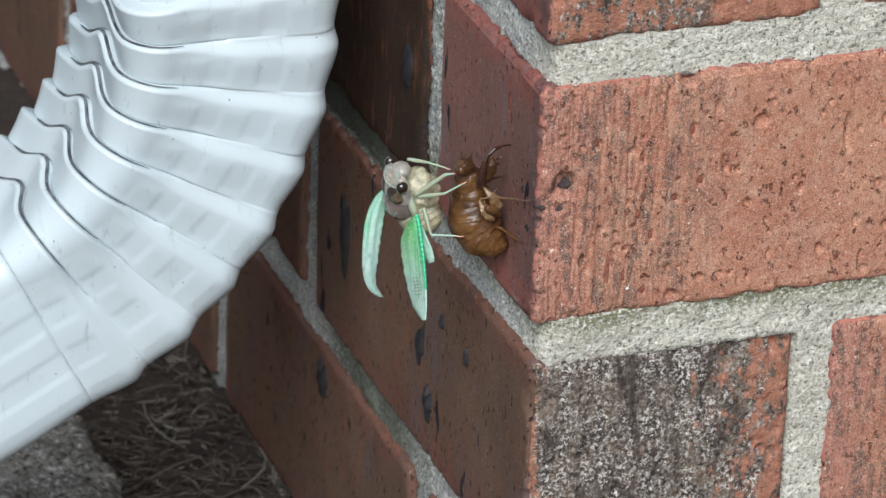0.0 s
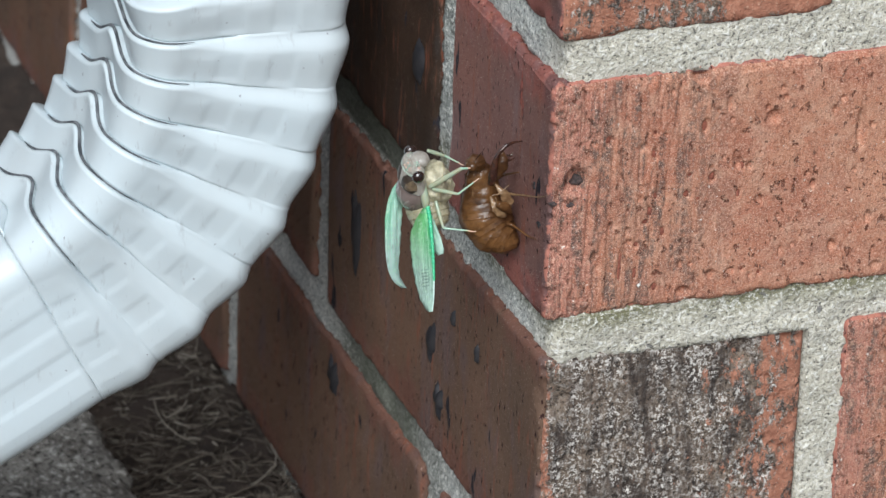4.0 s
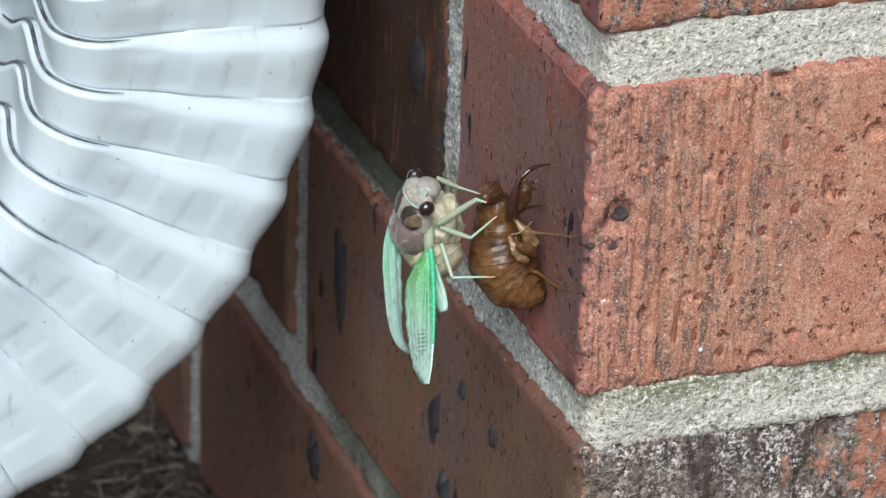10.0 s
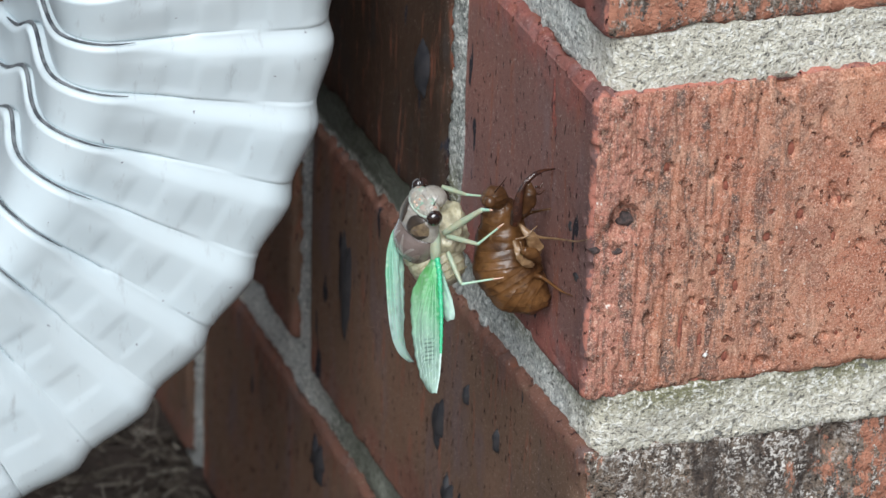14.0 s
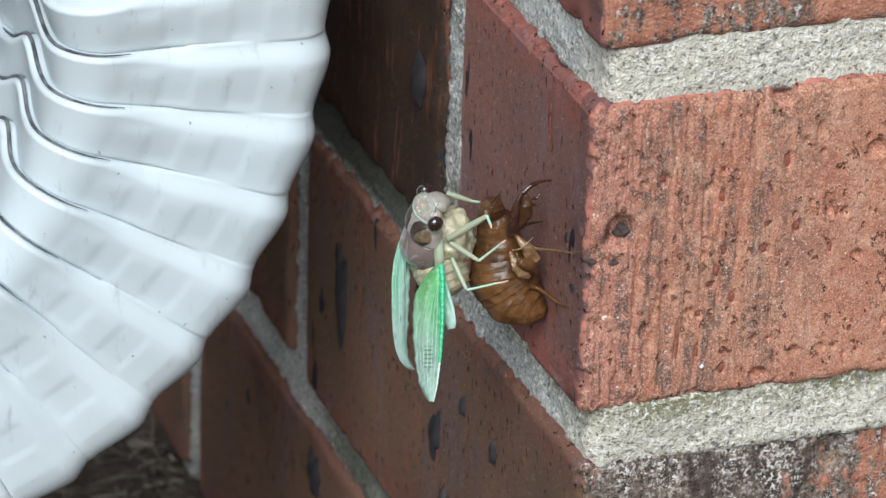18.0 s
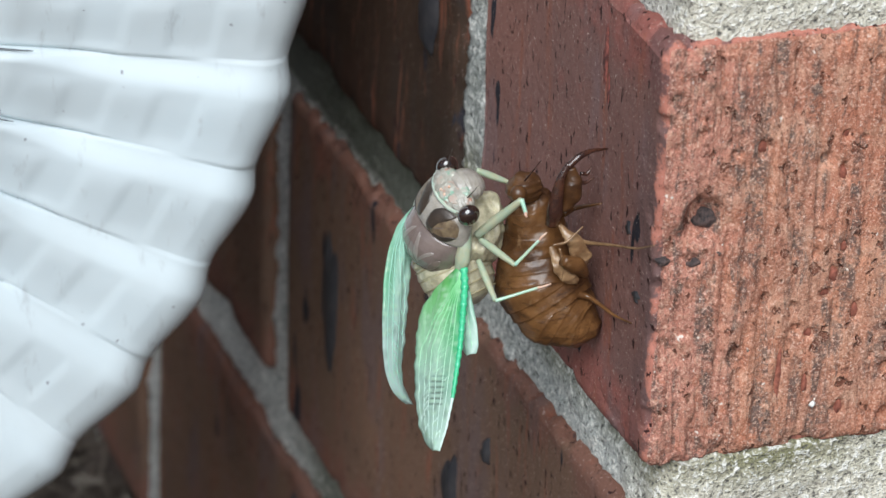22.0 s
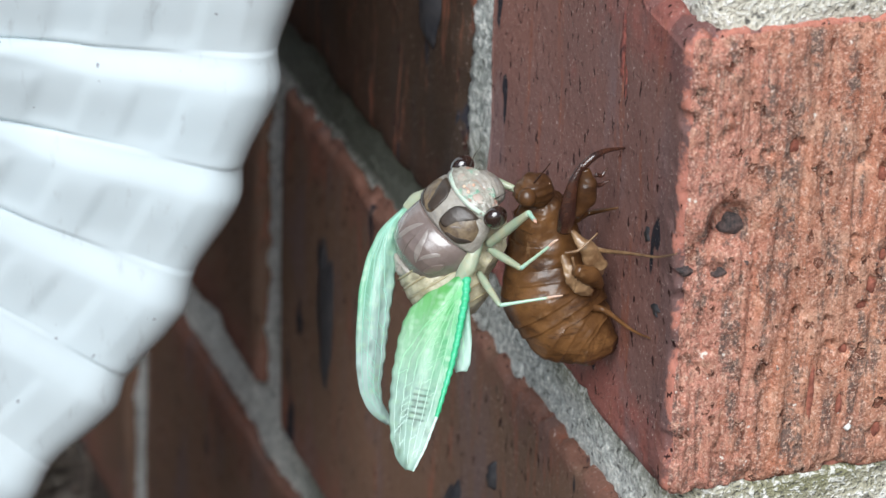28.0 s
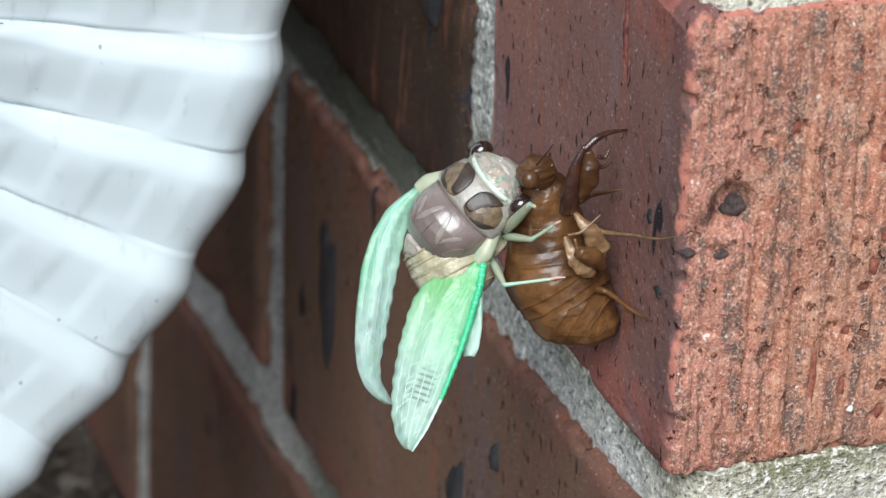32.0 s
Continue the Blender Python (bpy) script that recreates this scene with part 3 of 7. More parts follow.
for n, (x, z, wide, tall, deep) in enumerate(((0.0078, 0.0407, 3.6, 3.2, 0.0022), (0.0006, 0.0352, 2.2, 1.8, 0.0010), (0.0058, 0.0344, 2.2, 1.8, 0.0010), (0.0092, 0.0358, 0.8, 1.1, 0.0004))):
    turn, rings_n = random.Random(50 + n), 22
    amp = [turn.uniform(-0.2, 0.2) for _ in range(4)]
    verts = [(0, -0.0005, 0)]
    for share, proud in ((0.45, -0.0004), (0.8, -0.0001), (1.0, 0.0006), (1.05, 0.0015)):
        for i in range(rings_n):
            a = 2 * math.pi * i / rings_n
            r_ = share * (1 + sum(q * math.sin((m + 2) * a + 4 * q) for m, q in enumerate(amp)))
            verts.append((0.0005 * wide * r_ * math.cos(a), proud, 0.0005 * tall * r_ * math.sin(a)))
    faces = [(0, 1 + i, 1 + (i + 1) % rings_n) for i in range(rings_n)]
    for ring_n in range(3):
        o = 1 + ring_n * rings_n
        faces += [(o + i, o + rings_n + i, o + rings_n + (i + 1) % rings_n, o + (i + 1) % rings_n) for i in range(rings_n)]
    mesh_object("iron_spot", verts, faces, slag_mat.m, parent=wall).location = (x, deep, z + BASE)

pit_mat = Mat("pit_lining", 0.95)
pit_mat.colour(pit_mat.mix(pit_mat.ramp(pit_mat.noise(900, 3, 0.7), (0.40, 0.0), (0.60, 1.0)), (0.19, 0.058, 0.038), (0.34, 0.115, 0.075)))
for n, (x, z, wide, tall) in enumerate(PITS):
    turn, rings_n = random.Random(90 + n), 14
    ring = [turn.uniform(0.72, 1.08) for _ in range(rings_n)]
    verts = [(0, 0.0002, 0)] + [(0.00042 * wide * r_ * math.cos(2 * math.pi * i / rings_n), 0, 0.00042 * tall * r_ * math.sin(2 * math.pi * i / rings_n)) for i, r_ in enumerate(ring)]
    verts += [(1.6 * v[0], 0.0012, 1.6 * v[2]) for v in verts[1:]]
    faces = [(0, 1 + i, 1 + (i + 1) % rings_n) for i in range(rings_n)] + [(1 + i, 1 + rings_n + i, 1 + rings_n + (i + 1) % rings_n, 1 + (i + 1) % rings_n) for i in range(rings_n)]
    mesh_object("pit", verts, faces, pit_mat.m, parent=wall, label="dark red pit in the brick").location = (x / 1000 - 0.001, wide / 1300 * 0.6, z / 1000 + BASE)

v_, f_ = ([(0.0007 * x, 0.0007 * y, 0.0007 * z) for x, y, z in ((1, 0, 0.2), (-0.9, 0.1, 0), (0.1, 1, 0.1), (0, -0.8, -0.1), (0.2, 0, 1), (-0.1, 0.2, -1.1))], [(0, 2, 4), (2, 1, 4), (1, 3, 4), (3, 0, 4), (2, 0, 5), (1, 2, 5), (3, 1, 5), (0, 3, 5)])
mesh_object("grit", v_, f_, CHIP, parent=wall, label="white grain of grit on the brick").location = (0.0262, -0.0002, 0.008 + BASE)


# ---- ground ----
def ground_height(x, y):
    bank = 0.003 * np.exp(-np.abs(np.minimum(x, 0)) / 0.03) * (y > 0) + 0.01 * np.exp(-np.abs(np.minimum(y, 0)) / 0.04)
    return bank


near = np.arange(-0.30, 0.0301, 0.004)
gx = np.concatenate([[-400, -60, -12, -3, -1, -0.5], near, [0.3, 1, 3, 12, 60, 400]])
gy = np.concatenate([[-400, -60, -12, -3, -1, -0.4, -0.1], np.arange(0.0, 0.7, 0.006), [0.8, 1, 3, 12, 60, 400]])
X, Y = np.meshgrid(gx, gy, indexing="ij")
pts = np.stack([X.ravel(), Y.ravel(), np.zeros(X.size)], 1)
inside = (np.abs(pts[:, 0]) < 0.4) & (pts[:, 1] > -0.2) & (pts[:, 1] < 0.8)
pts[:, 2] = np.where(inside, ground_height(pts[:, 0], pts[:, 1]) + 0.006 * layers(pts, 60, 8, 3, 0.6), 0)
ny_ = len(gy)
quads = [(i * ny_ + j, (i + 1) * ny_ + j, (i + 1) * ny_ + j + 1, i * ny_ + j + 1) for i in range(len(gx) - 1) for j in range(ny_ - 1)]
ground = tagged(mesh_object("ground", pts, quads, SOIL), "dark bare soil littered with dry straw along the wall", "ground", kind="structure")


# ---- the insect ----
MM = 0.001


def cuticle(name, a, b, roughness, scale=220, coat=0.0, glow=0.0, bump=0.00012):
    k = Mat(name, roughness, shift=False)
    k.colour(k.mix(k.ramp(k.noise(scale, 4, 0.6), (0.35, 0.0), (0.65, 1.0)), a, b))
    k.set("Coat Weight", coat)
    k.set("Coat Roughness", 0.15)
    if glow:
        k.set("Subsurface Weight", glow)
        k.b.inputs["Subsurface Radius"].default_value = (0.002, 0.0018, 0.0012)
        k.b.inputs["Subsurface Scale"].default_value = 0.5
    k.bump(k.noise(2200, 3, 0.6), bump, 0.5)
    return k.m


def wing_mat(name, rich, mid, pale, lo, hi, glassy=0.78):
    """Soft green near the hinge and the leading edge, pale and glassy towards the tip."""
    k = Mat(name, 0.35, shift=False)
    along = k.axis("Y", 0.0, -0.028)
    across = k.axis("X", lo, hi)
    col = k.mix(k.ramp(along, (0.10, 0.0), (0.62, 1.0)), mid, pale)
    edge = k.sums(k.ramp(across, (0.50, 0.0), (0.95, 1.0)), k.ramp(along, (0.45, 1.0), (0.80, 0.0)), "MULTIPLY")
    col = k.mix(edge, col, rich)
    col = k.mix(k.ramp(k.noise(1.0, 3, 0.6, k.scaled(650, 260, 300)), (0.45, 0.0), (0.75, 0.5)), col, (0.54, 0.68, 0.58))
    bars = k.cells(1.0, k.scaled(520, 800, 500))
    col = k.mix(k.ramp(bars, (0.12, 0.55), (0.45, 0.0)), col, (0.50, 0.72, 0.52))
    k.colour(col)
    k.set("Coat Weight", 0.3)
    k.bump(k.noise(1.0, 3, 0.6, k.scaled(900, 380, 400)), 0.0004, 0.7)
    cell = k.cells(1.0, k.scaled(900, 420, 500))
    clear = k.sums(k.ramp(along, (0.48, 0.0), (0.68, 1.0)), k.ramp(cell, (0.15, 0.80), (0.5, 0.25)), "MULTIPLY")
    # a glassy window with fine bars between the veins
    window = k.sums(k.ramp(along, (0.58, 0.0), (0.62, 1.0), (0.76, 1.0), (0.81, 0.0)), k.ramp(across, (0.40, 0.0), (0.47, 1.0), (0.68, 1.0), (0.75, 0.0)), "MULTIPLY")
    bar = k.sums(k.sums(k.sums(k.sums(along, 200.0, "MULTIPLY"), 0.0, "SINE"), 0.5, "MULTIPLY"), 0.5, "ADD")
    clear = k.sums(k.sums(clear, 0.75, "MULTIPLY"), k.sums(k.sums(window, k.sums(bar, 0.30, "MAXIMUM"), "MULTIPLY"), glassy, "MULTIPLY"), "MAXIMUM")
    k.set("Alpha", k.sums(1.0, clear, "SUBTRACT"))
    tl = k.t.nodes.new("ShaderNodeBsdfTranslucent")
    k.t.links.new(col, tl.inputs["Color"])
    mx = k.t.nodes.new("ShaderNodeMixShader")
    mx.inputs[0].default_value = 0.35
    k.t.links.new(k.b.outputs[0], mx.inputs[1]), k.t.links.new(tl.outputs[0], mx.inputs[2])
    k.t.links.new(mx.outputs[0], k.t.nodes["Material Output"].inputs["Surface"])
    return k.m


CREAM = cuticle("cream_cuticle", (0.58, 0.53, 0.37), (0.30, 0.27, 0.175), 0.36, 420, 0.3, 0.3, 0.0004)
TAUPE = cuticle("taupe_cuticle", (0.205, 0.157, 0.140), (0.120, 0.089, 0.077), 0.24, 150, 0.9)
TAUPE_PALE = cuticle("pale_taupe_cuticle", (0.27, 0.235, 0.21), (0.20, 0.165, 0.145), 0.32, 300, 0.6)
BAND = cuticle("brown_band", (0.30, 0.24, 0.13), (0.40, 0.36, 0.22), 0.4, 500)
SILVER = cuticle("pale_cuticle", (0.37, 0.34, 0.295), (0.25, 0.222, 0.19), 0.34, 420, 0.4, 0.15, 0.0003)
head_k = Mat("mottled_head_cuticle", 0.3, shift=False)
head_col = head_k.mix(head_k.ramp(head_k.noise(420, 3, 0.6), (0.40, 0.0), (0.60, 1.0)), (0.40, 0.385, 0.325), (0.22, 0.20, 0.165))
head_col = head_k.mix(head_k.ramp(head_k.noise(560, 3, 0.6), (0.56, 0.0), (0.66, 1.0)), head_col, (0.20, 0.36, 0.26))
head_col = head_k.mix(head_k.ramp(head_k.noise(470, 2, 0.6, head_k.scaled(1, 1.3, 1.1)), (0.60, 0.0), (0.70, 1.0)), head_col, (0.44, 0.24, 0.18))
head_k.colour(head_k.mix(head_k.ramp(head_k.noise(900, 3, 0.6), (0.62, 0.0), (0.70, 0.8)), head_col, (0.70, 0.70, 0.62)))
head_k.set("Coat Weight", 0.5)
head_k.bump(head_k.noise(700, 4, 0.7), 0.0005, 0.8)
HEAD_SKIN = head_k.m
PATCH = cuticle("dark_patch", (0.026, 0.020, 0.016), (0.050, 0.034, 0.024), 0.40, 300, 0.1)
GOLD = cuticle("golden_brown_patch", (0.20, 0.145, 0.085), (0.085, 0.055, 0.034), 0.42, 800, 0.1)
EYE = cuticle("dark_eye", (0.018, 0.010, 0.008), (0.03, 0.016, 0.012), 0.07, 300, 1.0, 0.0, 0.00001)
PALE = cuticle("pale_green_cuticle", (0.58, 0.62, 0.52), (0.46, 0.58, 0.48), 0.35, 300, 0.3, 0.15)
MINT = cuticle("mint_leg", (0.32, 0.55, 0.43), (0.47, 0.55, 0.38), 0.35, 350, 0.4, 0.3)
FEMUR = cuticle("cream_green_femur", (0.32, 0.40, 0.29), (0.41, 0.40, 0.27), 0.38, 400, 0.3, 0.3)
PATCH_SOFT = cuticle("brown_patch", (0.10, 0.075, 0.06), (0.16, 0.12, 0.10), 0.28, 300, 0.6)
PINK_SOFT = cuticle("rosy_cuticle", (0.42, 0.30, 0.25), (0.34, 0.34, 0.28), 0.35, 400, 0.3)
PINK = cuticle("pink_foot", (0.62, 0.36, 0.26), (0.66, 0.46, 0.34), 0.40, 500, 0.2, 0.2)
GREEN = cuticle("green_margin", (0.04, 0.43, 0.19), (0.07, 0.50, 0.26), 0.35, 500, 0.3, 0.15)
vein_k = Mat("wing_vein", 0.4, shift=False)
vein_k.colour(vein_k.ramp(vein_k.axis("Y", 0.0, -0.028), (0.15, (0.19, 0.54, 0.23)), (0.45, (0.32, 0.62, 0.38)), (0.75, (0.56, 0.72, 0.64))))
VEIN = vein_k.m
VEIN_FAR = cuticle("mint_vein", (0.26, 0.56, 0.42), (0.36, 0.60, 0.50), 0.4, 300)
WING = wing_mat("green_wing", (0.03, 0.43, 0.14), (0.18, 0.54, 0.16), (0.45, 0.64, 0.54), -0.0065, 0.0026)
WING_FAR = wing_mat("mint_wing", (0.18, 0.50, 0.29), (0.28, 0.54, 0.39), (0.48, 0.62, 0.57), -0.001, -0.0068, 0.0)


def shell_mat():
    k = Mat("amber_shell", 0.32, shift=False)
    col = k.mix(k.ramp(k.noise(130, 5, 0.65), (0.38, 0.0), (0.62, 1.0)), (0.23, 0.105, 0.036), (0.085, 0.036, 0.013))
    col = k.mix(k.ramp(k.noise(1.0, 4, 0.7, k.scaled(300, 300, 900)), (0.55, 0.0), (0.66, 0.6)), col, (0.032, 0.013, 0.007))
    col = k.mix(k.ramp(k.noise(1.0, 4, 0.7, k.scaled(420, 420, 260)), (0.60, 0.0), (0.70, 0.8)), col, (0.27, 0.155, 0.075))
    # dried mud on the fore part
    col = k.mix(k.ramp(k.sums(k.axis("Z", BASE + 0.024, BASE + 0.036), k.noise(150, 4, 0.7), "MULTIPLY"), (0.30, 0.0), (0.55, 0.6)), col, (0.050, 0.022, 0.012))
    k.colour(col)
    k.set("Coat Weight", 0.25)
    k.set("Coat Roughness", 0.16)
    k.bump(k.noise(420, 4, 0.65), 0.0004, 0.5)
    k.bump(k.noise(1.0, 3, 0.6, k.scaled(200, 200, 1000)), 0.0003, 0.25)
    tl = k.t.nodes.new("ShaderNodeBsdfTranslucent")
    k.t.links.new(col, tl.inputs["Color"])
    mx = k.t.nodes.new("ShaderNodeMixShader")
    mx.inputs[0].default_value = 0.3
    k.t.links.new(k.b.outputs[0], mx.inputs[1]), k.t.links.new(tl.outputs[0], mx.inputs[2])
    k.t.links.new(mx.outputs[0], k.t.nodes["Material Output"].inputs["Surface"])
    return k.m


SHELL = shell_mat()
SHELL_PALE = cuticle("pale_shell_lining", (0.30, 0.185, 0.095), (0.13, 0.066, 0.030), 0.30, 400, 0.3)
SHELL_DARK = cuticle("dark_shell", (0.024, 0.010, 0.008), (0.060, 0.022, 0.012), 0.25, 400, 0.6)


def loft(spine, radii, nv=28, steps=40, deform=None):
    """A closed, smooth body round a spine; radii are (sideways, upright) at its points."""
    s = np.linspace(0, 1, len(spine))
    t = np.linspace(0, 1, steps)
    spine, radii = np.array(spine, float), np.array(radii, float)

    def smooth(col):
        # a soft curve through the given values
        out = np.interp(t, s, col)
        for _ in range(3):
            out[1:-1] = 0.25 * out[:-2] + 0.5 * out[1:-1] + 0.25 * out[2:]
        return out

    c = np.stack([smooth(spine[:, k]) for k in range(3)], 1)
    w = np.stack([smooth(radii[:, k]) for k in range(2)], 1)
    tan = np.gradient(c, axis=0)
    tan /= np.linalg.norm(tan, axis=1, keepdims=True)
    ref = np.array((1.0, 0.0, 0.0)) if abs(tan[len(tan) // 2][0]) < 0.8 else np.array((0, 1.0, 0))
    verts, faces = [], []
    for i in range(steps):
        a = ref - tan[i] * (ref @ tan[i])
        a /= np.linalg.norm(a)
        b = np.cross(tan[i], a)
        for v in range(nv):
            ang = 2 * math.pi * v / nv
            f = 1.0 if deform is None else deform(t[i], ang)
            verts.append(c[i] + f * (w[i, 0] * math.cos(ang) * a + w[i, 1] * math.sin(ang) * b))
    for i in range(steps - 1):
        for v in range(nv):
            n = (v + 1) % nv
            faces.append((i * nv + v, i * nv + n, (i + 1) * nv + n, (i + 1) * nv + v))
    faces.append(tuple(range(nv))[::-1])
    faces.append(tuple((steps - 1) * nv + v for v in range(nv)))
    return np.array(verts) * MM, faces


def ball(centre, radii, nu=20, nv=28, deform=None):
    verts, faces = [], []
    for i in range(nu + 1):
        th = math.pi * i / nu
        for v in range(nv):
            ph = 2 * math.pi * v / nv
            way = np.array((math.sin(th) * math.cos(ph), math.sin(th) * math.sin(ph), math.cos(th)))
            f = 1.0 if deform is None else deform(way)
            verts.append(np.array(centre) + f * way * np.array(radii))
    for i in range(nu):
        for v in range(nv):
            n = (v + 1) % nv
            faces.append((i * nv + v, (i + 1) * nv + v, (i + 1) * nv + n, i * nv + n))
    return np.array(verts) * MM, faces


def crumple(made, amp, freq, seed):
    """Dents and creases on a finished body."""
    v, f = made
    push = np.stack([layers(v, freq, seed + n, 3, 0.6) for n in range(3)], 1)
    ridge = 1 - 2 * np.abs(rough(v, freq * 0.8, seed + 5))
    return v + amp * MM * (push + 0.6 * ridge[:, None] * np.array((0, -1, 0))), f


def part(name, made, material, parent, label=""):
    return mesh_object(name, *made, material, parent=parent, label=label)


def tube(points, radius, nv=8):
    """A thin tube along points in millimetres, with one radius or one for each point."""
    pts = np.array(points, float)
    rad = np.broadcast_to(np.array(radius, float), (len(pts),))
    return loft(pts, np.stack([rad, rad], 1), nv, max(8, 5 * len(pts)))


cicada = tagged(new("cicada"), "newly emerged pale cicada with soft green wings on its shell", "insect")
cam.data.dof.focus_object = cicada


BACK_Y = (-6.1, -5.7, -4.9, -3.3, -1.6, 0.0, 1.6, 2.5, 2.9, 3.4, 4.5, 6.0, 7.4, 7.9, 8.4, 9.2, 10.2, 11.0, 11.6, 12.0)
BACK_W = (1.0, 2.3, 4.0, 5.3, 5.9, 6.0, 5.9, 5.8, 5.8, 6.3, 6.2, 5.9, 5.5, 5.0, 5.1, 5.0, 4.3, 3.3, 2.0, 0.6)
BACK_Z = (-1.2, -0.4, 1.2, 2.7, 3.3, 3.3, 2.8, 2.3, 1.95, 2.35, 2.35, 2.05, 1.5, 1.05, 1.15, 0.95, 0.1, -0.9, -1.9, -2.9)


def back(x, y):
    """The height of the insect's back."""
    w, z = np.interp(y, BACK_Y, BACK_W), np.interp(y, BACK_Y, BACK_Z)
    return -1.8 + (z + 1.8) * math.sqrt(max(0.0, 1 - (x / w) ** 2))


def hull(lo, hi, deep, nv=56, steps=44, ripple=None):
    """A stretch of the body between two places along it: the back above, rounded below."""
    verts, faces = [], []
    for i in range(steps + 1):
        y = lo + (hi - lo) * i / steps
        w, z = np.interp(y, BACK_Y, BACK_W), np.interp(y, BACK_Y, BACK_Z)
        end = 1.0 if 0 < i < steps else 0.96
        for v in range(nv):
            a = 2 * math.pi * v / nv
            h = (z + 1.8) if math.sin(a) > 0 else deep * w / 6.5
            f = end * (1 + (ripple(y, a) if ripple else 0))
            verts.append((w * math.cos(a) * f, y, -1.8 + h * math.sin(a) * f))
    for i in range(steps):
        for v in range(nv):
            n = (v + 1) % nv
            faces.append((i * nv + v, (i + 1) * nv + v, (i + 1) * nv + n, i * nv + n))
    faces.append(tuple(range(nv)))
    faces.append(tuple(steps * nv + v for v in reversed(range(nv))))
    return np.array(verts) * MM, faces


def plate(outline, proud=0.05, swell=0.10):
    """A thin patch laid on the back, from its outline (x, y)."""
    pts = []
    for i, (x0, y0) in enumerate(outline):
        x1, y1 = outline[(i + 1) % len(outline)]
        pts += [(x0 + (x1 - x0) * q / 5, y0 + (y1 - y0) * q / 5) for q in range(5)]
    for _ in range(3):
        pts = [((pts[i - 1][0] + 2 * p_[0] + pts[(i + 1) % len(pts)][0]) / 4, (pts[i - 1][1] + 2 * p_[1] + pts[(i + 1) % len(pts)][1]) / 4) for i, p_ in enumerate(pts)]
    mx, my = sum(q[0] for q in pts) / len(pts), sum(q[1] for q in pts) / len(pts)
    n, rows = len(pts), 6
    verts = [(mx, my, back(mx, my) + proud + swell)]
    for k in range(1, rows + 2):
        u = min(k, rows) / rows
        for x, y in pts:
            xx, yy = mx + (x - mx) * u, my + (y - my) * u
            verts.append((xx, yy, back(xx, yy) + (proud + swell * (1 - u * u) if k <= rows else -0.15)))
    faces = [(0, 1 + i, 1 + (i + 1) % n) for i in range(n)]
    for k in range(rows):
        for i in range(n):
            j = (i + 1) % n
            faces.append((1 + k * n + i, 1 + (k + 1) * n + i, 1 + (k + 1) * n + j, 1 + k * n + j))
    return np.array(verts) * MM, faces


part("mesonotum", hull(-6.1, 2.9, 2.4), TAUPE, cicada, "glossy taupe back plate with pale marks")
part("pronotum", hull(2.85, 8.0, 2.6), SILVER, cicada, "pale beige pronotum with two brown patches")
part("head", hull(7.95, 12.0, 2.8, 72, 64, ripple=lambda y, a: 0.035 * math.sin(a * 16) * math.sin(y * 7) + 0.02 * math.sin(a * 29 + y * 5)), HEAD_SKIN, cicada, "pale wide head with rosy marks")
for side in (-1, 1):
    def out(pts):
        return [(side * x, y) for x, y in pts]

    part("back_mark", plate(out([(0.4, 2.2), (1.0, 0.6), (1.5, -1.7), (2.6, -3.0), (2.3, -0.8), (1.3, 1.5)]), 0.01, 0.03), TAUPE_PALE, cicada, "paler mark on the back plate")
    part("back_mark", plate(out([(2.5, -2.5), (3.3, -1.1), (4.5, 0.6), (3.9, 0.7), (2.8, -0.9)]), 0.01, 0.03), TAUPE_PALE, cicada, "paler mark on the back plate")
    part("dark_flank", plate(out([(3.6, -3.3), (4.4, -3.0), (5.3, -1.5), (5.3, 0.0), (4.4, -1.2)]), 0.01, 0.03), PATCH_SOFT, cicada, "darker brown flank of the back plate")
    gold = part("pronotum_patch", plate(out([(0.8, 3.7), (2.6, 3.2), (4.9, 3.4), (5.8, 4.8), (5.3, 6.8), (3.8, 7.8), (1.8, 7.9), (0.8, 6.5)]), 0.03, 0.18), GOLD, cicada, "golden-brown patch edged with black")
    part("dark_mark", plate(out([(0.8, 4.0), (0.75, 6.8), (1.8, 8.0), (4.4, 8.0), (3.7, 6.9), (3.0, 5.5), (2.3, 3.9)]), 0.16, 0.10), PATCH, gold, "black mark")
    part("dark_mark", plate(out([(2.6, 3.3), (4.9, 3.4), (5.8, 4.9), (5.2, 4.8), (4.3, 4.1), (2.8, 3.8)]), 0.14, 0.08), PATCH, gold, "black mark")
    part("crease", plate(out([(2.7, 4.4), (4.2, 5.6), (4.0, 5.9), (2.6, 4.9)]), 0.17, 0.05), PATCH_SOFT, gold)
part("back_ridge", plate([(0.0, 2.8), (0.10, 0.0), (0.12, -3.0), (0.0, -4.7), (-0.12, -3.0), (-0.10, 0.0)], 0.02, 0.03), PATCH_SOFT, cicada, "fine dark line down the back")
part("brow_ridge", plate([(-4.8, 8.7), (-2.6, 8.1), (0, 7.95), (2.6, 8.1), (4.8, 8.7), (4.7, 9.2), (2.6, 8.75), (0, 8.6), (-2.6, 8.75), (-4.7, 9.2)], 0.06, 0.16), PALE, cicada, "pale greenish ridge behind the eyes")
part("scutellum", ball((0, -5.4, 0.1), (2.2, 1.5, 1.0), 16, 22, lambda w: 1 + 0.12 * math.cos(4 * math.atan2(w[1], w[0]))), SILVER, cicada, "pale cross-shaped plate behind the back")
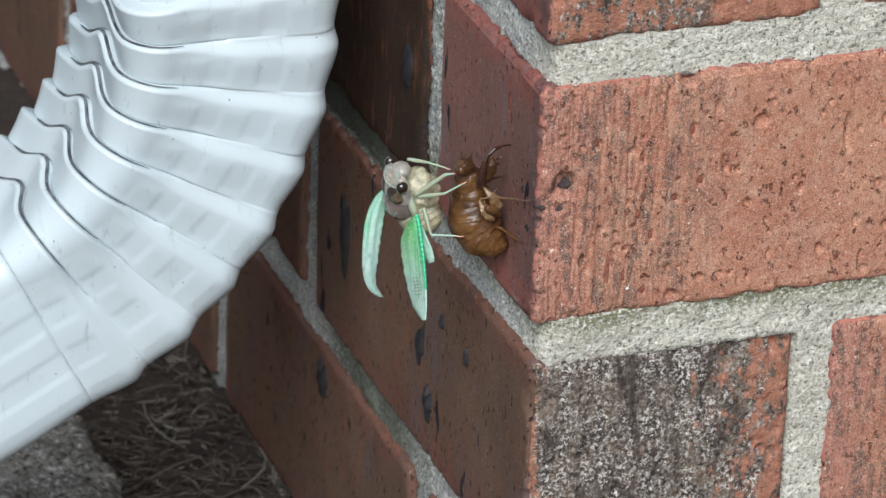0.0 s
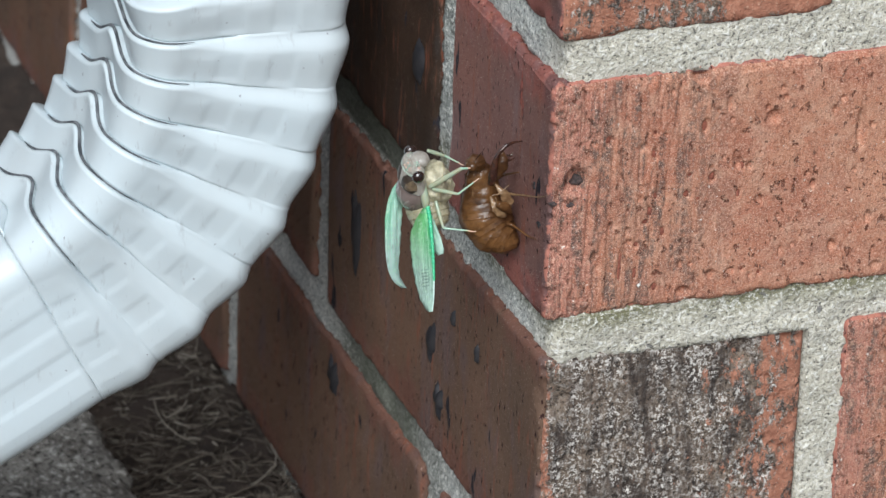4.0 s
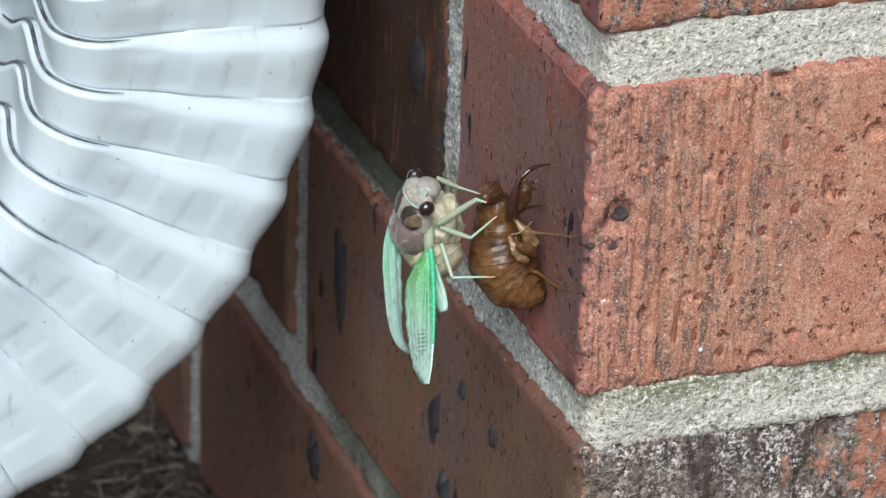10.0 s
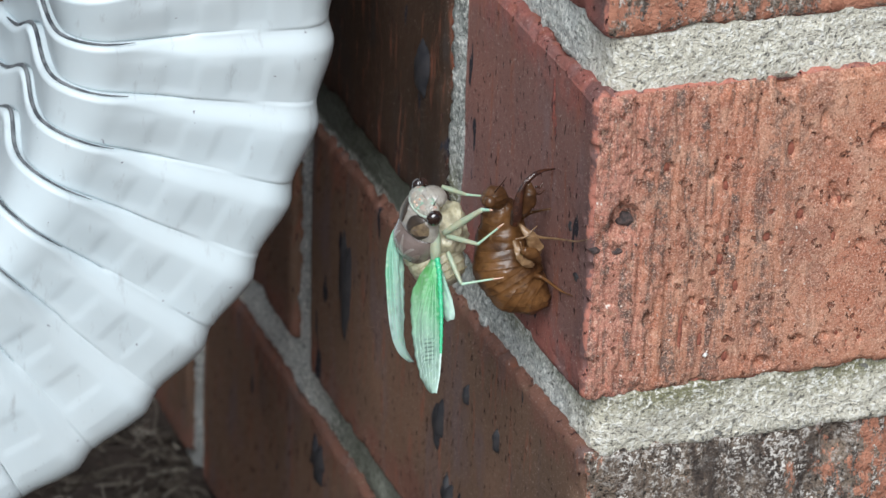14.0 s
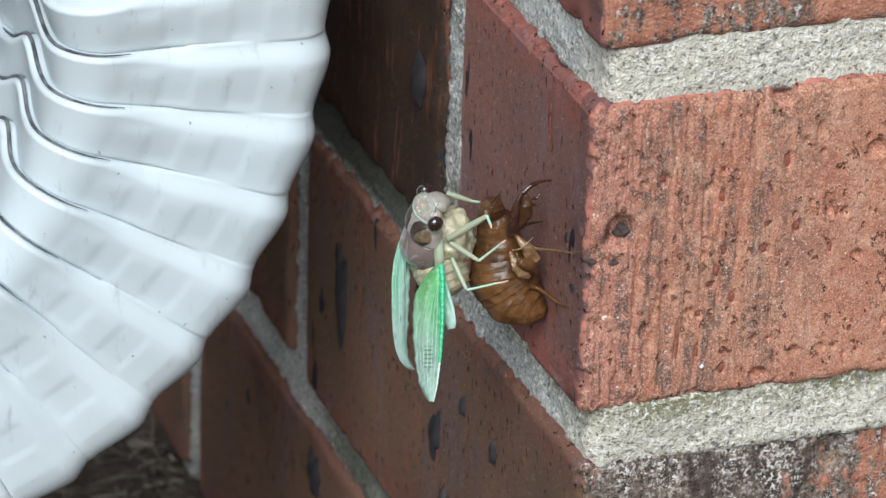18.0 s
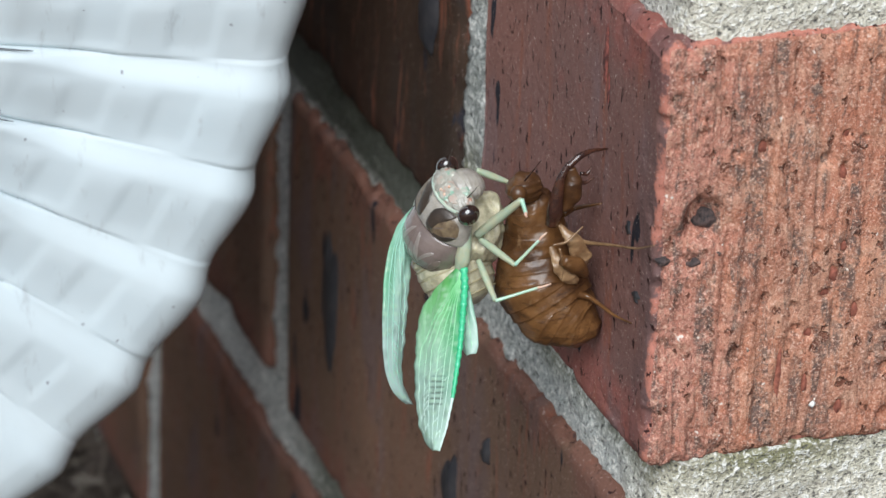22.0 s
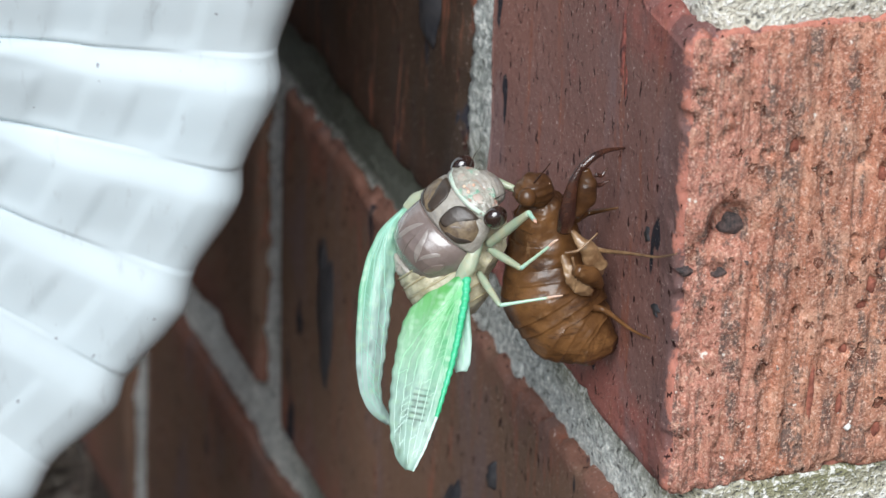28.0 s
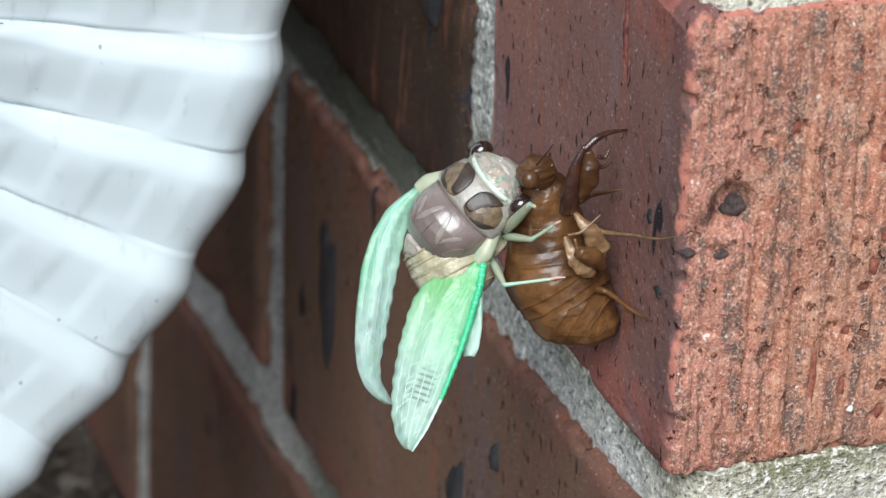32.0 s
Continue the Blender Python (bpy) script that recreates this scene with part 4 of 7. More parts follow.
part("thorax", crumple(ball((0.8, 1.0, -6.4), (5.9, 6.9, 5.6), 64, 84, lambda w: 1 + 0.05 * math.sin(5 * w[1] + 4 * w[2]) + 0.03 * math.sin(7 * w[0] + 3 * w[2]) * math.sin(6 * w[1] + 2 * w[0]) + 0.012 * math.sin(17 * w[1] - 9 * w[0])), 0.42, 420, 6), CREAM, cicada, "cream underside of the thorax")
for side in (-1, 1):
    part("wing_root", loft([(side * 4.6, 5.4, -2.6), (side * 5.7, 3.0, -2.3), (side * 6.6, 1.0, -2.2), (side * 7.0, -0.8, -2.1)], [(0.7, 0.7), (1.2, 1.1), (1.4, 1.1), (0.9, 0.8)], 18, 30), FEMUR, cicada, "pale green wing joint")
part("face", ball((0, 10.4, -3.4), (2.9, 1.9, 2.7), 28, 32, lambda w: 1 + 0.035 * math.cos(w[2] * 22)), SILVER, cicada, "ridged pale face")
for x in (-1, 1):
    part("rosy_mark", plate([(x * 1.2, 9.6), (x * 2.2, 9.3), (x * 3.2, 9.7), (x * 2.6, 10.3), (x * 1.6, 10.4)], 0.03, 0.05), PINK_SOFT, cicada, "rosy mark on the head")
for x, y in ((-0.55, 10.0), (0.55, 10.0), (0, 10.9)):
    part("ocellus", ball((x, y - 0.5, back(x, y - 0.5)), (0.28, 0.26, 0.24), 8, 12), PINK, cicada, "small rosy simple eye")
for side in (-1, 1):
    part("eye", ball((side * 5.25 + 0.4, 9.7, -1.75 + 0.95 * side), (1.45, 1.8, 1.75), 20, 28), EYE, cicada, "glossy dark brown compound eye")
    part("antenna", tube([(side * 3.2, 11.0, -1.6), (side * 3.8, 12.4, -1.5), (side * 4.2, 14.4, -1.8)], [0.12, 0.07, 0.03], 6), PATCH, cicada, "fine dark antenna")


def bands(t, a):
    f = (t * 8) % 1
    return 1 + 0.035 * (f - 0.5) + 0.012 * math.sin(5 * a + 9 * t)


abdomen = tagged(new("abdomen"), "cream banded abdomen hanging down")
abdomen.parent = cicada
part("segment_skin", loft([(0, 2.0, 0), (0, -1.0, 0), (0, -4.0, 0), (0, -7.0, 0), (0, -9.2, 0), (0, -10.2, 0)], [(5.4, 4.8), (6.2, 5.8), (6.3, 6.0), (5.7, 5.3), (4.3, 4.0), (1.2, 1.2)], 40, 80, bands), CREAM, abdomen)
for n in range(6):
    y = -0.6 - 1.6 * n
    w = 6.25 + 0.06 * n - 0.016 * n**2.8
    ring = [(w * math.cos(2 * math.pi * q / 28), y, w * 0.93 * math.sin(2 * math.pi * q / 28)) for q in range(29)]
    part("band", tube(ring, 0.14, 6), BAND, abdomen, "thin brown band")


def blade(costal, trailing, n=64, m=20, curl=0.0, pleat=0.12):
    """A wing: edges as (share of the length, across); from the hinge along -Y. Gives its places and quads."""
    s = np.linspace(0, 1, n)
    c = np.interp(s, *zip(*costal))
    t = np.interp(s, *zip(*trailing))
    for _ in range(2):
        c[1:-1] = 0.25 * c[:-2] + 0.5 * c[1:-1] + 0.25 * c[2:]
        t[1:-1] = 0.25 * t[:-2] + 0.5 * t[1:-1] + 0.25 * t[2:]
    t = t + np.sign(t - c) * 0.10 * np.sin(s * 75) * np.clip(s * 4, 0, 1) * np.clip((1 - s) * 8, 0, 1)
    grid = []
    for i in range(n):
        for j in range(m):
            v = j / (m - 1)
            x = c[i] + (t[i] - c[i]) * v
            z = pleat * math.sin(v * 15) * math.sin(math.pi * min(1, s[i] * 1.2)) + 0.10 * math.sin(s[i] * 40 + v * 5) * v + curl * math.sin(s[i] * 2.6) + 0.6 * math.sin(math.pi * v)
            grid.append((x, -28.5 * s[i], z))
    faces = [(i * m + j, (i + 1) * m + j, (i + 1) * m + j + 1, i * m + j + 1) for i in range(n - 1) for j in range(m - 1)]
    return np.array(grid), faces, n, m


def wing(name, costal, trailing, skin, label, curl=0.0, length=1.0, veins=(0.14, 0.27, 0.42, 0.57, 0.72, 0.87), margin=True, vein_skin=VEIN):
    grid, faces, n, m = blade(costal, trailing, curl=curl)
    grid = grid * np.array((1, length, 1))
    root = tagged(new(name), label)
    root.parent = cicada
    skin_ob = mesh_object("membrane", grid * MM, faces, skin, parent=root)
    mod = skin_ob.modifiers.new("thickness", "SOLIDIFY")
    mod.thickness, mod.offset = 0.00014, 0
    rows = grid.reshape(n, m, 3)
    for k, v in enumerate(veins):
        # each vein leaves the hinge and spreads to its own place
        pts = []
        for i in range(1, n - 2 - int(10 * abs(v - 0.4)), 2):
            s = i / (n - 1)
            vv = 0.12 + (v - 0.12) * min(1, s * 2.2)
            f = vv * (m - 1)
            j = int(f)
            q = rows[i, j] * (1 - f + j) + rows[i, min(j + 1, m - 1)] * (f - j)
            pts.append((q[0], q[1], q[2] + 0.06))
        part("vein", tube(pts, np.linspace(0.08, 0.04, len(pts)), 6), vein_skin, root)
    if len(veins) > 3:
        rnd_ = random.Random(len(name))
        for i in range(14, n - 6, 2):
            k = rnd_.randrange(1, len(veins))
            a, b = veins[k - 1], veins[k]
            pts = []
            for u in np.linspace(0, 1, 5):
                f = (a + (b - a) * u) * (m - 1)
                j = int(f)
                ii = min(n - 1, i + int(2 * u))
                q = rows[ii, j] * (1 - f + j) + rows[ii, min(j + 1, m - 1)] * (f - j)
                pts.append((q[0], q[1], q[2] + 0.06))
            part("cross_vein", tube(pts, 0.06, 5), vein_skin, root)
    if margin:
        edge = [tuple(rows[i, 0]) for i in range(0, n, 1)]
        rad = [(0.62 - 0.42 * i / n) * (1 + 0.22 * math.sin(i * 2.1)) for i in range(n)]
        part("leading_edge", tube(edge[: int(n * 0.72)], rad[: int(n * 0.72)], 8), GREEN, root, "thick bright green leading edge")
        part("leading_tip", tube(edge[int(n * 0.70) :], [q * 0.7 for q in rad[int(n * 0.70) :]], 8), VEIN, root)
    return root


near_forewing = wing(
    "forewing",
    [(0, 0.8), (0.1, 1.4), (0.3, 1.7), (0.45, 1.8), (0.7, 1.5), (0.88, 0.9), (1, 0.0)],
    [(0, -0.8), (0.05, -2.4), (0.12, -4.8), (0.2, -6.4), (0.3, -7.0), (0.5, -6.7), (0.65, -6.1), (0.76, -5.4), (0.86, -4.4), (0.94, -3.1), (0.985, -1.9), (1, -1.0)],
    WING, "soft green forewing still unfolding, milky towards its tip",
)
far_forewing = wing(
    "forewing",
    [(0, -0.6), (0.06, -2.6), (0.12, -4.3), (0.25, -6.0), (0.4, -6.8), (0.6, -6.7), (0.75, -6.2), (0.86, -5.3), (0.94, -3.8), (0.98, -2.2), (1, -0.6)],
    [(0, 0.8), (0.1, -0.4), (0.25, -1.2), (0.45, -1.7), (0.65, -1.9), (0.8, -2.1), (0.87, -2.0), (0.92, -1.2), (0.96, -0.2), (1, 0.8)],
    WING_FAR, "pale mint forewing hanging in a curve with a curled tip", curl=0.9, length=1.08, margin=False, veins=(0.16, 0.36, 0.6, 0.84), vein_skin=VEIN_FAR,
)
hindwing = wing(
    "hindwing",
    [(0, 0.8), (0.3, 1.4), (0.7, 1.9), (0.92, 1.7), (1, 1.1)],
    [(0, -0.8), (0.3, -2.0), (0.7, -1.8), (0.92, -1.2), (1, -0.6)],
    WING_FAR, "small pale crumpled hindwing", length=0.48, veins=(0.3, 0.6), margin=False,
)


def leg(foot, knee, thick, label):
    """A leg from its hip at the own origin; shin and foot turn at the knee. Millimetres."""
    f, k = np.array(foot, float), np.array(knee, float)
    root = tagged(new("leg"), label)
    root.parent = cicada
    part("femur", tube([(0, 0, 0), tuple(k * 0.35), tuple(k * 0.75), tuple(k)], [thick * 0.9, thick * 1.2, thick * 0.95, thick * 0.72], 12), FEMUR, root)
    f = f - k
    shin = part("tibia", tube([(0, 0, 0), tuple(f * 0.2), tuple(f * 0.78)], [thick * 0.66, thick * 0.5, thick * 0.42], 10), MINT, root)
    toe = part("tarsus", tube([tuple(f * 0.75), tuple(f * 0.88 + (0, 0, 0.25)), tuple(f)], [thick * 0.42, thick * 0.34, thick * 0.2], 8), PINK, root, "rosy foot")
    shin.location = toe.location = Vector(k) * MM
    return root, shin, toe


fore_leg, fore_shin, fore_foot = leg((7.07, 9.41, 5.91), (4.44, 9.0, 4.55), 0.68, "mint-green foreleg holding the shell")
mid_leg, mid_shin, mid_foot = leg((8.85, 9.40, 2.63), (6.98, 2.40, 2.19), 0.52, "mint-green middle leg holding the shell")
hind_leg, hind_shin, hind_foot = leg((11.64, 6.51, -1.50), (7.14, 0.13, 2.71), 0.50, "mint-green hind leg holding the shell")
far_leg, far_shin, far_foot = leg((9.34, 6.89, 1.56), (5.03, 2.07, -1.52), 0.50, "pale foreleg reaching over the shell")


# ---- the empty shell, on the brick ----
shell = tagged(new("cicada_shell"), "empty amber-brown cicada shell gripping the brick", "insect shell")


def up(points):
    return [(x, y, z + BASE * 1000) for x, y, z in points]


def rings(t, a):
    f = (t * 18) % 1
    crumple = 0.04 * math.sin(3 * a + 9 * t) * math.sin(17 * t + a) + 0.025 * math.sin(7 * a - 31 * t)
    return 1 + (0.026 * (f**2 - 0.4) + 0.5 * crumple if t > 0.5 else 0.8 * crumple + 0.008 * math.sin(t * 70))


part("body", crumple(loft(up([(-12.4, 27, 37.0), (-11.0, 27, 34.5), (-10.0, 27, 30.5), (-9.6, 27, 26.0), (-9.2, 25.5, 21.5), (-7.0, 23.5, 17.6), (-3.8, 21.0, 15.6), (-1.6, 19.2, 15.2)]), [(1.0, 1.0), (3.6, 3.4), (4.8, 4.6), (6.2, 6.0), (7.2, 6.7), (6.6, 6.0), (4.4, 4.0), (1.2, 1.2)], 84, 260, rings), 0.09, 700, 3), SHELL, shell, "hollow amber body with banded abdomen")
head_shell = part("head", crumple(ball(up([(-12.6, 25.5, 38.0)])[0], (2.9, 2.4, 2.5), 30, 40, lambda w: 1 + 0.03 * math.sin(16 * w[2])), 0.25, 420, 8), SHELL, shell, "hollow brown head")
part("eye", ball(up([(-14.6, 22.6, 38.4)])[0], (1.3, 1.3, 1.4), 12, 18), SHELL, head_shell, "clear bulging eye case")
part("antenna", tube(up([(-13.6, 22.8, 40.4), (-12.6, 22.0, 42.3), (-11.6, 21.4, 44.2)]), [0.16, 0.1, 0.05], 6), SHELL_DARK, head_shell)
fl = part("foreleg", loft(up([(-9.8, 20.5, 33.6), (-9.6, 20, 36.0), (-9.3, 20, 38.5), (-8.8, 20, 41.5), (-7.6, 20, 43.8)]), [(1.0, 0.9), (1.3, 1.1), (1.1, 0.9), (0.7, 0.6), (0.45, 0.4)], 16, 40), SHELL_DARK, shell, "dark hooked digging leg")
part("femur", crumple(loft(up([(-8.0, 20.5, 36.0), (-6.9, 20, 38.2), (-6.7, 20, 40.6), (-7.2, 20, 43.0)]), [(0.8, 0.8), (1.5, 1.2), (1.4, 1.1), (0.6, 0.5)], 20, 40), 0.12, 500, 4), SHELL, fl)
part("claw", tube(up([(-7.8, 20, 43.2), (-6.2, 20, 44.7), (-4.0, 20.4, 45.3), (-0.6, 21.2, 44.9)]), [0.55, 0.58, 0.38, 0.10], 10), SHELL_DARK, fl)
part("spur", tube(up([(-6.2, 20, 40.6), (-4.9, 20, 40.2), (-3.4, 20, 40.9)]), [0.4, 0.34, 0.1], 8), SHELL_DARK, fl)
part("spur", tube(up([(-5.6, 20, 41.9), (-4.6, 20, 41.6), (-3.9, 20, 42.8)]), [0.34, 0.28, 0.08], 8), SHELL_DARK, fl)
part("leg", tube(up([(-6.5, 21, 30.6), (-4.2, 19.6, 30.2), (-2.8, 12, 33.2), (-2.4, 4.2, 36.2), (-1.8, -1.0, 39.2)]), [0.7, 0.34, 0.22, 0.17, 0.07], 8), SHELL_PALE, shell, "thin stiff middle leg of the shell")
part("leg", tube(up([(-7.0, 23, 34.0), (-4.4, 25, 33.6), (-2.0, 20, 36.4)]), [0.7, 0.4, 0.14], 8), SHELL, shell, "short middle leg of the shell")
part("leg", tube(up([(-5.4, 20, 21.4), (-3.4, 19.4, 21.0), (-1.6, 13.2, 20.4), (-0.8, 8.6, 21.4)]), [0.8, 0.4, 0.22, 0.08], 8), SHELL, shell, "thin hind leg of the shell")
part("leg", loft(up([(-9.0, 17.2, 29.0), (-6.6, 17.6, 27.6), (-4.6, 18.6, 25.4)]), [(0.9, 0.8), (1.6, 1.2), (0.7, 0.6)], 14, 24), SHELL, shell, "folded hind leg of the shell")
for pts in ([(-9.2, 18.2, 30.6), (-8.6, 17.6, 28.0), (-8.9, 17.8, 25.4)], [(-10.4, 18.0, 31.4), (-8.4, 17.8, 31.6), (-5.4, 18.6, 33.6)]):
    part("thread", tube(up(pts), [0.2, 0.22, 0.10], 8), SHELL_PALE, shell, "pale torn breathing-tube lining")
for spine, radii, turn in (
    ([(-8.4, 20.4, 33.4), (-6.6, 19.2, 31.0), (-5.0, 19.2, 28.0), (-4.6, 20.2, 25.2)], [(0.3, 0.3), (1.3, 0.7), (1.6, 0.6), (0.3, 0.3)], 3),
    ([(-10.2, 19.6, 30.4), (-9.2, 18.4, 28.0), (-7.4, 18.2, 25.6), (-5.8, 19.0, 23.8)], [(0.3, 0.3), (1.2, 0.6), (1.4, 0.5), (0.3, 0.3)], 5),
):
    part("wing_pad", crumple(loft(up(spine), radii, 28, 48), 0.22, 600, turn), SHELL_PALE, shell, "pale folded wing case of the shell")


# ---- downspout ----
def smoothstep(a, b, x):
    t = np.clip((x - a) / (b - a), 0, 1)
    return t * t * (3 - 2 * t)


CX, CZ, R_THROAT, R_HEEL, Y0, Y1 = -0.154, 0.053 + BASE, 0.072, 0.1325, 0.100, 0.160
RING = radians(8.6)


def outline(n):
    """A rounded rectangle: (a, b) with a from throat 0 to heel 1 and b from the near side 0 to the far side 1, and the outward way."""
    w, dd, rad = R_HEEL - R_THROAT, Y1 - Y0, 0.009
    pts = []
    for cx, cy, a0 in ((w - rad, rad, -90), (w - rad, dd - rad, 0), (rad, dd - rad, 90), (rad, rad, 180)):
        for s in range(7):
            a = radians(a0 + 90 * s / 6)
            pts.append((cx + rad * math.cos(a), cy + rad * math.sin(a)))
    dense = []
    for i, p0 in enumerate(pts):
        p1 = pts[(i + 1) % len(pts)]
        m = max(1, int(math.dist(p0, p1) / n))
        dense += [(p0[0] + (p1[0] - p0[0]) * s / m, p0[1] + (p1[1] - p0[1]) * s / m) for s in range(m)]
    return np.array(dense)


ring_pts = outline(0.0009)
nxt, prv = np.roll(ring_pts, -1, 0), np.roll(ring_pts, 1, 0)
tang = nxt - prv
outw = np.stack([tang[:, 1], -tang[:, 0]], 1)
outw /= np.linalg.norm(outw, axis=1, keepdims=True)
A = ring_pts[:, 0] / (R_HEEL - R_THROAT)
B = ring_pts[:, 1] / (Y1 - Y0)
on_side = np.abs(outw[:, 1])
throat = smoothstep(0.38, 0.02, A)
# flutes run along the pipe on its two broad sides
FLUTE = 0.00022 * np.tanh(5 * np.cos(2 * math.pi * A * 3.8)) * on_side * smoothstep(0.12, 0.3, A) + 0.0003 * np.tanh(3 * np.cos(2 * math.pi * B * 7)) * (1 - on_side) * (1 - throat)


def pipe(name, sections, parent, label=""):
    """A tube through sections of (centre x, centre z, radial way x, z, extra out-offset per outline point)."""
    verts, faces = [], []
    m = len(ring_pts)
    for ox, oz, ux, uz, off in sections:
        pa = ring_pts[:, 0] + outw[:, 0] * off
        pb = ring_pts[:, 1] + outw[:, 1] * off
        verts += [(ox + ux * a, Y0 + b, oz + uz * a) for a, b in zip(pa, pb)]
    for s in range(len(sections) - 1):
        for i in range(m):
            j = (i + 1) % m
            faces.append((s * m + i, s * m + j, (s + 1) * m + j, (s + 1) * m + i))
    ob = mesh_object(name, verts, faces, SPOUT, parent=parent, label=label)
    mod = ob.modifiers.new("sheet", "SOLIDIFY")
    mod.thickness, mod.offset = 0.0006, -1
    return ob


spout = tagged(new("downspout"), "white fluted aluminium rain downspout with a crimped elbow", "downspout")
start, stop = radians(2.6) - RING, radians(2.6) + 7 * RING
# hook of each fold across the throat
hook = 0.46 * np.exp(-(((B - 0.42) / 0.13) ** 2)) * throat - 0.25 * throat * smoothstep(0.45, 1.0, B)
sections = []
steps = 8 * 44
for i in range(steps + 1):
    phi = start + (stop - start) * i / steps
    f = (phi - start) / RING + hook
    n = np.floor(f)
    f = f - n
    # each ring flares out under the one above, then tapers down to slip beneath the next
    flare = smoothstep(0, 1, f / (0.10 + 0.22 * smoothstep(0.1, 0.5, A))) * (1 - smoothstep(0.3, 1.0, f))
    fold = smoothstep(0.0, 0.10, f) * (1 - 0.75 * f)
    groove = np.exp(-((f / 0.035) ** 2)) + np.exp(-(((1 - f) / 0.025) ** 2))
    off = 0.0017 * flare * (1 - throat) + 0.0044 * fold * throat - 0.0075 * groove * smoothstep(0.50, 0.05, A)
    off = off + FLUTE * 0.62 * smoothstep(0.26, 0.46, f) * smoothstep(1.0, 0.82, f) + 0.00025 * np.sin(3.1 * n + 9 * A + 5 * B) - 0.0008
    ux, uz = math.cos(phi), -math.sin(phi)
    sections.append((CX + ux * R_THROAT, CZ + uz * R_THROAT, ux, uz, off))
elbow = pipe("elbow", sections, spout, "crimped white elbow with overlapping pleats")
# dark tubes paint the shadow where folds tuck under each other, across the throat
gap_shade_mat = Mat("gap_shade", 0.8, shift=False)
gap_shade_mat.colour(gap_shade_mat.mix(gap_shade_mat.ramp(gap_shade_mat.noise(200, 3, 0.6), (0.4, 0.0), (0.6, 1.0)), (0.045, 0.05, 0.058), (0.16, 0.17, 0.18)))
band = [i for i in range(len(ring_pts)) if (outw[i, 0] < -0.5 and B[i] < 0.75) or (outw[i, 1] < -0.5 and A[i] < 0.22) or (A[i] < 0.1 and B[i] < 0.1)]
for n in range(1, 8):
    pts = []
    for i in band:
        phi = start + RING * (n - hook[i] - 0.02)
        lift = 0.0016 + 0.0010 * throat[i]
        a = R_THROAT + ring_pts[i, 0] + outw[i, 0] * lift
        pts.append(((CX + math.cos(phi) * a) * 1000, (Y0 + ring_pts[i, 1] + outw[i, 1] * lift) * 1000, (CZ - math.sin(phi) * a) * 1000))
    mesh_object("gap", *tube(pts, np.interp(np.linspace(0, 1, len(pts)), (0, 0.2, 0.7, 1), (0.16, 0.52, 0.46, 0.08)), 6), gap_shade_mat.m, parent=elbow)
# straight pipe above, its end slipped into the elbow
up = [(CX + R_THROAT, CZ + h, 1, 0, FLUTE * 3 - 0.0012 - 0.001 * (h < 0.006)) for h in (-0.004, 0.002, 0.006, 0.02, 0.05, 0.1, 0.2, 0.4, 0.8, 1.4, 2.2)]
pipe("pipe", up, spout)
# outlet below, running on along the last tangent
ux, uz = math.cos(stop), -math.sin(stop)
tx, tz = -math.sin(stop), -math.cos(stop)
out = [(CX + ux * R_THROAT + tx * s, CZ + uz * R_THROAT + tz * s, ux, uz, FLUTE * 0.7 - 0.0009 * max(0.0, 1 - s / 0.02)) for s in (0.0, 0.002, 0.004, 0.02, 0.05, 0.09, 0.13)]
pipe("outlet", out, spout)


# ---- splash block and straw ----
bx, by = np.linspace(-0.30, -0.052, 90), np.linspace(0.06, 0.275, 80)
bz = np.linspace(-0.03, 0.022, 12)
p, way, faces, sides = block(bx, by, bz, 0.006)
p = p + way * (0.0022 * layers(p, 70, 12, 3, 0.6) + 0.0010 * layers(p, 420, 15, 2))[:, None]
tagged(mesh_object("splash_block", p, faces, CONCRETE), "rough weathered grey concrete splash block lying on the soil", "splash block")

straw_mat = Mat("straw", 0.85, shift=False)
straw_geo = straw_mat.t.nodes.new("ShaderNodeNewGeometry")
straw_mat.colour(straw_mat.ramp(straw_geo.outputs["Random Per Island"], (0.0, (0.045, 0.032, 0.024)), (0.5, (0.085, 0.066, 0.050)), (0.85, (0.16, 0.135, 0.105)), (1.0, (0.30, 0.265, 0.22))))
rnd = random.Random(77)
verts, faces = [], []
for n in range(2600):
    x, y = -0.075 + 0.076 * rnd.random() ** 0.8, rnd.uniform(0.10, 0.37)
    a = rnd.uniform(0, math.pi)
    length, rad = rnd.uniform(0.004, 0.024) * (0.4 + rnd.random() ** 2), rnd.uniform(0.00015, 0.00055)
    z0 = 0.0085 + 0.003 * math.exp(x / 0.03) + rnd.uniform(0, 0.009)
    tilt, bend = rnd.uniform(-0.25, 0.25), rnd.uniform(-0.9, 0.9)
    base = len(verts)
    for i in range(5):
        u = i / 4 - 0.5
        cx = x + math.cos(a) * length * u - math.sin(a) * bend * length * u * u
        cy = y + math.sin(a) * length * u + math.cos(a) * bend * length * u * u
        cz = z0 + tilt * length * u
        cx = min(cx, -0.0012)
        for v in range(3):
            th = 2 * math.pi * v / 3
            w = rad * (1 - 0.6 * abs(u))
            verts.append((cx - math.sin(a) * math.cos(th) * w, cy + math.cos(a) * math.cos(th) * w, cz + math.sin(th) * w))
    for i in range(4):
        for v in range(3):
            w = (v + 1) % 3
            faces.append((base + 3 * i + v, base + 3 * i + w, base + 3 * i + 3 + w, base + 3 * i + 3 + v))
tagged(mesh_object("straw", verts, faces, straw_mat.m), "dry grey-brown straw and plant litter on the soil", "straw", kind="stuff")
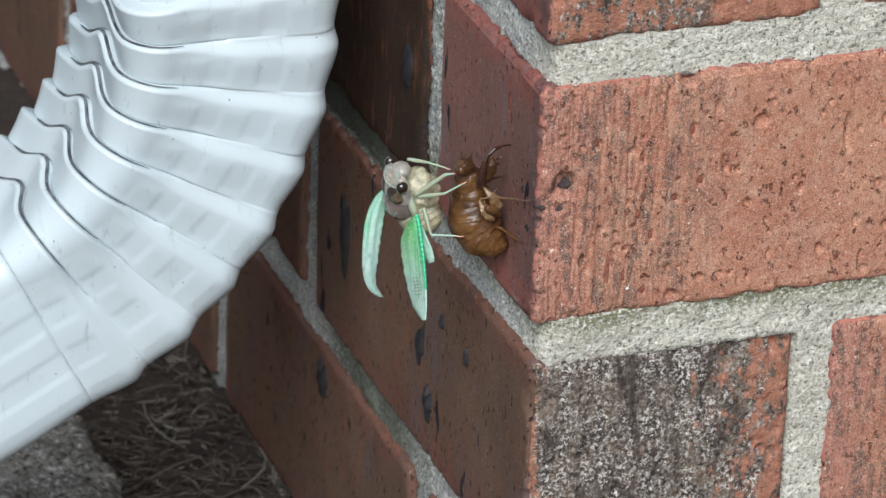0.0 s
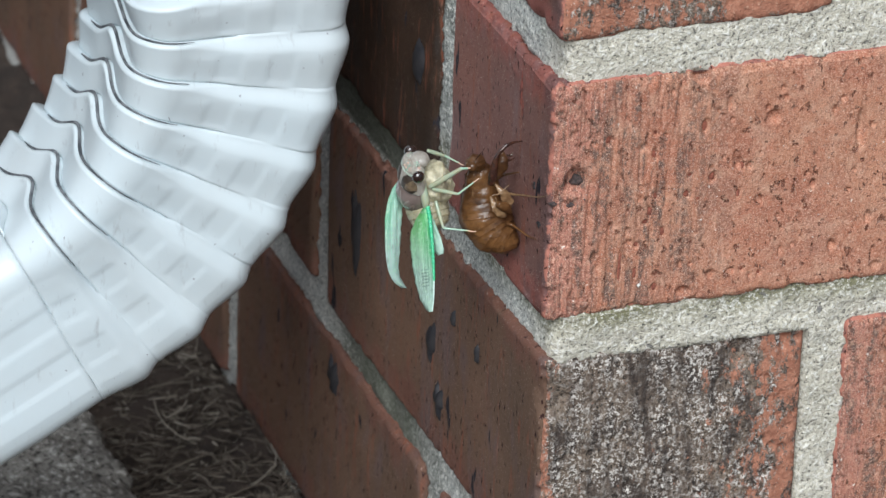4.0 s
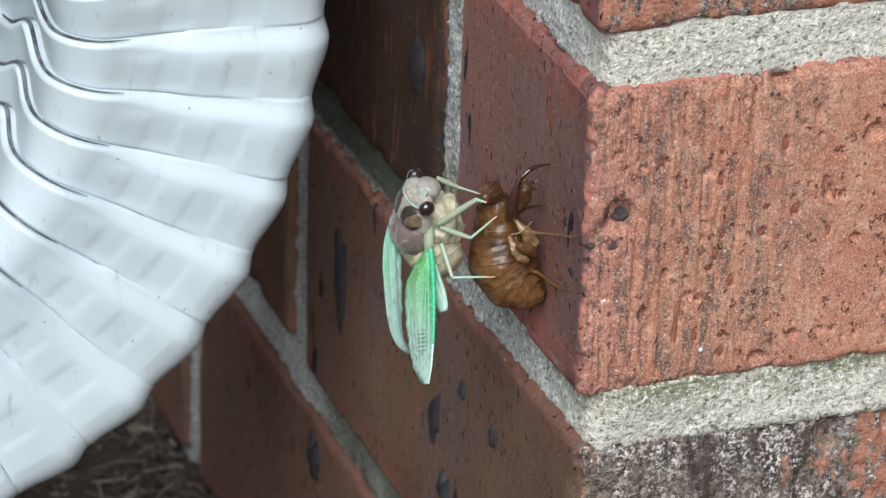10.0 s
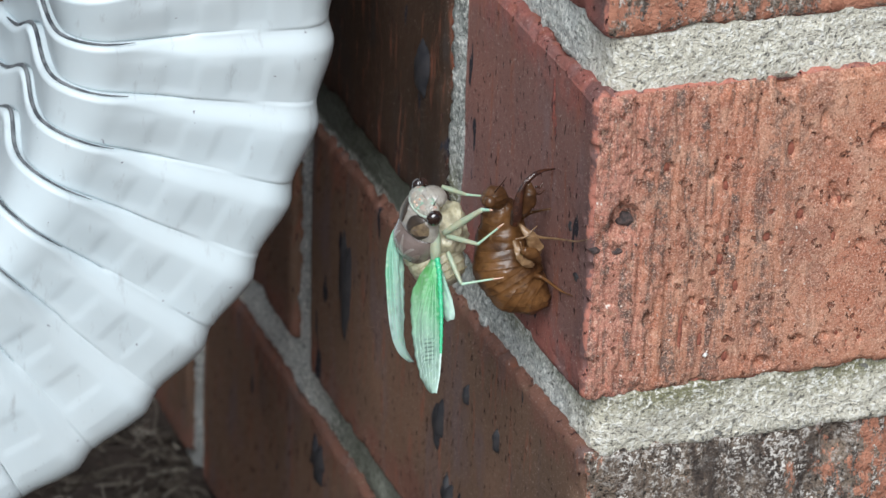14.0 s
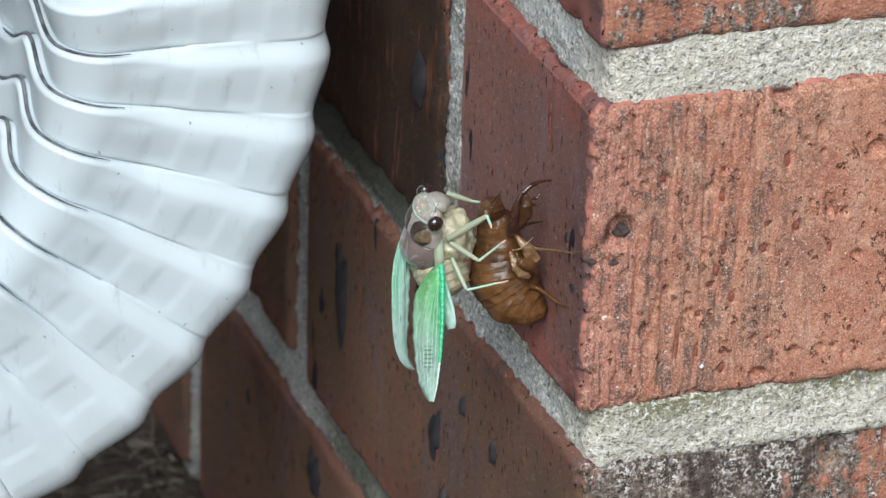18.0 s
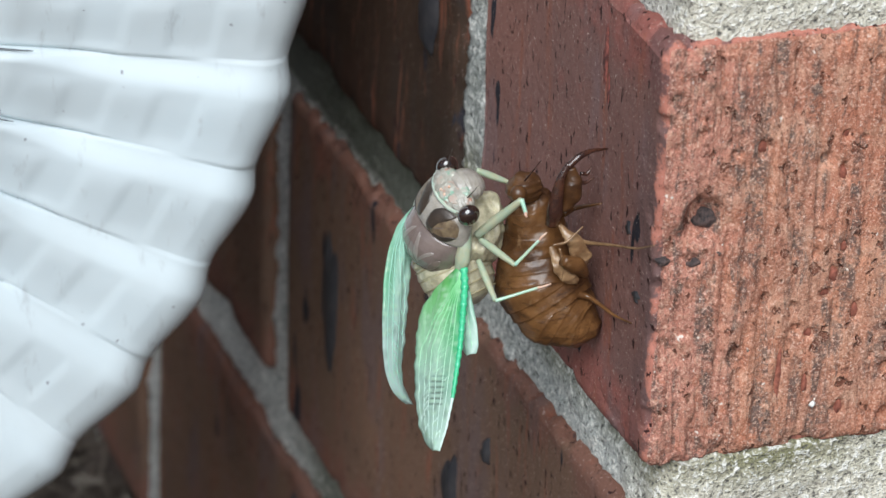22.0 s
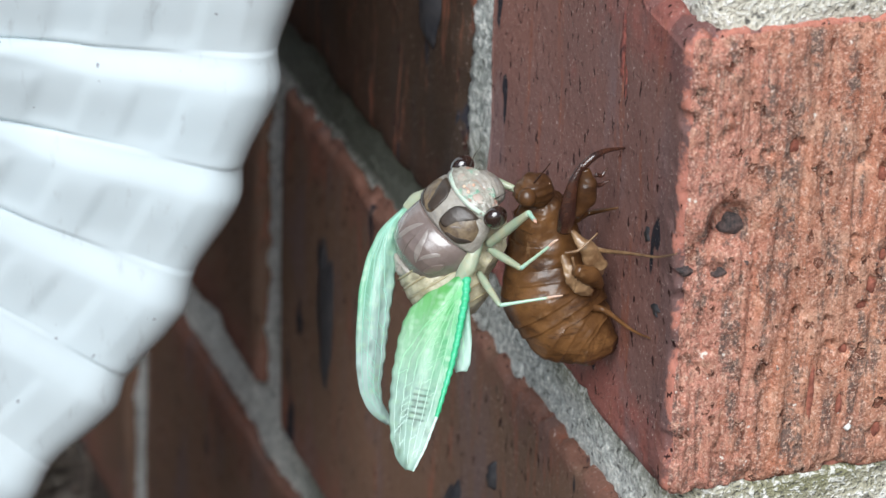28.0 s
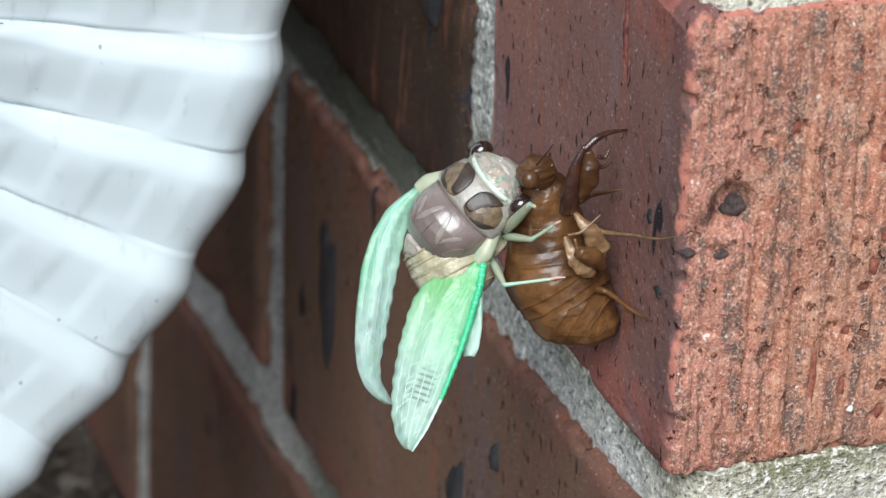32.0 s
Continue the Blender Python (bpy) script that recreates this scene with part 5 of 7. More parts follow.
for pts, r0 in (([(-0.040, 0.262, 0.009), (-0.022, 0.245, 0.010), (-0.006, 0.236, 0.009)], 0.0016), ([(-0.004, 0.285, 0.013), (-0.006, 0.25, 0.011), (-0.004, 0.205, 0.009), (-0.008, 0.16, 0.008)], 0.0013)):
    tagged(mesh_object("twig", *loft([(x * 1000, y * 1000, z * 1000) for x, y, z in pts], [(r0 * 1000, r0 * 1000)] * len(pts), 9, 30, lambda t, a: 1 + 0.15 * math.sin(23 * t + 2 * a)), straw_mat.m), "dry grey-brown twig lying on the soil by the wall", "twig")


def motions():
    """The insect straightens and turns, its legs hold on and its wings sway. Rows: seconds, millimetres, degrees."""
    rows = [
        (0, -30.22, 29.93, 207.68, 109.2, 12.6, -81.6), (0.5, -30.19, 29.94, 207.98, 107.5, 13.1, -81.8), (1, -30.05, 29.94, 208.25, 106, 13.5, -82.6),
        (1.5, -29.85, 29.93, 208.54, 103.5, 13.5, -83.6), (2, -29.76, 29.93, 208.85, 100.9, 13.5, -84.1), (2.5, -29.72, 29.93, 209.14, 99.7, 13.5, -85.1),
        (3, -29.7, 29.93, 209.34, 99.8, 13.6, -86.1), (3.5, -29.77, 29.92, 209.5, 100.2, 14.3, -86.4), (5.5, -29.77, 29.93, 209.96, 97, 13.5, -85.9),
        (6, -29.58, 29.93, 210.01, 95.9, 13.8, -85.1), (6.5, -29.51, 29.92, 210.12, 95, 13.9, -84.8), (7, -29.53, 29.91, 210.16, 93.8, 13.8, -85.2),
        (7.5, -29.53, 29.91, 210.13, 92.7, 13.7, -86.1), (8, -29.5, 29.91, 210.14, 92, 13.9, -86.4), (8.5, -29.42, 29.91, 210.11, 91.6, 14.2, -85.4),
        (9, -29.36, 29.91, 209.97, 91.2, 14.1, -84.3), (9.5, -29.33, 29.91, 209.9, 90.5, 14.4, -84.5), (10, -29.27, 29.9, 209.91, 90, 15.2, -85),
        (10.5, -29.24, 29.9, 209.7, 90.1, 15.4, -84.5), (11, -29.25, 29.9, 209.39, 90.4, 15, -82.9), (11.5, -29.22, 29.9, 209.17, 90.4, 14.7, -81),
        (12, -29.19, 29.9, 209.04, 90.2, 14.8, -80.2), (12.5, -29.22, 29.9, 208.92, 90.2, 15.4, -81.5), (13, -29.12, 29.91, 208.75, 90.1, 15.7, -82.4),
        (13.5, -29.03, 29.91, 208.66, 89.8, 15.6, -81.8), (14, -29.06, 29.91, 208.75, 89.7, 15.8, -81.5), (14.5, -29.05, 29.9, 209.03, 88.7, 15.7, -82.3),
        (16.5, -27.03, 29.93, 209.64, 95, 13.6, -89.5), (17, -27.16, 29.92, 209.72, 93.4, 12.9, -88.8), (17.5, -27.14, 29.92, 209.72, 92.2, 13.1, -87.8),
        (18, -27.01, 29.92, 209.56, 91.9, 13.9, -86.3), (18.5, -26.89, 29.92, 209.44, 91.8, 15, -84.5), (19, -26.87, 29.92, 209.51, 91.1, 16.1, -83),
        (19.5, -26.98, 29.92, 209.84, 89.6, 17.4, -83.4), (20, -27.04, 29.92, 210.13, 88.3, 18.5, -84.8), (20.5, -26.97, 29.92, 209.99, 88.3, 18.4, -83.9),
        (21, -26.77, 29.92, 209.56, 88.2, 17.9, -79.9), (21.5, -26.44, 29.92, 209.33, 86.9, 19, -77.3), (22, -26.16, 29.93, 209.4, 84.9, 21, -78.9),
        (22.5, -26.11, 29.93, 209.59, 83.5, 22.4, -81.2), (23, -26.31, 29.93, 209.66, 83.7, 22.5, -81), (23.5, -26.45, 29.93, 209.54, 84.9, 20.7, -77.9),
        (24, -26.35, 29.92, 209.61, 83.8, 20.1, -75.7), (24.5, -26.37, 29.92, 210.14, 80, 22.1, -77.9), (25, -26.48, 29.93, 210.75, 76.4, 23.6, -81),
        (25.5, -26.49, 29.93, 211.41, 72.7, 23.4, -82), (27.5, -26.68, 29.93, 210.47, 63.9, 25.2, -76.7), (28, -26.34, 29.93, 210.19, 63.3, 23.8, -72.1),
        (28.5, -26.09, 29.93, 209.82, 63.2, 24.1, -69.3), (29, -25.72, 29.93, 209.65, 62.9, 25, -67.1), (29.5, -25.38, 29.94, 209.67, 62.1, 26, -67.8),
        (30, -25.28, 29.95, 209.73, 60.7, 27.4, -69.5), (30.5, -25.19, 29.96, 209.58, 59.9, 27.8, -67.6), (31, -24.82, 29.95, 209.31, 59.1, 27.8, -61.8),
        (31.5, -24.35, 29.95, 209.39, 57.3, 29.1, -58.9), (32, -24.14, 29.96, 209.73, 55.7, 30.7, -64.1),
    ]
    walk(cicada, [(t, pose(x / 1000, y / 1000, z / 1000, a, b, c)) for t, x, y, z, a, b, c in rows])
    rows = [
        (0, -0.4, -3.2, -4.2, 9, -9.9, 47.2), (0.5, -0.4, -3.2, -4.2, 2, -2.2, 47.4), (1, -0.4, -3.2, -4.2, -0.9, 0.9, 46.5), (1.5, -0.4, -3.2, -4.2, -1.1, 1.1, 45.7),
        (2, -0.4, -3.2, -4.2, 1.9, -1.9, 45.7), (2.5, -0.4, -3.2, -4.2, 1.8, -1.8, 45.1), (3, -0.4, -3.2, -4.2, 2.7, -2.8, 45.1),
        (3.5, -0.4, -3.2, -4.2, 1.2, -1.3, 45.4), (5.5, -0.4, -3.2, -4.2, 5.3, -5.4, 45.3), (6, -0.4, -3.2, -4.2, 5.4, -5.6, 45.8),
        (6.5, -0.4, -3.2, -4.2, 23.9, -23.9, 42.4), (7, -0.4, -3.2, -4.2, 20.6, -20.8, 43.4), (7.5, -0.4, -3.2, -4.2, 19.3, -19.3, 43.4),
        (8, -0.4, -3.2, -4.2, 20.6, -20.5, 43.1), (8.5, -0.4, -3.2, -4.2, 16.6, -17.3, 45), (9, -0.4, -3.2, -4.2, 18.6, -19.5, 44.7),
        (9.5, -0.4, -3.2, -4.2, 27.5, -27.1, 41.2), (10, -0.4, -3.2, -4.2, 33, -31, 38.3), (10.5, -0.4, -3.2, -4.2, 67.5, -38.6, 14.5),
        (11, -0.4, -3.2, -4.2, 71, -39.3, 12.3), (11.5, -0.4, -3.2, -4.2, 41.5, -37.1, 34.3), (12, -0.4, -3.2, -4.2, 30.7, -31.9, 41.6),
        (12.5, -0.4, -3.2, -4.2, 40.7, -36.9, 34.9), (13, -0.4, -3.2, -4.2, 47.7, -38.7, 29.6), (13.5, -0.4, -3.2, -4.2, 24.6, -26.8, 44.5),
        (14, -0.4, -3.2, -4.2, 20.9, -23.8, 46.6), (14.5, -0.4, -3.2, -4.2, 26.7, -28.8, 43.8), (16.5, -0.4, -3.2, -4.2, 18.5, -17.7, 42.2),
        (17, -0.4, -3.2, -4.2, 18, -17.1, 42.1), (17.5, -0.4, -3.2, -4.2, 14.3, -13.9, 43.5), (18, -0.4, -3.2, -4.2, 12.3, -12.7, 45.1),
        (18.5, -0.4, -3.2, -4.2, 11.6, -12.6, 46.8), (19, -0.4, -3.2, -4.2, 12, -13.8, 48.2), (19.5, -0.4, -3.2, -4.2, 13.8, -16.3, 48.9),
        (20, -0.4, -3.2, -4.2, 17.9, -21.1, 48.1), (20.5, -0.4, -3.2, -4.2, 20.9, -24.5, 47.4), (21, -0.4, -3.2, -4.2, 11.9, -15, 51),
        (21.5, -0.4, -3.2, -4.2, 7.3, -9.6, 52.3), (22, -0.4, -3.2, -4.2, 13.4, -18.7, 53.5), (22.5, -0.4, -3.2, -4.2, 26.1, -33.8, 48.6),
        (23, -0.4, -3.2, -4.2, 38.6, -42.4, 40.2), (23.5, -0.4, -3.2, -4.2, 23.9, -32.1, 50.1), (24, -0.4, -3.2, -4.2, 20.5, -28.9, 52.3),
        (24.5, -0.4, -3.2, -4.2, 20, -28.7, 52.8), (25, -0.4, -3.2, -4.2, 25.4, -34.3, 49.9), (25.5, -0.4, -3.2, -4.2, 28.8, -36.9, 47.6),
        (27.5, -0.4, -3.2, -4.2, 40.8, -50.4, 41.8), (28, -0.4, -3.2, -4.2, 31.2, -44.6, 49.2), (28.5, -0.4, -3.2, -4.2, 31.9, -47.5, 49.8),
        (29, -0.4, -3.2, -4.2, 33.2, -51.2, 50), (29.5, -0.4, -3.2, -4.2, 37.5, -54.8, 46.8), (30, -0.4, -3.2, -4.2, 30.6, -49.5, 52.1),
        (30.5, -0.4, -3.2, -4.2, 24.9, -45, 56.7), (31, -0.4, -3.2, -4.2, 19.4, -41.2, 61.8), (31.5, -0.4, -3.2, -4.2, 15.2, -36.4, 65.4),
        (32, -0.4, -3.2, -4.2, 19.3, -42.4, 62.6),
    ]
    walk(abdomen, [(t, pose(x / 1000, y / 1000, z / 1000, a, b, c)) for t, x, y, z, a, b, c in rows])
    rows = [
        (0, 7, -0.5, -2, -24.8, 35, 28.8), (0.5, 7, -0.5, -2, -23.7, 34, 29.7), (1, 7, -0.5, -2, -21.7, 34.1, 31), (1.5, 7, -0.5, -2, -19.2, 33.4, 32.1),
        (2, 7, -0.5, -2, -16.6, 32.4, 33.4), (2.5, 7, -0.5, -2, -14.6, 32.5, 34.4), (3, 7, -0.5, -2, -16.6, 34.8, 38.3), (3.5, 7, -0.5, -2, -18.3, 36, 39.5),
        (5.5, 7, -0.5, -2, -16.4, 33.1, 39.9), (6, 7, -0.5, -2, -16, 31.6, 40.6), (6.5, 7, -0.5, -2, -16.4, 30.5, 40.4), (7, 7, -0.5, -2, -15.4, 30.1, 41),
        (7.5, 7, -0.5, -2, -14.3, 30.1, 41.8), (8, 7, -0.5, -2, -14.8, 30.1, 42.9), (8.5, 7, -0.5, -2, -14.3, 28.9, 43.6), (9, 7, -0.5, -2, -15.6, 27.8, 43.6),
        (9.5, 7, -0.5, -2, -14.9, 27.4, 42.9), (10, 7, -0.5, -2, -15.6, 28.2, 44.5), (10.5, 7, -0.5, -2, -15.2, 28.1, 44.8), (11, 7, -0.5, -2, -16.2, 27.2, 43.6),
        (11.5, 7, -0.5, -2, -16.3, 25.9, 43.4), (12, 7, -0.5, -2, -17.3, 25.6, 43.4), (12.5, 7, -0.5, -2, -17.1, 26.9, 43.8), (13, 7, -0.5, -2, -16.5, 28, 44.3),
        (13.5, 7, -0.5, -2, -17.7, 27.7, 44.2), (14, 7, -0.5, -2, -16.8, 27.4, 43.9), (14.5, 7, -0.5, -2, -15.8, 27.9, 44), (16.5, 7, -0.5, -2, -17.8, 37.5, 33.4),
        (17, 7, -0.5, -2, -14.5, 35.4, 31.3), (17.5, 7, -0.5, -2, -16.9, 34.9, 34.4), (18, 7, -0.5, -2, -16.3, 33.3, 33.5), (18.5, 7, -0.5, -2, -17.3, 32.4, 34.6),
        (19, 7, -0.5, -2, -14.9, 31, 33.9), (19.5, 7, -0.5, -2, -16.3, 31.7, 37.1), (20, 7, -0.5, -2, -17.4, 33.1, 39.3), (20.5, 7, -0.5, -2, -18.3, 33.4, 39.5),
        (21, 7, -0.5, -2, -18.7, 30.4, 38.1), (21.5, 7, -0.5, -2, -21, 28, 38.7), (22, 7, -0.5, -2, -23.2, 28.8, 40.8), (22.5, 7, -0.5, -2, -23.2, 30.8, 43.5),
        (23, 7, -0.5, -2, -23.8, 31.6, 43.2), (23.5, 7, -0.5, -2, -21.7, 30.9, 40.9), (24, 7, -0.5, -2, -18.4, 29.1, 40.2), (24.5, 7, -0.5, -2, -24.5, 27.3, 37.9),
        (25, 7, -0.5, -2, -21.6, 28.6, 41.5), (25.5, 7, -0.5, -2, -19.4, 27.6, 41.3), (27.5, 7, -0.5, -2, -18.7, 19, 40.4), (28, 7, -0.5, -2, -15.2, 16.5, 37.3),
        (28.5, 7, -0.5, -2, -16.7, 14.8, 34.7), (29, 7, -0.5, -2, -16.4, 13.9, 34.6), (29.5, 7, -0.5, -2, -16.4, 14.7, 34.6), (30, 7, -0.5, -2, -18.9, 15, 33.8),
        (30.5, 7, -0.5, -2, -18, 14.4, 34.2), (31, 7, -0.5, -2, -12.5, 11.9, 33.6), (31.5, 7, -0.5, -2, -11.6, 8.8, 31.6), (32, 7, -0.5, -2, -13.6, 12, 32.5),
    ]
    # still folded along its length at first, it opens flat
    fold = lambda t: -np.interp(t, (0, 3.5, 14.5, 20, 24, 27.5, 29), (9, 8, 6, 12, 8, 3, 0))
    walk(near_forewing, [(t, pose(x / 1000, y / 1000, z / 1000, a, b, c) @ pose(0, 0, 0, 0, fold(t), 0)) for t, x, y, z, a, b, c in rows])
    rows = [
        (0, -7, -0.5, -2, -99.9, 57.3, -56.9), (0.5, -7, -0.5, -2, -101.3, 58.6, -58.6), (1, -7, -0.5, -2, -104.7, 60.4, -62.1), (1.5, -7, -0.5, -2, -107.6, 63, -65.5),
        (2, -7, -0.5, -2, -110.1, 65.4, -68.6), (2.5, -7, -0.5, -2, -115.2, 66.4, -74.1), (3, -7, -0.5, -2, -121.6, 65.9, -80.5),
        (3.5, -7, -0.5, -2, -126.5, 65.4, -84.9), (5.5, -7, -0.5, -2, -139.1, 65.4, -98.6), (6, -7, -0.5, -2, -140.1, 65.8, -99.1),
        (6.5, -7, -0.5, -2, -141.4, 66.3, -100.5), (7, -7, -0.5, -2, -145, 66.8, -104.2), (7.5, -7, -0.5, -2, -150.6, 67.1, -109.6),
        (8, -7, -0.5, -2, -153.7, 67.1, -112.5), (8.5, -7, -0.5, -2, -154.1, 67.5, -112.8), (9, -7, -0.5, -2, -154.6, 68, -113.6),
        (9.5, -7, -0.5, -2, -155.4, 68.2, -113.4), (10, -7, -0.5, -2, -156.5, 68.2, -113.1), (10.5, -7, -0.5, -2, -154.9, 68.1, -111),
        (11, -7, -0.5, -2, -151.6, 68.6, -107.8), (11.5, -7, -0.5, -2, -146.4, 69.3, -102.9), (12, -7, -0.5, -2, -144.6, 69.6, -100.7),
        (12.5, -7, -0.5, -2, -147.3, 68.8, -102.4), (13, -7, -0.5, -2, -149.5, 68.2, -104), (13.5, -7, -0.5, -2, -148.3, 68.8, -103.3),
        (14, -7, -0.5, -2, -147.2, 68.9, -102.6), (14.5, -7, -0.5, -2, -149.5, 69.8, -105.2), (16.5, -7, -0.5, -2, -156.2, 59.3, -116),
        (17, -7, -0.5, -2, -156.4, 60.9, -117.6), (17.5, -7, -0.5, -2, -156.2, 62.9, -119.1), (18, -7, -0.5, -2, -153.4, 63.9, -115.8),
        (18.5, -7, -0.5, -2, -149.4, 65.2, -111.2), (19, -7, -0.5, -2, -145.5, 66.5, -105.8), (19.5, -7, -0.5, -2, -145.7, 67.5, -103.9),
        (20, -7, -0.5, -2, -148.2, 67.8, -104.5), (20.5, -7, -0.5, -2, -145.3, 68.2, -101.2), (21, -7, -0.5, -2, -133.8, 69.7, -90.5),
        (21.5, -7, -0.5, -2, -124.2, 71.3, -80.2), (22, -7, -0.5, -2, -126.4, 72.6, -79.7), (22.5, -7, -0.5, -2, -130.9, 73.2, -82),
        (23, -7, -0.5, -2, -129.3, 73, -80.2), (23.5, -7, -0.5, -2, -119.3, 72.4, -73.5), (24, -7, -0.5, -2, -109.1, 73.4, -65.5),
        (24.5, -7, -0.5, -2, -108.7, 77, -64.1), (25, -7, -0.5, -2, -115.8, 81.2, -71.1), (25.5, -7, -0.5, -2, -85.9, 90, -41.2), (27.5, -7, -0.5, -2, 0.6, 68.7, 45.5),
        (28, -7, -0.5, -2, 0.1, 61.6, 42), (28.5, -7, -0.5, -2, -1.8, 57.8, 39.3), (29, -7, -0.5, -2, -2.9, 54, 38), (29.5, -7, -0.5, -2, -2.2, 52.4, 39.4),
        (30, -7, -0.5, -2, -1.1, 51.4, 42), (30.5, -7, -0.5, -2, -1.1, 47.7, 41.1), (31, -7, -0.5, -2, -1.5, 40.8, 37.9), (31.5, -7, -0.5, -2, -0.8, 35.2, 37.7),
        (32, -7, -0.5, -2, 0.5, 36.9, 41.9),
    ]
    walk(far_forewing, [(t, pose(x / 1000, y / 1000, z / 1000, a, b, c)) for t, x, y, z, a, b, c in rows])
    rows = [
        (0, 6.19, -1.35, -2.26, -10, 42.1, 39.6), (0.5, 6.2, -1.35, -2.28, -9, 41.1, 40.6), (1, 6.19, -1.34, -2.28, -6.9, 40.9, 42.1),
        (1.5, 6.18, -1.33, -2.3, -4.4, 40, 43.4), (2, 6.18, -1.31, -2.33, -1.9, 38.7, 44.8), (2.5, 6.17, -1.3, -2.33, 0.3, 38.5, 46.1),
        (3, 6.17, -1.3, -2.31, -1.2, 40.9, 50.2), (3.5, 6.17, -1.32, -2.3, -2.8, 42.5, 51.4), (5.5, 6.16, -1.29, -2.35, -1.5, 39.8, 51.4),
        (6, 6.17, -1.28, -2.38, -1.4, 38.3, 52), (6.5, 6.18, -1.28, -2.4, -2.1, 37.5, 51.5), (7, 6.17, -1.27, -2.4, -1.2, 37, 52.2),
        (7.5, 6.16, -1.26, -2.4, 0.1, 37, 53.2), (8, 6.17, -1.26, -2.41, -0.5, 37.1, 54.1), (8.5, 6.18, -1.26, -2.43, -0.2, 35.8, 54.7),
        (9, 6.18, -1.25, -2.46, -1.8, 35.1, 54.4), (9.5, 6.19, -1.25, -2.46, -1.3, 34.4, 53.8), (10, 6.19, -1.26, -2.46, -1.8, 34.9, 55.5),
        (10.5, 6.2, -1.26, -2.47, -1.5, 34.4, 55.9), (11, 6.21, -1.26, -2.49, -2.7, 33.4, 54.5), (11.5, 6.22, -1.25, -2.52, -3.2, 31.7, 54.2),
        (12, 6.23, -1.25, -2.54, -4.3, 31.3, 54.1), (12.5, 6.23, -1.26, -2.52, -3.8, 32.2, 54.8), (13, 6.22, -1.26, -2.5, -2.9, 32.8, 55.6),
        (13.5, 6.23, -1.26, -2.52, -4.3, 32.5, 55.4), (14, 6.23, -1.26, -2.52, -3.4, 31.8, 55.2), (14.5, 6.22, -1.25, -2.52, -2.4, 31.8, 55.5),
        (16.5, 6.14, -1.28, -2.32, -1.9, 40.9, 46.3), (17, 6.14, -1.26, -2.35, 0.8, 38.2, 44.1), (17.5, 6.15, -1.25, -2.39, -1.8, 37.5, 47.1),
        (18, 6.17, -1.26, -2.41, -1.6, 35.6, 46.1), (18.5, 6.2, -1.27, -2.45, -2.9, 34.2, 47.1), (19, 6.22, -1.28, -2.48, -0.9, 31.8, 46.4),
        (19.5, 6.24, -1.28, -2.49, -2.2, 31.7, 49.9), (20, 6.24, -1.29, -2.49, -2.9, 32.6, 52.4), (20.5, 6.24, -1.29, -2.5, -3.8, 32.2, 52.9),
        (21, 6.27, -1.27, -2.57, -5.1, 28.6, 51.3), (21.5, 6.31, -1.26, -2.63, -7.8, 25.9, 51.9), (22, 6.32, -1.27, -2.63, -9.8, 26.5, 54.4),
        (22.5, 6.33, -1.28, -2.61, -9.2, 27.6, 57.5), (23, 6.33, -1.28, -2.61, -9.6, 27.8, 57.7), (23.5, 6.33, -1.26, -2.64, -7.9, 25.6, 55.5),
        (24, 6.34, -1.23, -2.69, -5.5, 22.1, 54.5), (24.5, 6.35, -1.22, -2.71, -11.5, 21.6, 52.7), (25, 6.34, -1.21, -2.71, -8.5, 21.3, 56.3),
        (25.5, 6.33, -1.17, -2.74, -6.8, 19.1, 55.9), (27.5, 6.41, -1.01, -2.91, -8.7, 7.3, 55.1), (28, 6.43, -0.94, -2.96, -6.4, 3, 51.6),
        (28.5, 6.47, -0.91, -2.99, -8.4, 0.6, 49.7), (29, 6.5, -0.89, -3.02, -8.6, -1.8, 50), (29.5, 6.51, -0.89, -3.02, -8.6, -2.3, 50.3),
        (30, 6.51, -0.89, -3.02, -10.9, -2.3, 50.4), (30.5, 6.54, -0.86, -3.05, -10.6, -4.6, 51.1), (31, 6.61, -0.77, -3.1, -6.8, -10.5, 49.4),
        (31.5, 6.66, -0.71, -3.13, -7.1, -15, 47.5), (32, 6.62, -0.75, -3.12, -8.2, -12.6, 49.2),
    ]
    walk(hindwing, [(t, pose(x / 1000, y / 1000, z / 1000, a, b, c)) for t, x, y, z, a, b, c in rows])
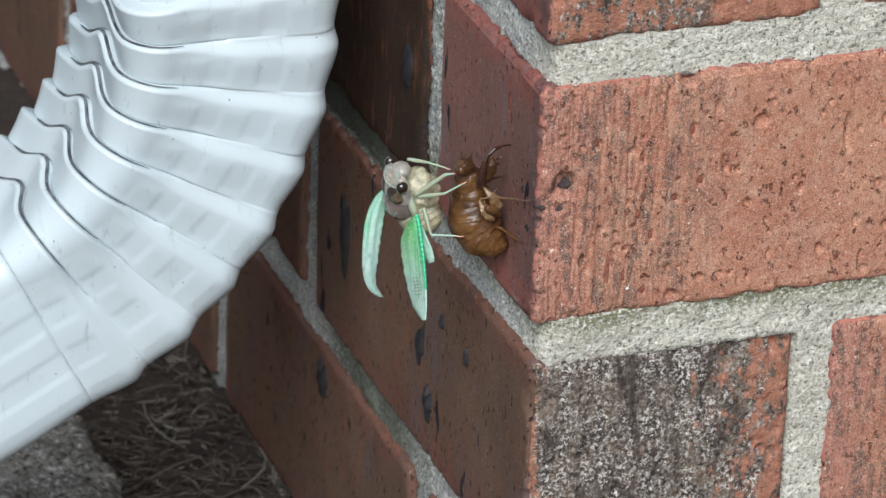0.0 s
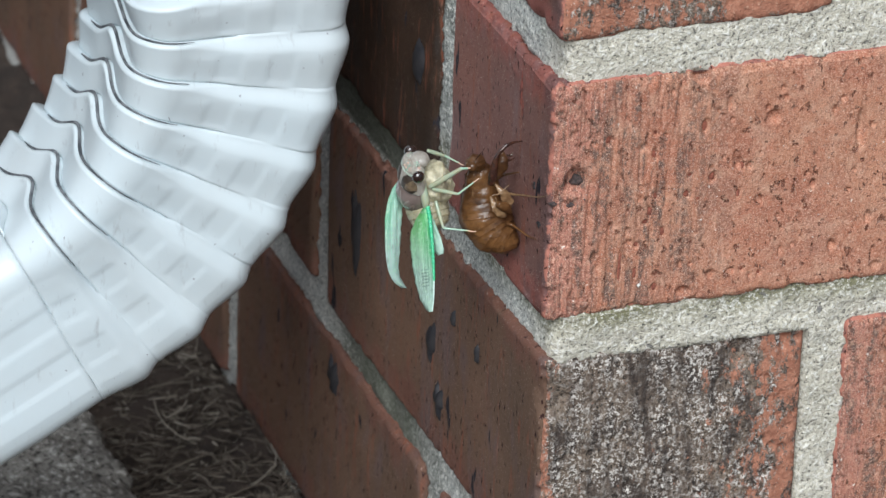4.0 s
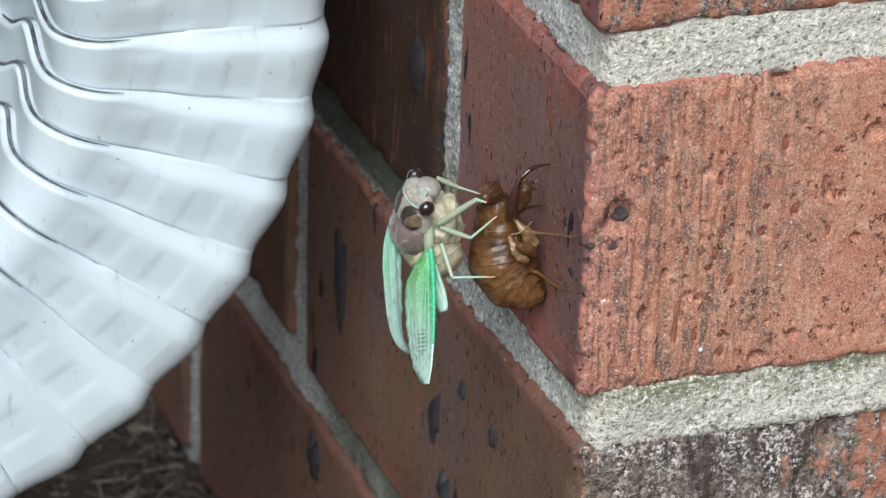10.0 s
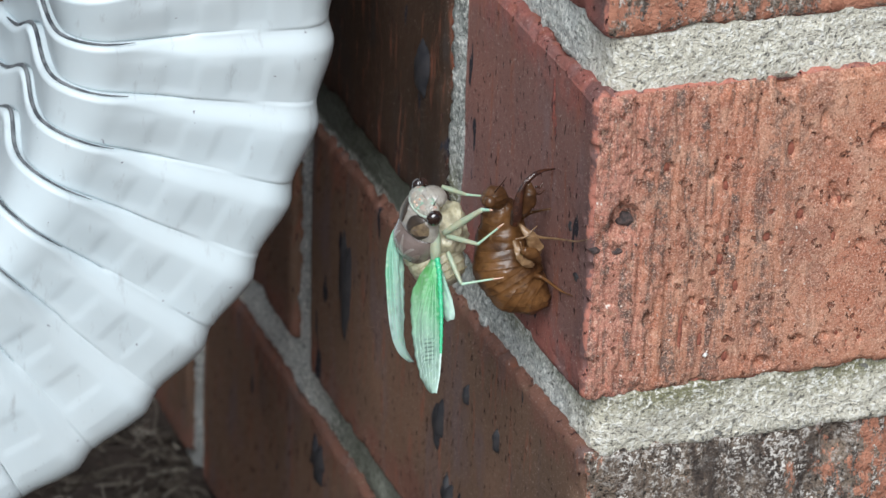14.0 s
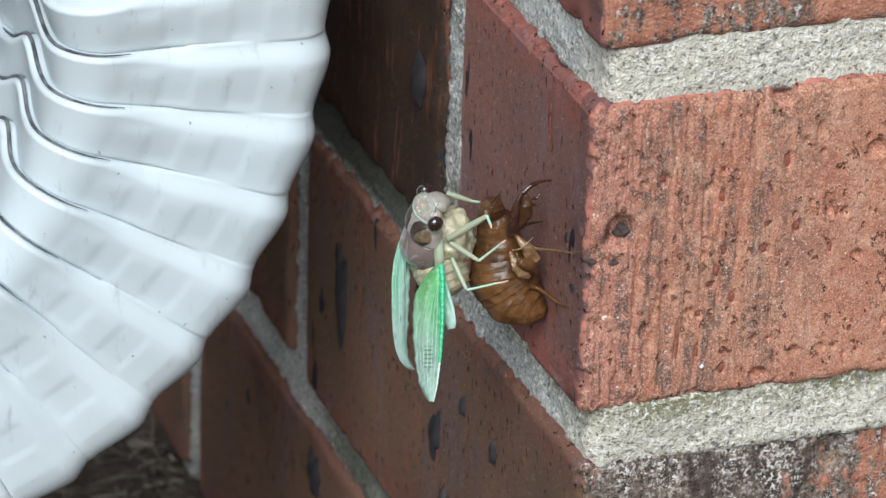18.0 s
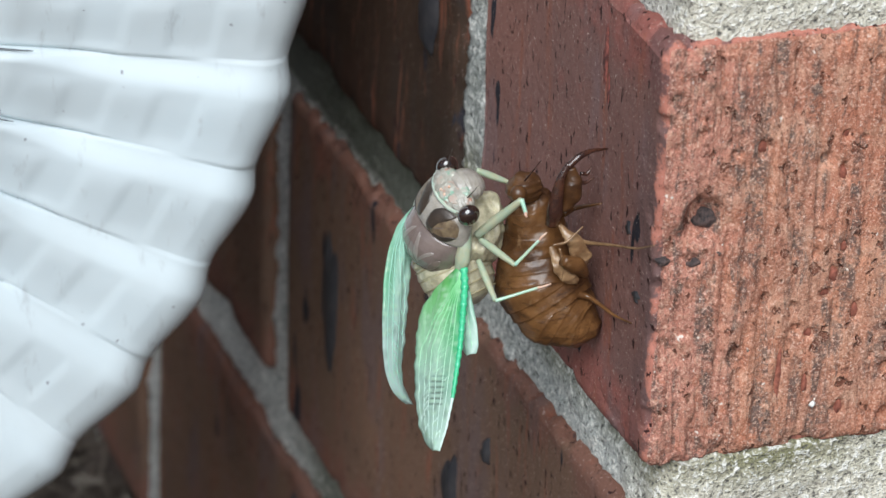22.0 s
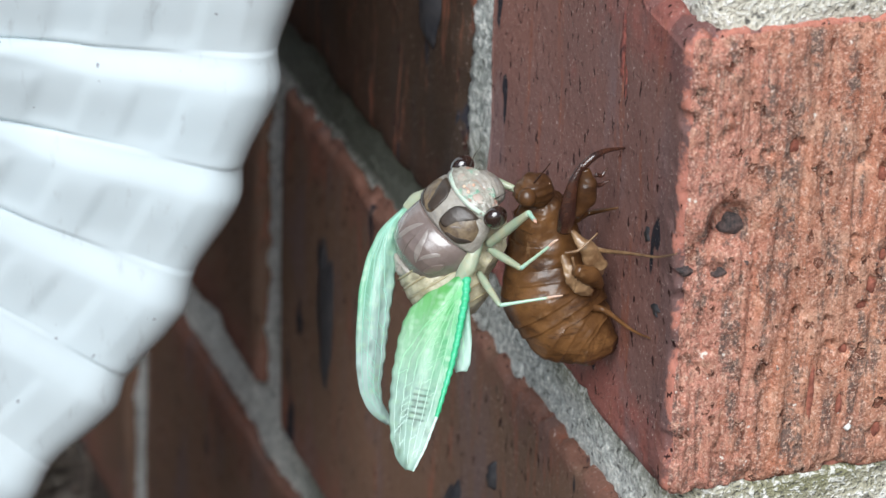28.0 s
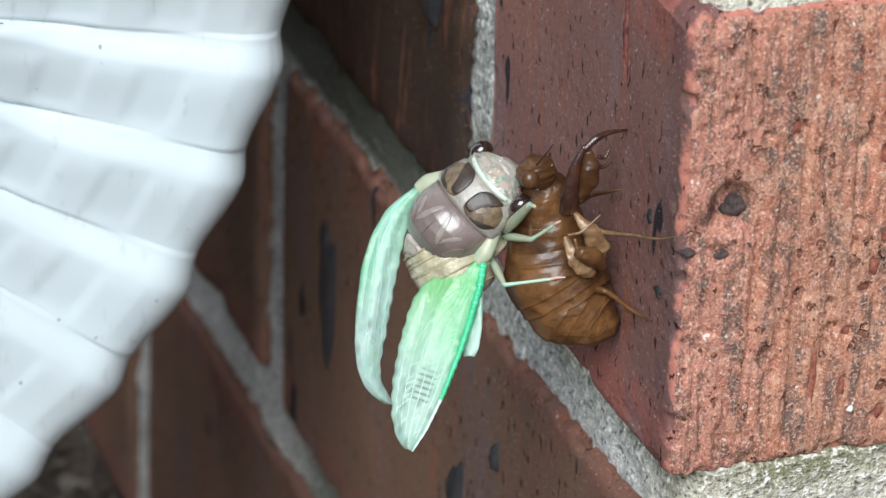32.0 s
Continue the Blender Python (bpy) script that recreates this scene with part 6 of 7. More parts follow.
    rows = [
        (0, 5.71, 4.98, -3.98, -70.5, 31.2, -31.5), (0.5, 5.71, 4.98, -3.98, -68.7, 31.2, -29.5), (1, 5.71, 4.98, -3.98, -67.9, 31.3, -27.9),
        (1.5, 5.71, 4.98, -3.98, -65.5, 31.1, -25.4), (2, 5.71, 4.98, -3.98, -62.8, 30.8, -23.2), (2.5, 5.71, 4.98, -3.98, -62.8, 30.8, -23.1),
        (3, 5.71, 4.98, -3.98, -64.6, 31.1, -24.3), (3.5, 5.71, 4.98, -3.98, -66.4, 31.5, -24.9), (5.5, 5.71, 4.98, -3.98, -62.7, 30.5, -25.3),
        (6, 5.71, 4.98, -3.98, -59.7, 30.2, -23), (6.5, 5.71, 4.98, -3.98, -58.1, 30.7, -21.2), (7, 5.71, 4.98, -3.98, -57.5, 30.8, -20.3),
        (7.5, 5.71, 4.98, -3.98, -57.4, 30.8, -19.4), (8, 5.71, 4.98, -3.98, -56.9, 30.9, -18.3), (8.5, 5.71, 4.98, -3.98, -54.9, 30.6, -16.9),
        (9, 5.71, 4.98, -3.98, -52.5, 29.9, -15.9), (9.5, 5.71, 4.98, -3.98, -52, 29.7, -14.8), (10, 5.71, 4.98, -3.98, -52, 29.9, -13.1),
        (10.5, 5.71, 4.98, -3.98, -51.2, 29.4, -12.7), (11, 5.71, 4.98, -3.98, -49.5, 28.3, -13.6), (11.5, 5.71, 4.98, -3.98, -46.7, 27.1, -13.8),
        (12, 5.71, 4.98, -3.98, -45.5, 26.5, -13.5), (12.5, 5.71, 4.98, -3.98, -47.3, 26.8, -13.3), (13, 5.71, 4.98, -3.98, -48, 26.9, -12.8),
        (13.5, 5.71, 4.98, -3.98, -46.7, 26.6, -12.2), (14, 5.71, 4.98, -3.98, -46.7, 26.9, -12), (14.5, 5.71, 4.98, -3.98, -47.6, 28, -12.1),
        (16.5, 5.71, 4.98, -3.98, -62.7, 35.9, -23.6), (17, 5.71, 4.98, -3.98, -60.6, 35.3, -23.9), (17.5, 5.71, 4.98, -3.98, -57.9, 34.7, -22.7),
        (18, 5.71, 4.98, -3.98, -54.8, 33.9, -20.2), (18.5, 5.71, 4.98, -3.98, -51.5, 32.9, -17.6), (19, 5.71, 4.98, -3.98, -48.8, 32, -15.8),
        (19.5, 5.71, 4.98, -3.98, -48.3, 31.9, -13.7), (20, 5.71, 4.98, -3.98, -49.4, 32.4, -12.3), (20.5, 5.71, 4.98, -3.98, -47.5, 31.6, -11.2),
        (21, 5.71, 4.98, -3.98, -39.8, 27.9, -8.3), (21.5, 5.71, 4.98, -3.98, -33.1, 23.7, -3.1), (22, 5.71, 4.98, -3.98, -32.1, 22.4, 1.9),
        (22.5, 5.71, 4.98, -3.98, -33.3, 22.8, 4.7), (23, 5.71, 4.98, -3.98, -34.2, 23.4, 3.8), (23.5, 5.71, 4.98, -3.98, -31.9, 22.5, 0.3),
        (24, 5.71, 4.98, -3.98, -27.5, 19.8, -0.1), (24.5, 5.71, 4.98, -3.98, -26.8, 18.5, 3.4), (25, 5.71, 4.98, -3.98, -27.6, 18.6, 5.6),
        (25.5, 5.71, 4.98, -3.98, -25.6, 17.4, 4.9), (27.5, 5.71, 4.98, -3.98, -10.5, 4, 7.6), (28, 5.71, 4.98, -3.98, -3.2, 0.7, 2.7),
        (28.5, 5.71, 4.98, -3.98, 1.7, -1.5, 0.4), (29, 5.71, 4.98, -3.98, 6.4, -3.7, -1.1), (29.5, 5.71, 4.98, -3.98, 7.5, -5.3, -0.1),
        (30, 5.71, 4.98, -3.98, 7.1, -6.3, 1.8), (30.5, 5.71, 4.98, -3.98, 10, -8.3, 1.4), (31, 5.71, 4.98, -3.98, 17.5, -11.8, -1.5),
        (31.5, 5.71, 4.98, -3.98, 23.2, -15.1, -3.1), (32, 5.71, 4.98, -3.98, 20.6, -15.2, -0.7),
    ]
    walk(fore_leg, [(t, pose(x / 1000, y / 1000, z / 1000, a, b, c)) for t, x, y, z, a, b, c in rows])
    rows = [
        (0, 4.44, 9, 4.55, -11.2, -3.8, 22.2), (0.5, 4.44, 9, 4.55, -11.2, -3.8, 22.2), (1, 4.44, 9, 4.55, -11.2, -3.8, 22.2), (1.5, 4.44, 9, 4.55, -11.2, -3.8, 22.2),
        (2, 4.44, 9, 4.55, -11.2, -3.8, 22.2), (2.5, 4.44, 9, 4.55, -11.2, -3.8, 22.2), (3, 4.44, 9, 4.55, -11.2, -3.8, 22.2), (3.5, 4.44, 9, 4.55, -11.2, -3.8, 22.2),
        (5.5, 4.44, 9, 4.55, -11.2, -3.8, 22.2), (6, 4.44, 9, 4.55, -10, -3.6, 19.9), (6.5, 4.44, 9, 4.55, -6.9, -2.9, 13.9), (7, 4.44, 9, 4.55, -6.2, -2.7, 12.5),
        (7.5, 4.44, 9, 4.55, -6.3, -2.7, 12.8), (8, 4.44, 9, 4.55, -5.6, -2.5, 11.5), (8.5, 4.44, 9, 4.55, -4.4, -2.1, 9.1), (9, 4.44, 9, 4.55, -4.3, -2, 8.8),
        (9.5, 4.44, 9, 4.55, -4.3, -2, 8.8), (10, 4.44, 9, 4.55, -3.7, -1.8, 7.6), (10.5, 4.44, 9, 4.55, -4.7, -2.2, 9.6), (11, 4.44, 9, 4.55, -7, -2.9, 14),
        (11.5, 4.44, 9, 4.55, -7.9, -3.2, 15.9), (12, 4.44, 9, 4.55, -8.6, -3.3, 17.3), (12.5, 4.44, 9, 4.55, -10.3, -3.7, 20.6), (13, 4.44, 9, 4.55, -11.2, -3.8, 22.1),
        (13.5, 4.44, 9, 4.55, -10.3, -3.7, 20.4), (14, 4.44, 9, 4.55, -8.7, -3.4, 17.5), (14.5, 4.44, 9, 4.55, -5.2, -2.4, 10.5), (16.5, 4.44, 9, 4.55, 10.6, 9.7, -25.6),
        (17, 4.44, 9, 4.55, 11.2, 10.6, -27.5), (17.5, 4.44, 9, 4.55, 11.6, 11.4, -29), (18, 4.44, 9, 4.55, 12, 11.9, -30.2), (18.5, 4.44, 9, 4.55, 12.3, 12.5, -31.4),
        (19, 4.44, 9, 4.55, 12.8, 13.3, -32.8), (19.5, 4.44, 9, 4.55, 13.1, 13.8, -33.9), (20, 4.44, 9, 4.55, 13.3, 14.3, -34.9),
        (20.5, 4.44, 9, 4.55, 13.2, 14.2, -34.6), (21, 4.44, 9, 4.55, 12.8, 13.3, -32.9), (21.5, 4.44, 9, 4.55, 12.3, 12.5, -31.4),
        (22, 4.44, 9, 4.55, 12.7, 13.1, -32.5), (22.5, 4.44, 9, 4.55, 13, 13.7, -33.7), (23, 4.44, 9, 4.55, 12.8, 13.4, -33), (23.5, 4.44, 9, 4.55, 12.4, 12.5, -31.4),
        (24, 4.44, 9, 4.55, 12.2, 12.3, -30.9), (24.5, 4.44, 9, 4.55, 12.8, 13.3, -32.8), (25, 4.44, 9, 4.55, 13.4, 14.6, -35.3), (25.5, 4.44, 9, 4.55, 14, 15.8, -37.6),
        (27.5, 4.44, 9, 4.55, 3.9, 2.6, -8.5), (28, 4.44, 9, 4.55, 0.2, 0.1, -0.4), (28.5, 4.44, 9, 4.55, -6.3, -2.7, 12.8), (29, 4.44, 9, 4.55, -11.2, -3.8, 22.2),
        (29.5, 4.44, 9, 4.55, -11.2, -3.8, 22.2), (30, 4.44, 9, 4.55, -11.2, -3.8, 22.2), (30.5, 4.44, 9, 4.55, -11.2, -3.8, 22.2),
        (31, 4.44, 9, 4.55, -11.2, -3.8, 22.2), (31.5, 4.44, 9, 4.55, -11.2, -3.8, 22.2), (32, 4.44, 9, 4.55, -11.2, -3.8, 22.2),
    ]
    for ob in (fore_shin, fore_foot):
        walk(ob, [(t, pose(x / 1000, y / 1000, z / 1000, a, b, c)) for t, x, y, z, a, b, c in rows])
    rows = [
        (0, 6.12, 4.36, -4.52, -55.8, 49.3, -19.7), (0.5, 6.12, 4.36, -4.52, -54.6, 47.2, -19.1), (1, 6.12, 4.36, -4.52, -54.9, 44.9, -20.2),
        (1.5, 6.12, 4.36, -4.52, -53.6, 41.8, -20.1), (2, 6.12, 4.36, -4.52, -51.8, 39.5, -19.3), (2.5, 6.12, 4.36, -4.52, -52.3, 38.7, -20.4),
        (3, 6.12, 4.36, -4.52, -54.6, 39, -22.5), (3.5, 6.12, 4.36, -4.52, -56.3, 40.5, -22.9), (5.5, 6.12, 4.36, -4.52, -53.6, 37.2, -24),
        (6, 6.12, 4.36, -4.52, -50.9, 34.7, -23.3), (6.5, 6.12, 4.36, -4.52, -49.5, 33.6, -23), (7, 6.12, 4.36, -4.52, -49.2, 33.8, -22.1),
        (7.5, 6.12, 4.36, -4.52, -49.4, 34.5, -20.9), (8, 6.12, 4.36, -4.52, -49, 34.5, -20.1), (8.5, 6.12, 4.36, -4.52, -47.1, 33.4, -19.3),
        (9, 6.12, 4.36, -4.52, -44.8, 32.3, -18.2), (9.5, 6.12, 4.36, -4.52, -44.3, 32.5, -16.8), (10, 6.12, 4.36, -4.52, -44.4, 33, -15.4),
        (10.5, 6.12, 4.36, -4.52, -43.6, 33.1, -14.2), (11, 6.12, 4.36, -4.52, -41.6, 32.5, -13.1), (11.5, 6.12, 4.36, -4.52, -38.7, 31, -12.3),
        (12, 6.12, 4.36, -4.52, -37.6, 30.6, -11.4), (12.5, 6.12, 4.36, -4.52, -39.1, 32.6, -9.8), (13, 6.12, 4.36, -4.52, -39.9, 33.7, -8.7),
        (13.5, 6.12, 4.36, -4.52, -38.7, 32.8, -8.4), (14, 6.12, 4.36, -4.52, -38.8, 32.8, -8.8), (14.5, 6.12, 4.36, -4.52, -40.2, 33.3, -10.4),
        (16.5, 6.12, 4.36, -4.52, -58.2, 30.5, -35.6), (17, 6.12, 4.36, -4.52, -56.5, 29.8, -35.6), (17.5, 6.12, 4.36, -4.52, -54.2, 29.2, -34.5),
        (18, 6.12, 4.36, -4.52, -51.4, 28.4, -32.7), (18.5, 6.12, 4.36, -4.52, -48.3, 27.5, -30.9), (19, 6.12, 4.36, -4.52, -45.8, 26.8, -29.4),
        (19.5, 6.12, 4.36, -4.52, -45.3, 27, -27.6), (20, 6.12, 4.36, -4.52, -46.6, 28, -26.1), (20.5, 6.12, 4.36, -4.52, -44.7, 27.2, -25.4),
        (21, 6.12, 4.36, -4.52, -36.9, 23.6, -23.2), (21.5, 6.12, 4.36, -4.52, -29.8, 20.5, -18.7), (22, 6.12, 4.36, -4.52, -28.8, 20.1, -14.4),
        (22.5, 6.12, 4.36, -4.52, -30, 21.2, -11.8), (23, 6.12, 4.36, -4.52, -30.8, 21.9, -12), (23.5, 6.12, 4.36, -4.52, -28.5, 20.2, -15),
        (24, 6.12, 4.36, -4.52, -24, 17.5, -15.6), (24.5, 6.12, 4.36, -4.52, -23.4, 17.4, -11.9), (25, 6.12, 4.36, -4.52, -24.6, 18.2, -9.4),
        (25.5, 6.12, 4.36, -4.52, -23.2, 17.2, -9.8), (27.5, 6.12, 4.36, -4.52, -8.3, 6.6, 6.1), (28, 6.12, 4.36, -4.52, -2.5, 1.6, 3.1),
        (28.5, 6.12, 4.36, -4.52, 0.4, -2, 5), (29, 6.12, 4.36, -4.52, 3.2, -5.8, 6.6), (29.5, 6.12, 4.36, -4.52, 4.3, -7.4, 7.4), (30, 6.12, 4.36, -4.52, 3.8, -7.9, 10),
        (30.5, 6.12, 4.36, -4.52, 4.9, -11.1, 12.4), (31, 6.12, 4.36, -4.52, 6.4, -18.5, 16.4), (31.5, 6.12, 4.36, -4.52, 8.9, -24.4, 16.7),
        (32, 6.12, 4.36, -4.52, 7.9, -22.4, 18),
    ]
    walk(mid_leg, [(t, pose(x / 1000, y / 1000, z / 1000, a, b, c)) for t, x, y, z, a, b, c in rows])
    rows = [
        (0, 6.98, 2.4, 2.19, 10.8, 2.6, -34.8), (0.5, 6.98, 2.4, 2.19, 9.5, 1.9, -30.2), (1, 6.98, 2.4, 2.19, 7.5, 1, -23.7), (1.5, 6.98, 2.4, 2.19, 5.3, 0.4, -16.6),
        (2, 6.98, 2.4, 2.19, 3.8, 0.1, -11.8), (2.5, 6.98, 2.4, 2.19, 3, 0, -9.3), (3, 6.98, 2.4, 2.19, 2.7, 0, -8.5), (3.5, 6.98, 2.4, 2.19, 3.4, 0.1, -10.5),
        (5.5, 6.98, 2.4, 2.19, 2.1, -0, -6.5), (6, 6.98, 2.4, 2.19, 0.7, -0, -2.2), (6.5, 6.98, 2.4, 2.19, 0.2, -0, -0.5), (7, 6.98, 2.4, 2.19, 0.2, -0, -0.6),
        (7.5, 6.98, 2.4, 2.19, 0.4, -0, -1.3), (8, 6.98, 2.4, 2.19, 0.4, -0, -1.2), (8.5, 6.98, 2.4, 2.19, 0, -0, -0.1), (9, 6.98, 2.4, 2.19, -0.1, 0, 0.2),
        (9.5, 6.98, 2.4, 2.19, 0.1, -0, -0.3), (10, 6.98, 2.4, 2.19, 0.1, -0, -0.3), (10.5, 6.98, 2.4, 2.19, 0.4, -0, -1.3), (11, 6.98, 2.4, 2.19, 1, -0, -3),
        (11.5, 6.98, 2.4, 2.19, 1.2, -0, -3.6), (12, 6.98, 2.4, 2.19, 1.4, -0, -4.4), (12.5, 6.98, 2.4, 2.19, 2, -0, -6.3), (13, 6.98, 2.4, 2.19, 2.3, -0, -7.1),
        (13.5, 6.98, 2.4, 2.19, 2.2, -0, -6.8), (14, 6.98, 2.4, 2.19, 2.2, -0, -6.9), (14.5, 6.98, 2.4, 2.19, 2.2, -0, -6.7), (16.5, 6.98, 2.4, 2.19, -2.9, 0.4, 9.1),
        (17, 6.98, 2.4, 2.19, -2.9, 0.4, 9), (17.5, 6.98, 2.4, 2.19, -3, 0.5, 9.3), (18, 6.98, 2.4, 2.19, -3.2, 0.5, 10), (18.5, 6.98, 2.4, 2.19, -3.4, 0.6, 10.7),
        (19, 6.98, 2.4, 2.19, -3.5, 0.6, 10.9), (19.5, 6.98, 2.4, 2.19, -3.5, 0.6, 11.1), (20, 6.98, 2.4, 2.19, -3.5, 0.6, 11.1),
        (20.5, 6.98, 2.4, 2.19, -3.7, 0.6, 11.6), (21, 6.98, 2.4, 2.19, -4.1, 0.8, 13), (21.5, 6.98, 2.4, 2.19, -4.6, 0.9, 14.5), (22, 6.98, 2.4, 2.19, -5.2, 1.1, 16.4),
        (22.5, 6.98, 2.4, 2.19, -5.3, 1.2, 17), (23, 6.98, 2.4, 2.19, -5, 1, 15.7), (23.5, 6.98, 2.4, 2.19, -4.6, 0.9, 14.7), (24, 6.98, 2.4, 2.19, -4.8, 1, 15.1),
        (24.5, 6.98, 2.4, 2.19, -5, 1.1, 15.9), (25, 6.98, 2.4, 2.19, -5.1, 1.1, 16.3), (25.5, 6.98, 2.4, 2.19, -5.3, 1.2, 16.9), (27.5, 6.98, 2.4, 2.19, -0.6, 0, 1.7),
        (28, 6.98, 2.4, 2.19, 0.1, -0, -0.2), (28.5, 6.98, 2.4, 2.19, 1.5, -0, -4.7), (29, 6.98, 2.4, 2.19, 2.6, -0, -8.1), (29.5, 6.98, 2.4, 2.19, 2.3, -0, -7.1),
        (30, 6.98, 2.4, 2.19, 2.3, -0, -7.2), (30.5, 6.98, 2.4, 2.19, 4.3, 0.2, -13.4), (31, 6.98, 2.4, 2.19, 9.4, 1.8, -29.9), (31.5, 6.98, 2.4, 2.19, 10.8, 2.6, -34.8),
        (32, 6.98, 2.4, 2.19, 9.3, 1.7, -29.5),
    ]
    for ob in (mid_shin, mid_foot):
        walk(ob, [(t, pose(x / 1000, y / 1000, z / 1000, a, b, c)) for t, x, y, z, a, b, c in rows])
    rows = [
        (0, 7.07, 0.65, -4.96, -25.4, 8.4, -58), (0.5, 7.07, 0.65, -4.96, -25.6, 8.8, -57.1), (1, 7.07, 0.65, -4.96, -26.6, 9.4, -57),
        (1.5, 7.07, 0.65, -4.96, -27.7, 10, -56.6), (2, 7.07, 0.65, -4.96, -28.6, 10.9, -55.9), (2.5, 7.07, 0.65, -4.96, -30.1, 12.2, -56.2),
        (3, 7.07, 0.65, -4.96, -31.6, 13.3, -57.2), (3.5, 7.07, 0.65, -4.96, -32.6, 14.8, -57), (5.5, 7.07, 0.65, -4.96, -33.6, 17.5, -55.1),
        (6, 7.07, 0.65, -4.96, -31.9, 15.9, -53.7), (6.5, 7.07, 0.65, -4.96, -31.5, 16, -52.7), (7, 7.07, 0.65, -4.96, -32.6, 17.3, -51.9),
        (7.5, 7.07, 0.65, -4.96, -34.2, 19, -51.2), (8, 7.07, 0.65, -4.96, -34.6, 19.7, -50.2), (8.5, 7.07, 0.65, -4.96, -32.9, 18.8, -48.6),
        (9, 7.07, 0.65, -4.96, -31.2, 17.8, -47.1), (9.5, 7.07, 0.65, -4.96, -31.4, 18.6, -45.6), (10, 7.07, 0.65, -4.96, -31.8, 19.7, -43.9),
        (10.5, 7.07, 0.65, -4.96, -30.9, 19.5, -42.4), (11, 7.07, 0.65, -4.96, -29, 18.3, -40.8), (11.5, 7.07, 0.65, -4.96, -26.3, 16.5, -39.2),
        (12, 7.07, 0.65, -4.96, -25.2, 16.2, -37.6), (12.5, 7.07, 0.65, -4.96, -26.8, 18.6, -36.2), (13, 7.07, 0.65, -4.96, -27.6, 19.8, -35.1),
        (13.5, 7.07, 0.65, -4.96, -26.5, 19.3, -33.9), (14, 7.07, 0.65, -4.96, -26.4, 20, -33), (14.5, 7.07, 0.65, -4.96, -28, 23, -32.3),
        (16.5, 7.07, 0.65, -4.96, -38.1, 21.8, -46.4), (17, 7.07, 0.65, -4.96, -37.8, 23.3, -44.4), (17.5, 7.07, 0.65, -4.96, -36.2, 24.1, -41.3),
        (18, 7.07, 0.65, -4.96, -33.3, 23.5, -37.4), (18.5, 7.07, 0.65, -4.96, -30, 22.6, -33.5), (19, 7.07, 0.65, -4.96, -27.5, 22.7, -29.6),
        (19.5, 7.07, 0.65, -4.96, -27.3, 24.2, -27.5), (20, 7.07, 0.65, -4.96, -28.4, 26.8, -26.2), (20.5, 7.07, 0.65, -4.96, -26.9, 25.3, -25.4),
        (21, 7.07, 0.65, -4.96, -20.9, 18.9, -23), (21.5, 7.07, 0.65, -4.96, -15.5, 14.1, -19), (22, 7.07, 0.65, -4.96, -14.6, 14.7, -15.2),
        (22.5, 7.07, 0.65, -4.96, -15.5, 17.3, -12.8), (23, 7.07, 0.65, -4.96, -16.1, 18.4, -12.8), (23.5, 7.07, 0.65, -4.96, -14.6, 15, -15.4),
        (24, 7.07, 0.65, -4.96, -12, 11.5, -15.7), (24.5, 7.07, 0.65, -4.96, -12.2, 14.1, -11.3), (25, 7.07, 0.65, -4.96, -13.6, 18.5, -7.8),
        (25.5, 7.07, 0.65, -4.96, -13.7, 20, -6.6), (27.5, 7.07, 0.65, -4.96, -4, 10.6, 7.5), (28, 7.07, 0.65, -4.96, -1, 2.7, 3.2),
        (28.5, 7.07, 0.65, -4.96, 1.4, -2.1, 3), (29, 7.07, 0.65, -4.96, 3.9, -6.7, 2.8), (29.5, 7.07, 0.65, -4.96, 4.8, -8.2, 3.5),
        (30, 7.07, 0.65, -4.96, 4.6, -7.7, 6.5), (30.5, 7.07, 0.65, -4.96, 5.8, -10.5, 7), (31, 7.07, 0.65, -4.96, 9.3, -17.9, 4.2),
        (31.5, 7.07, 0.65, -4.96, 11.8, -22.9, 3.1), (32, 7.07, 0.65, -4.96, 10.4, -20.3, 6.3),
    ]
    walk(hind_leg, [(t, pose(x / 1000, y / 1000, z / 1000, a, b, c)) for t, x, y, z, a, b, c in rows])
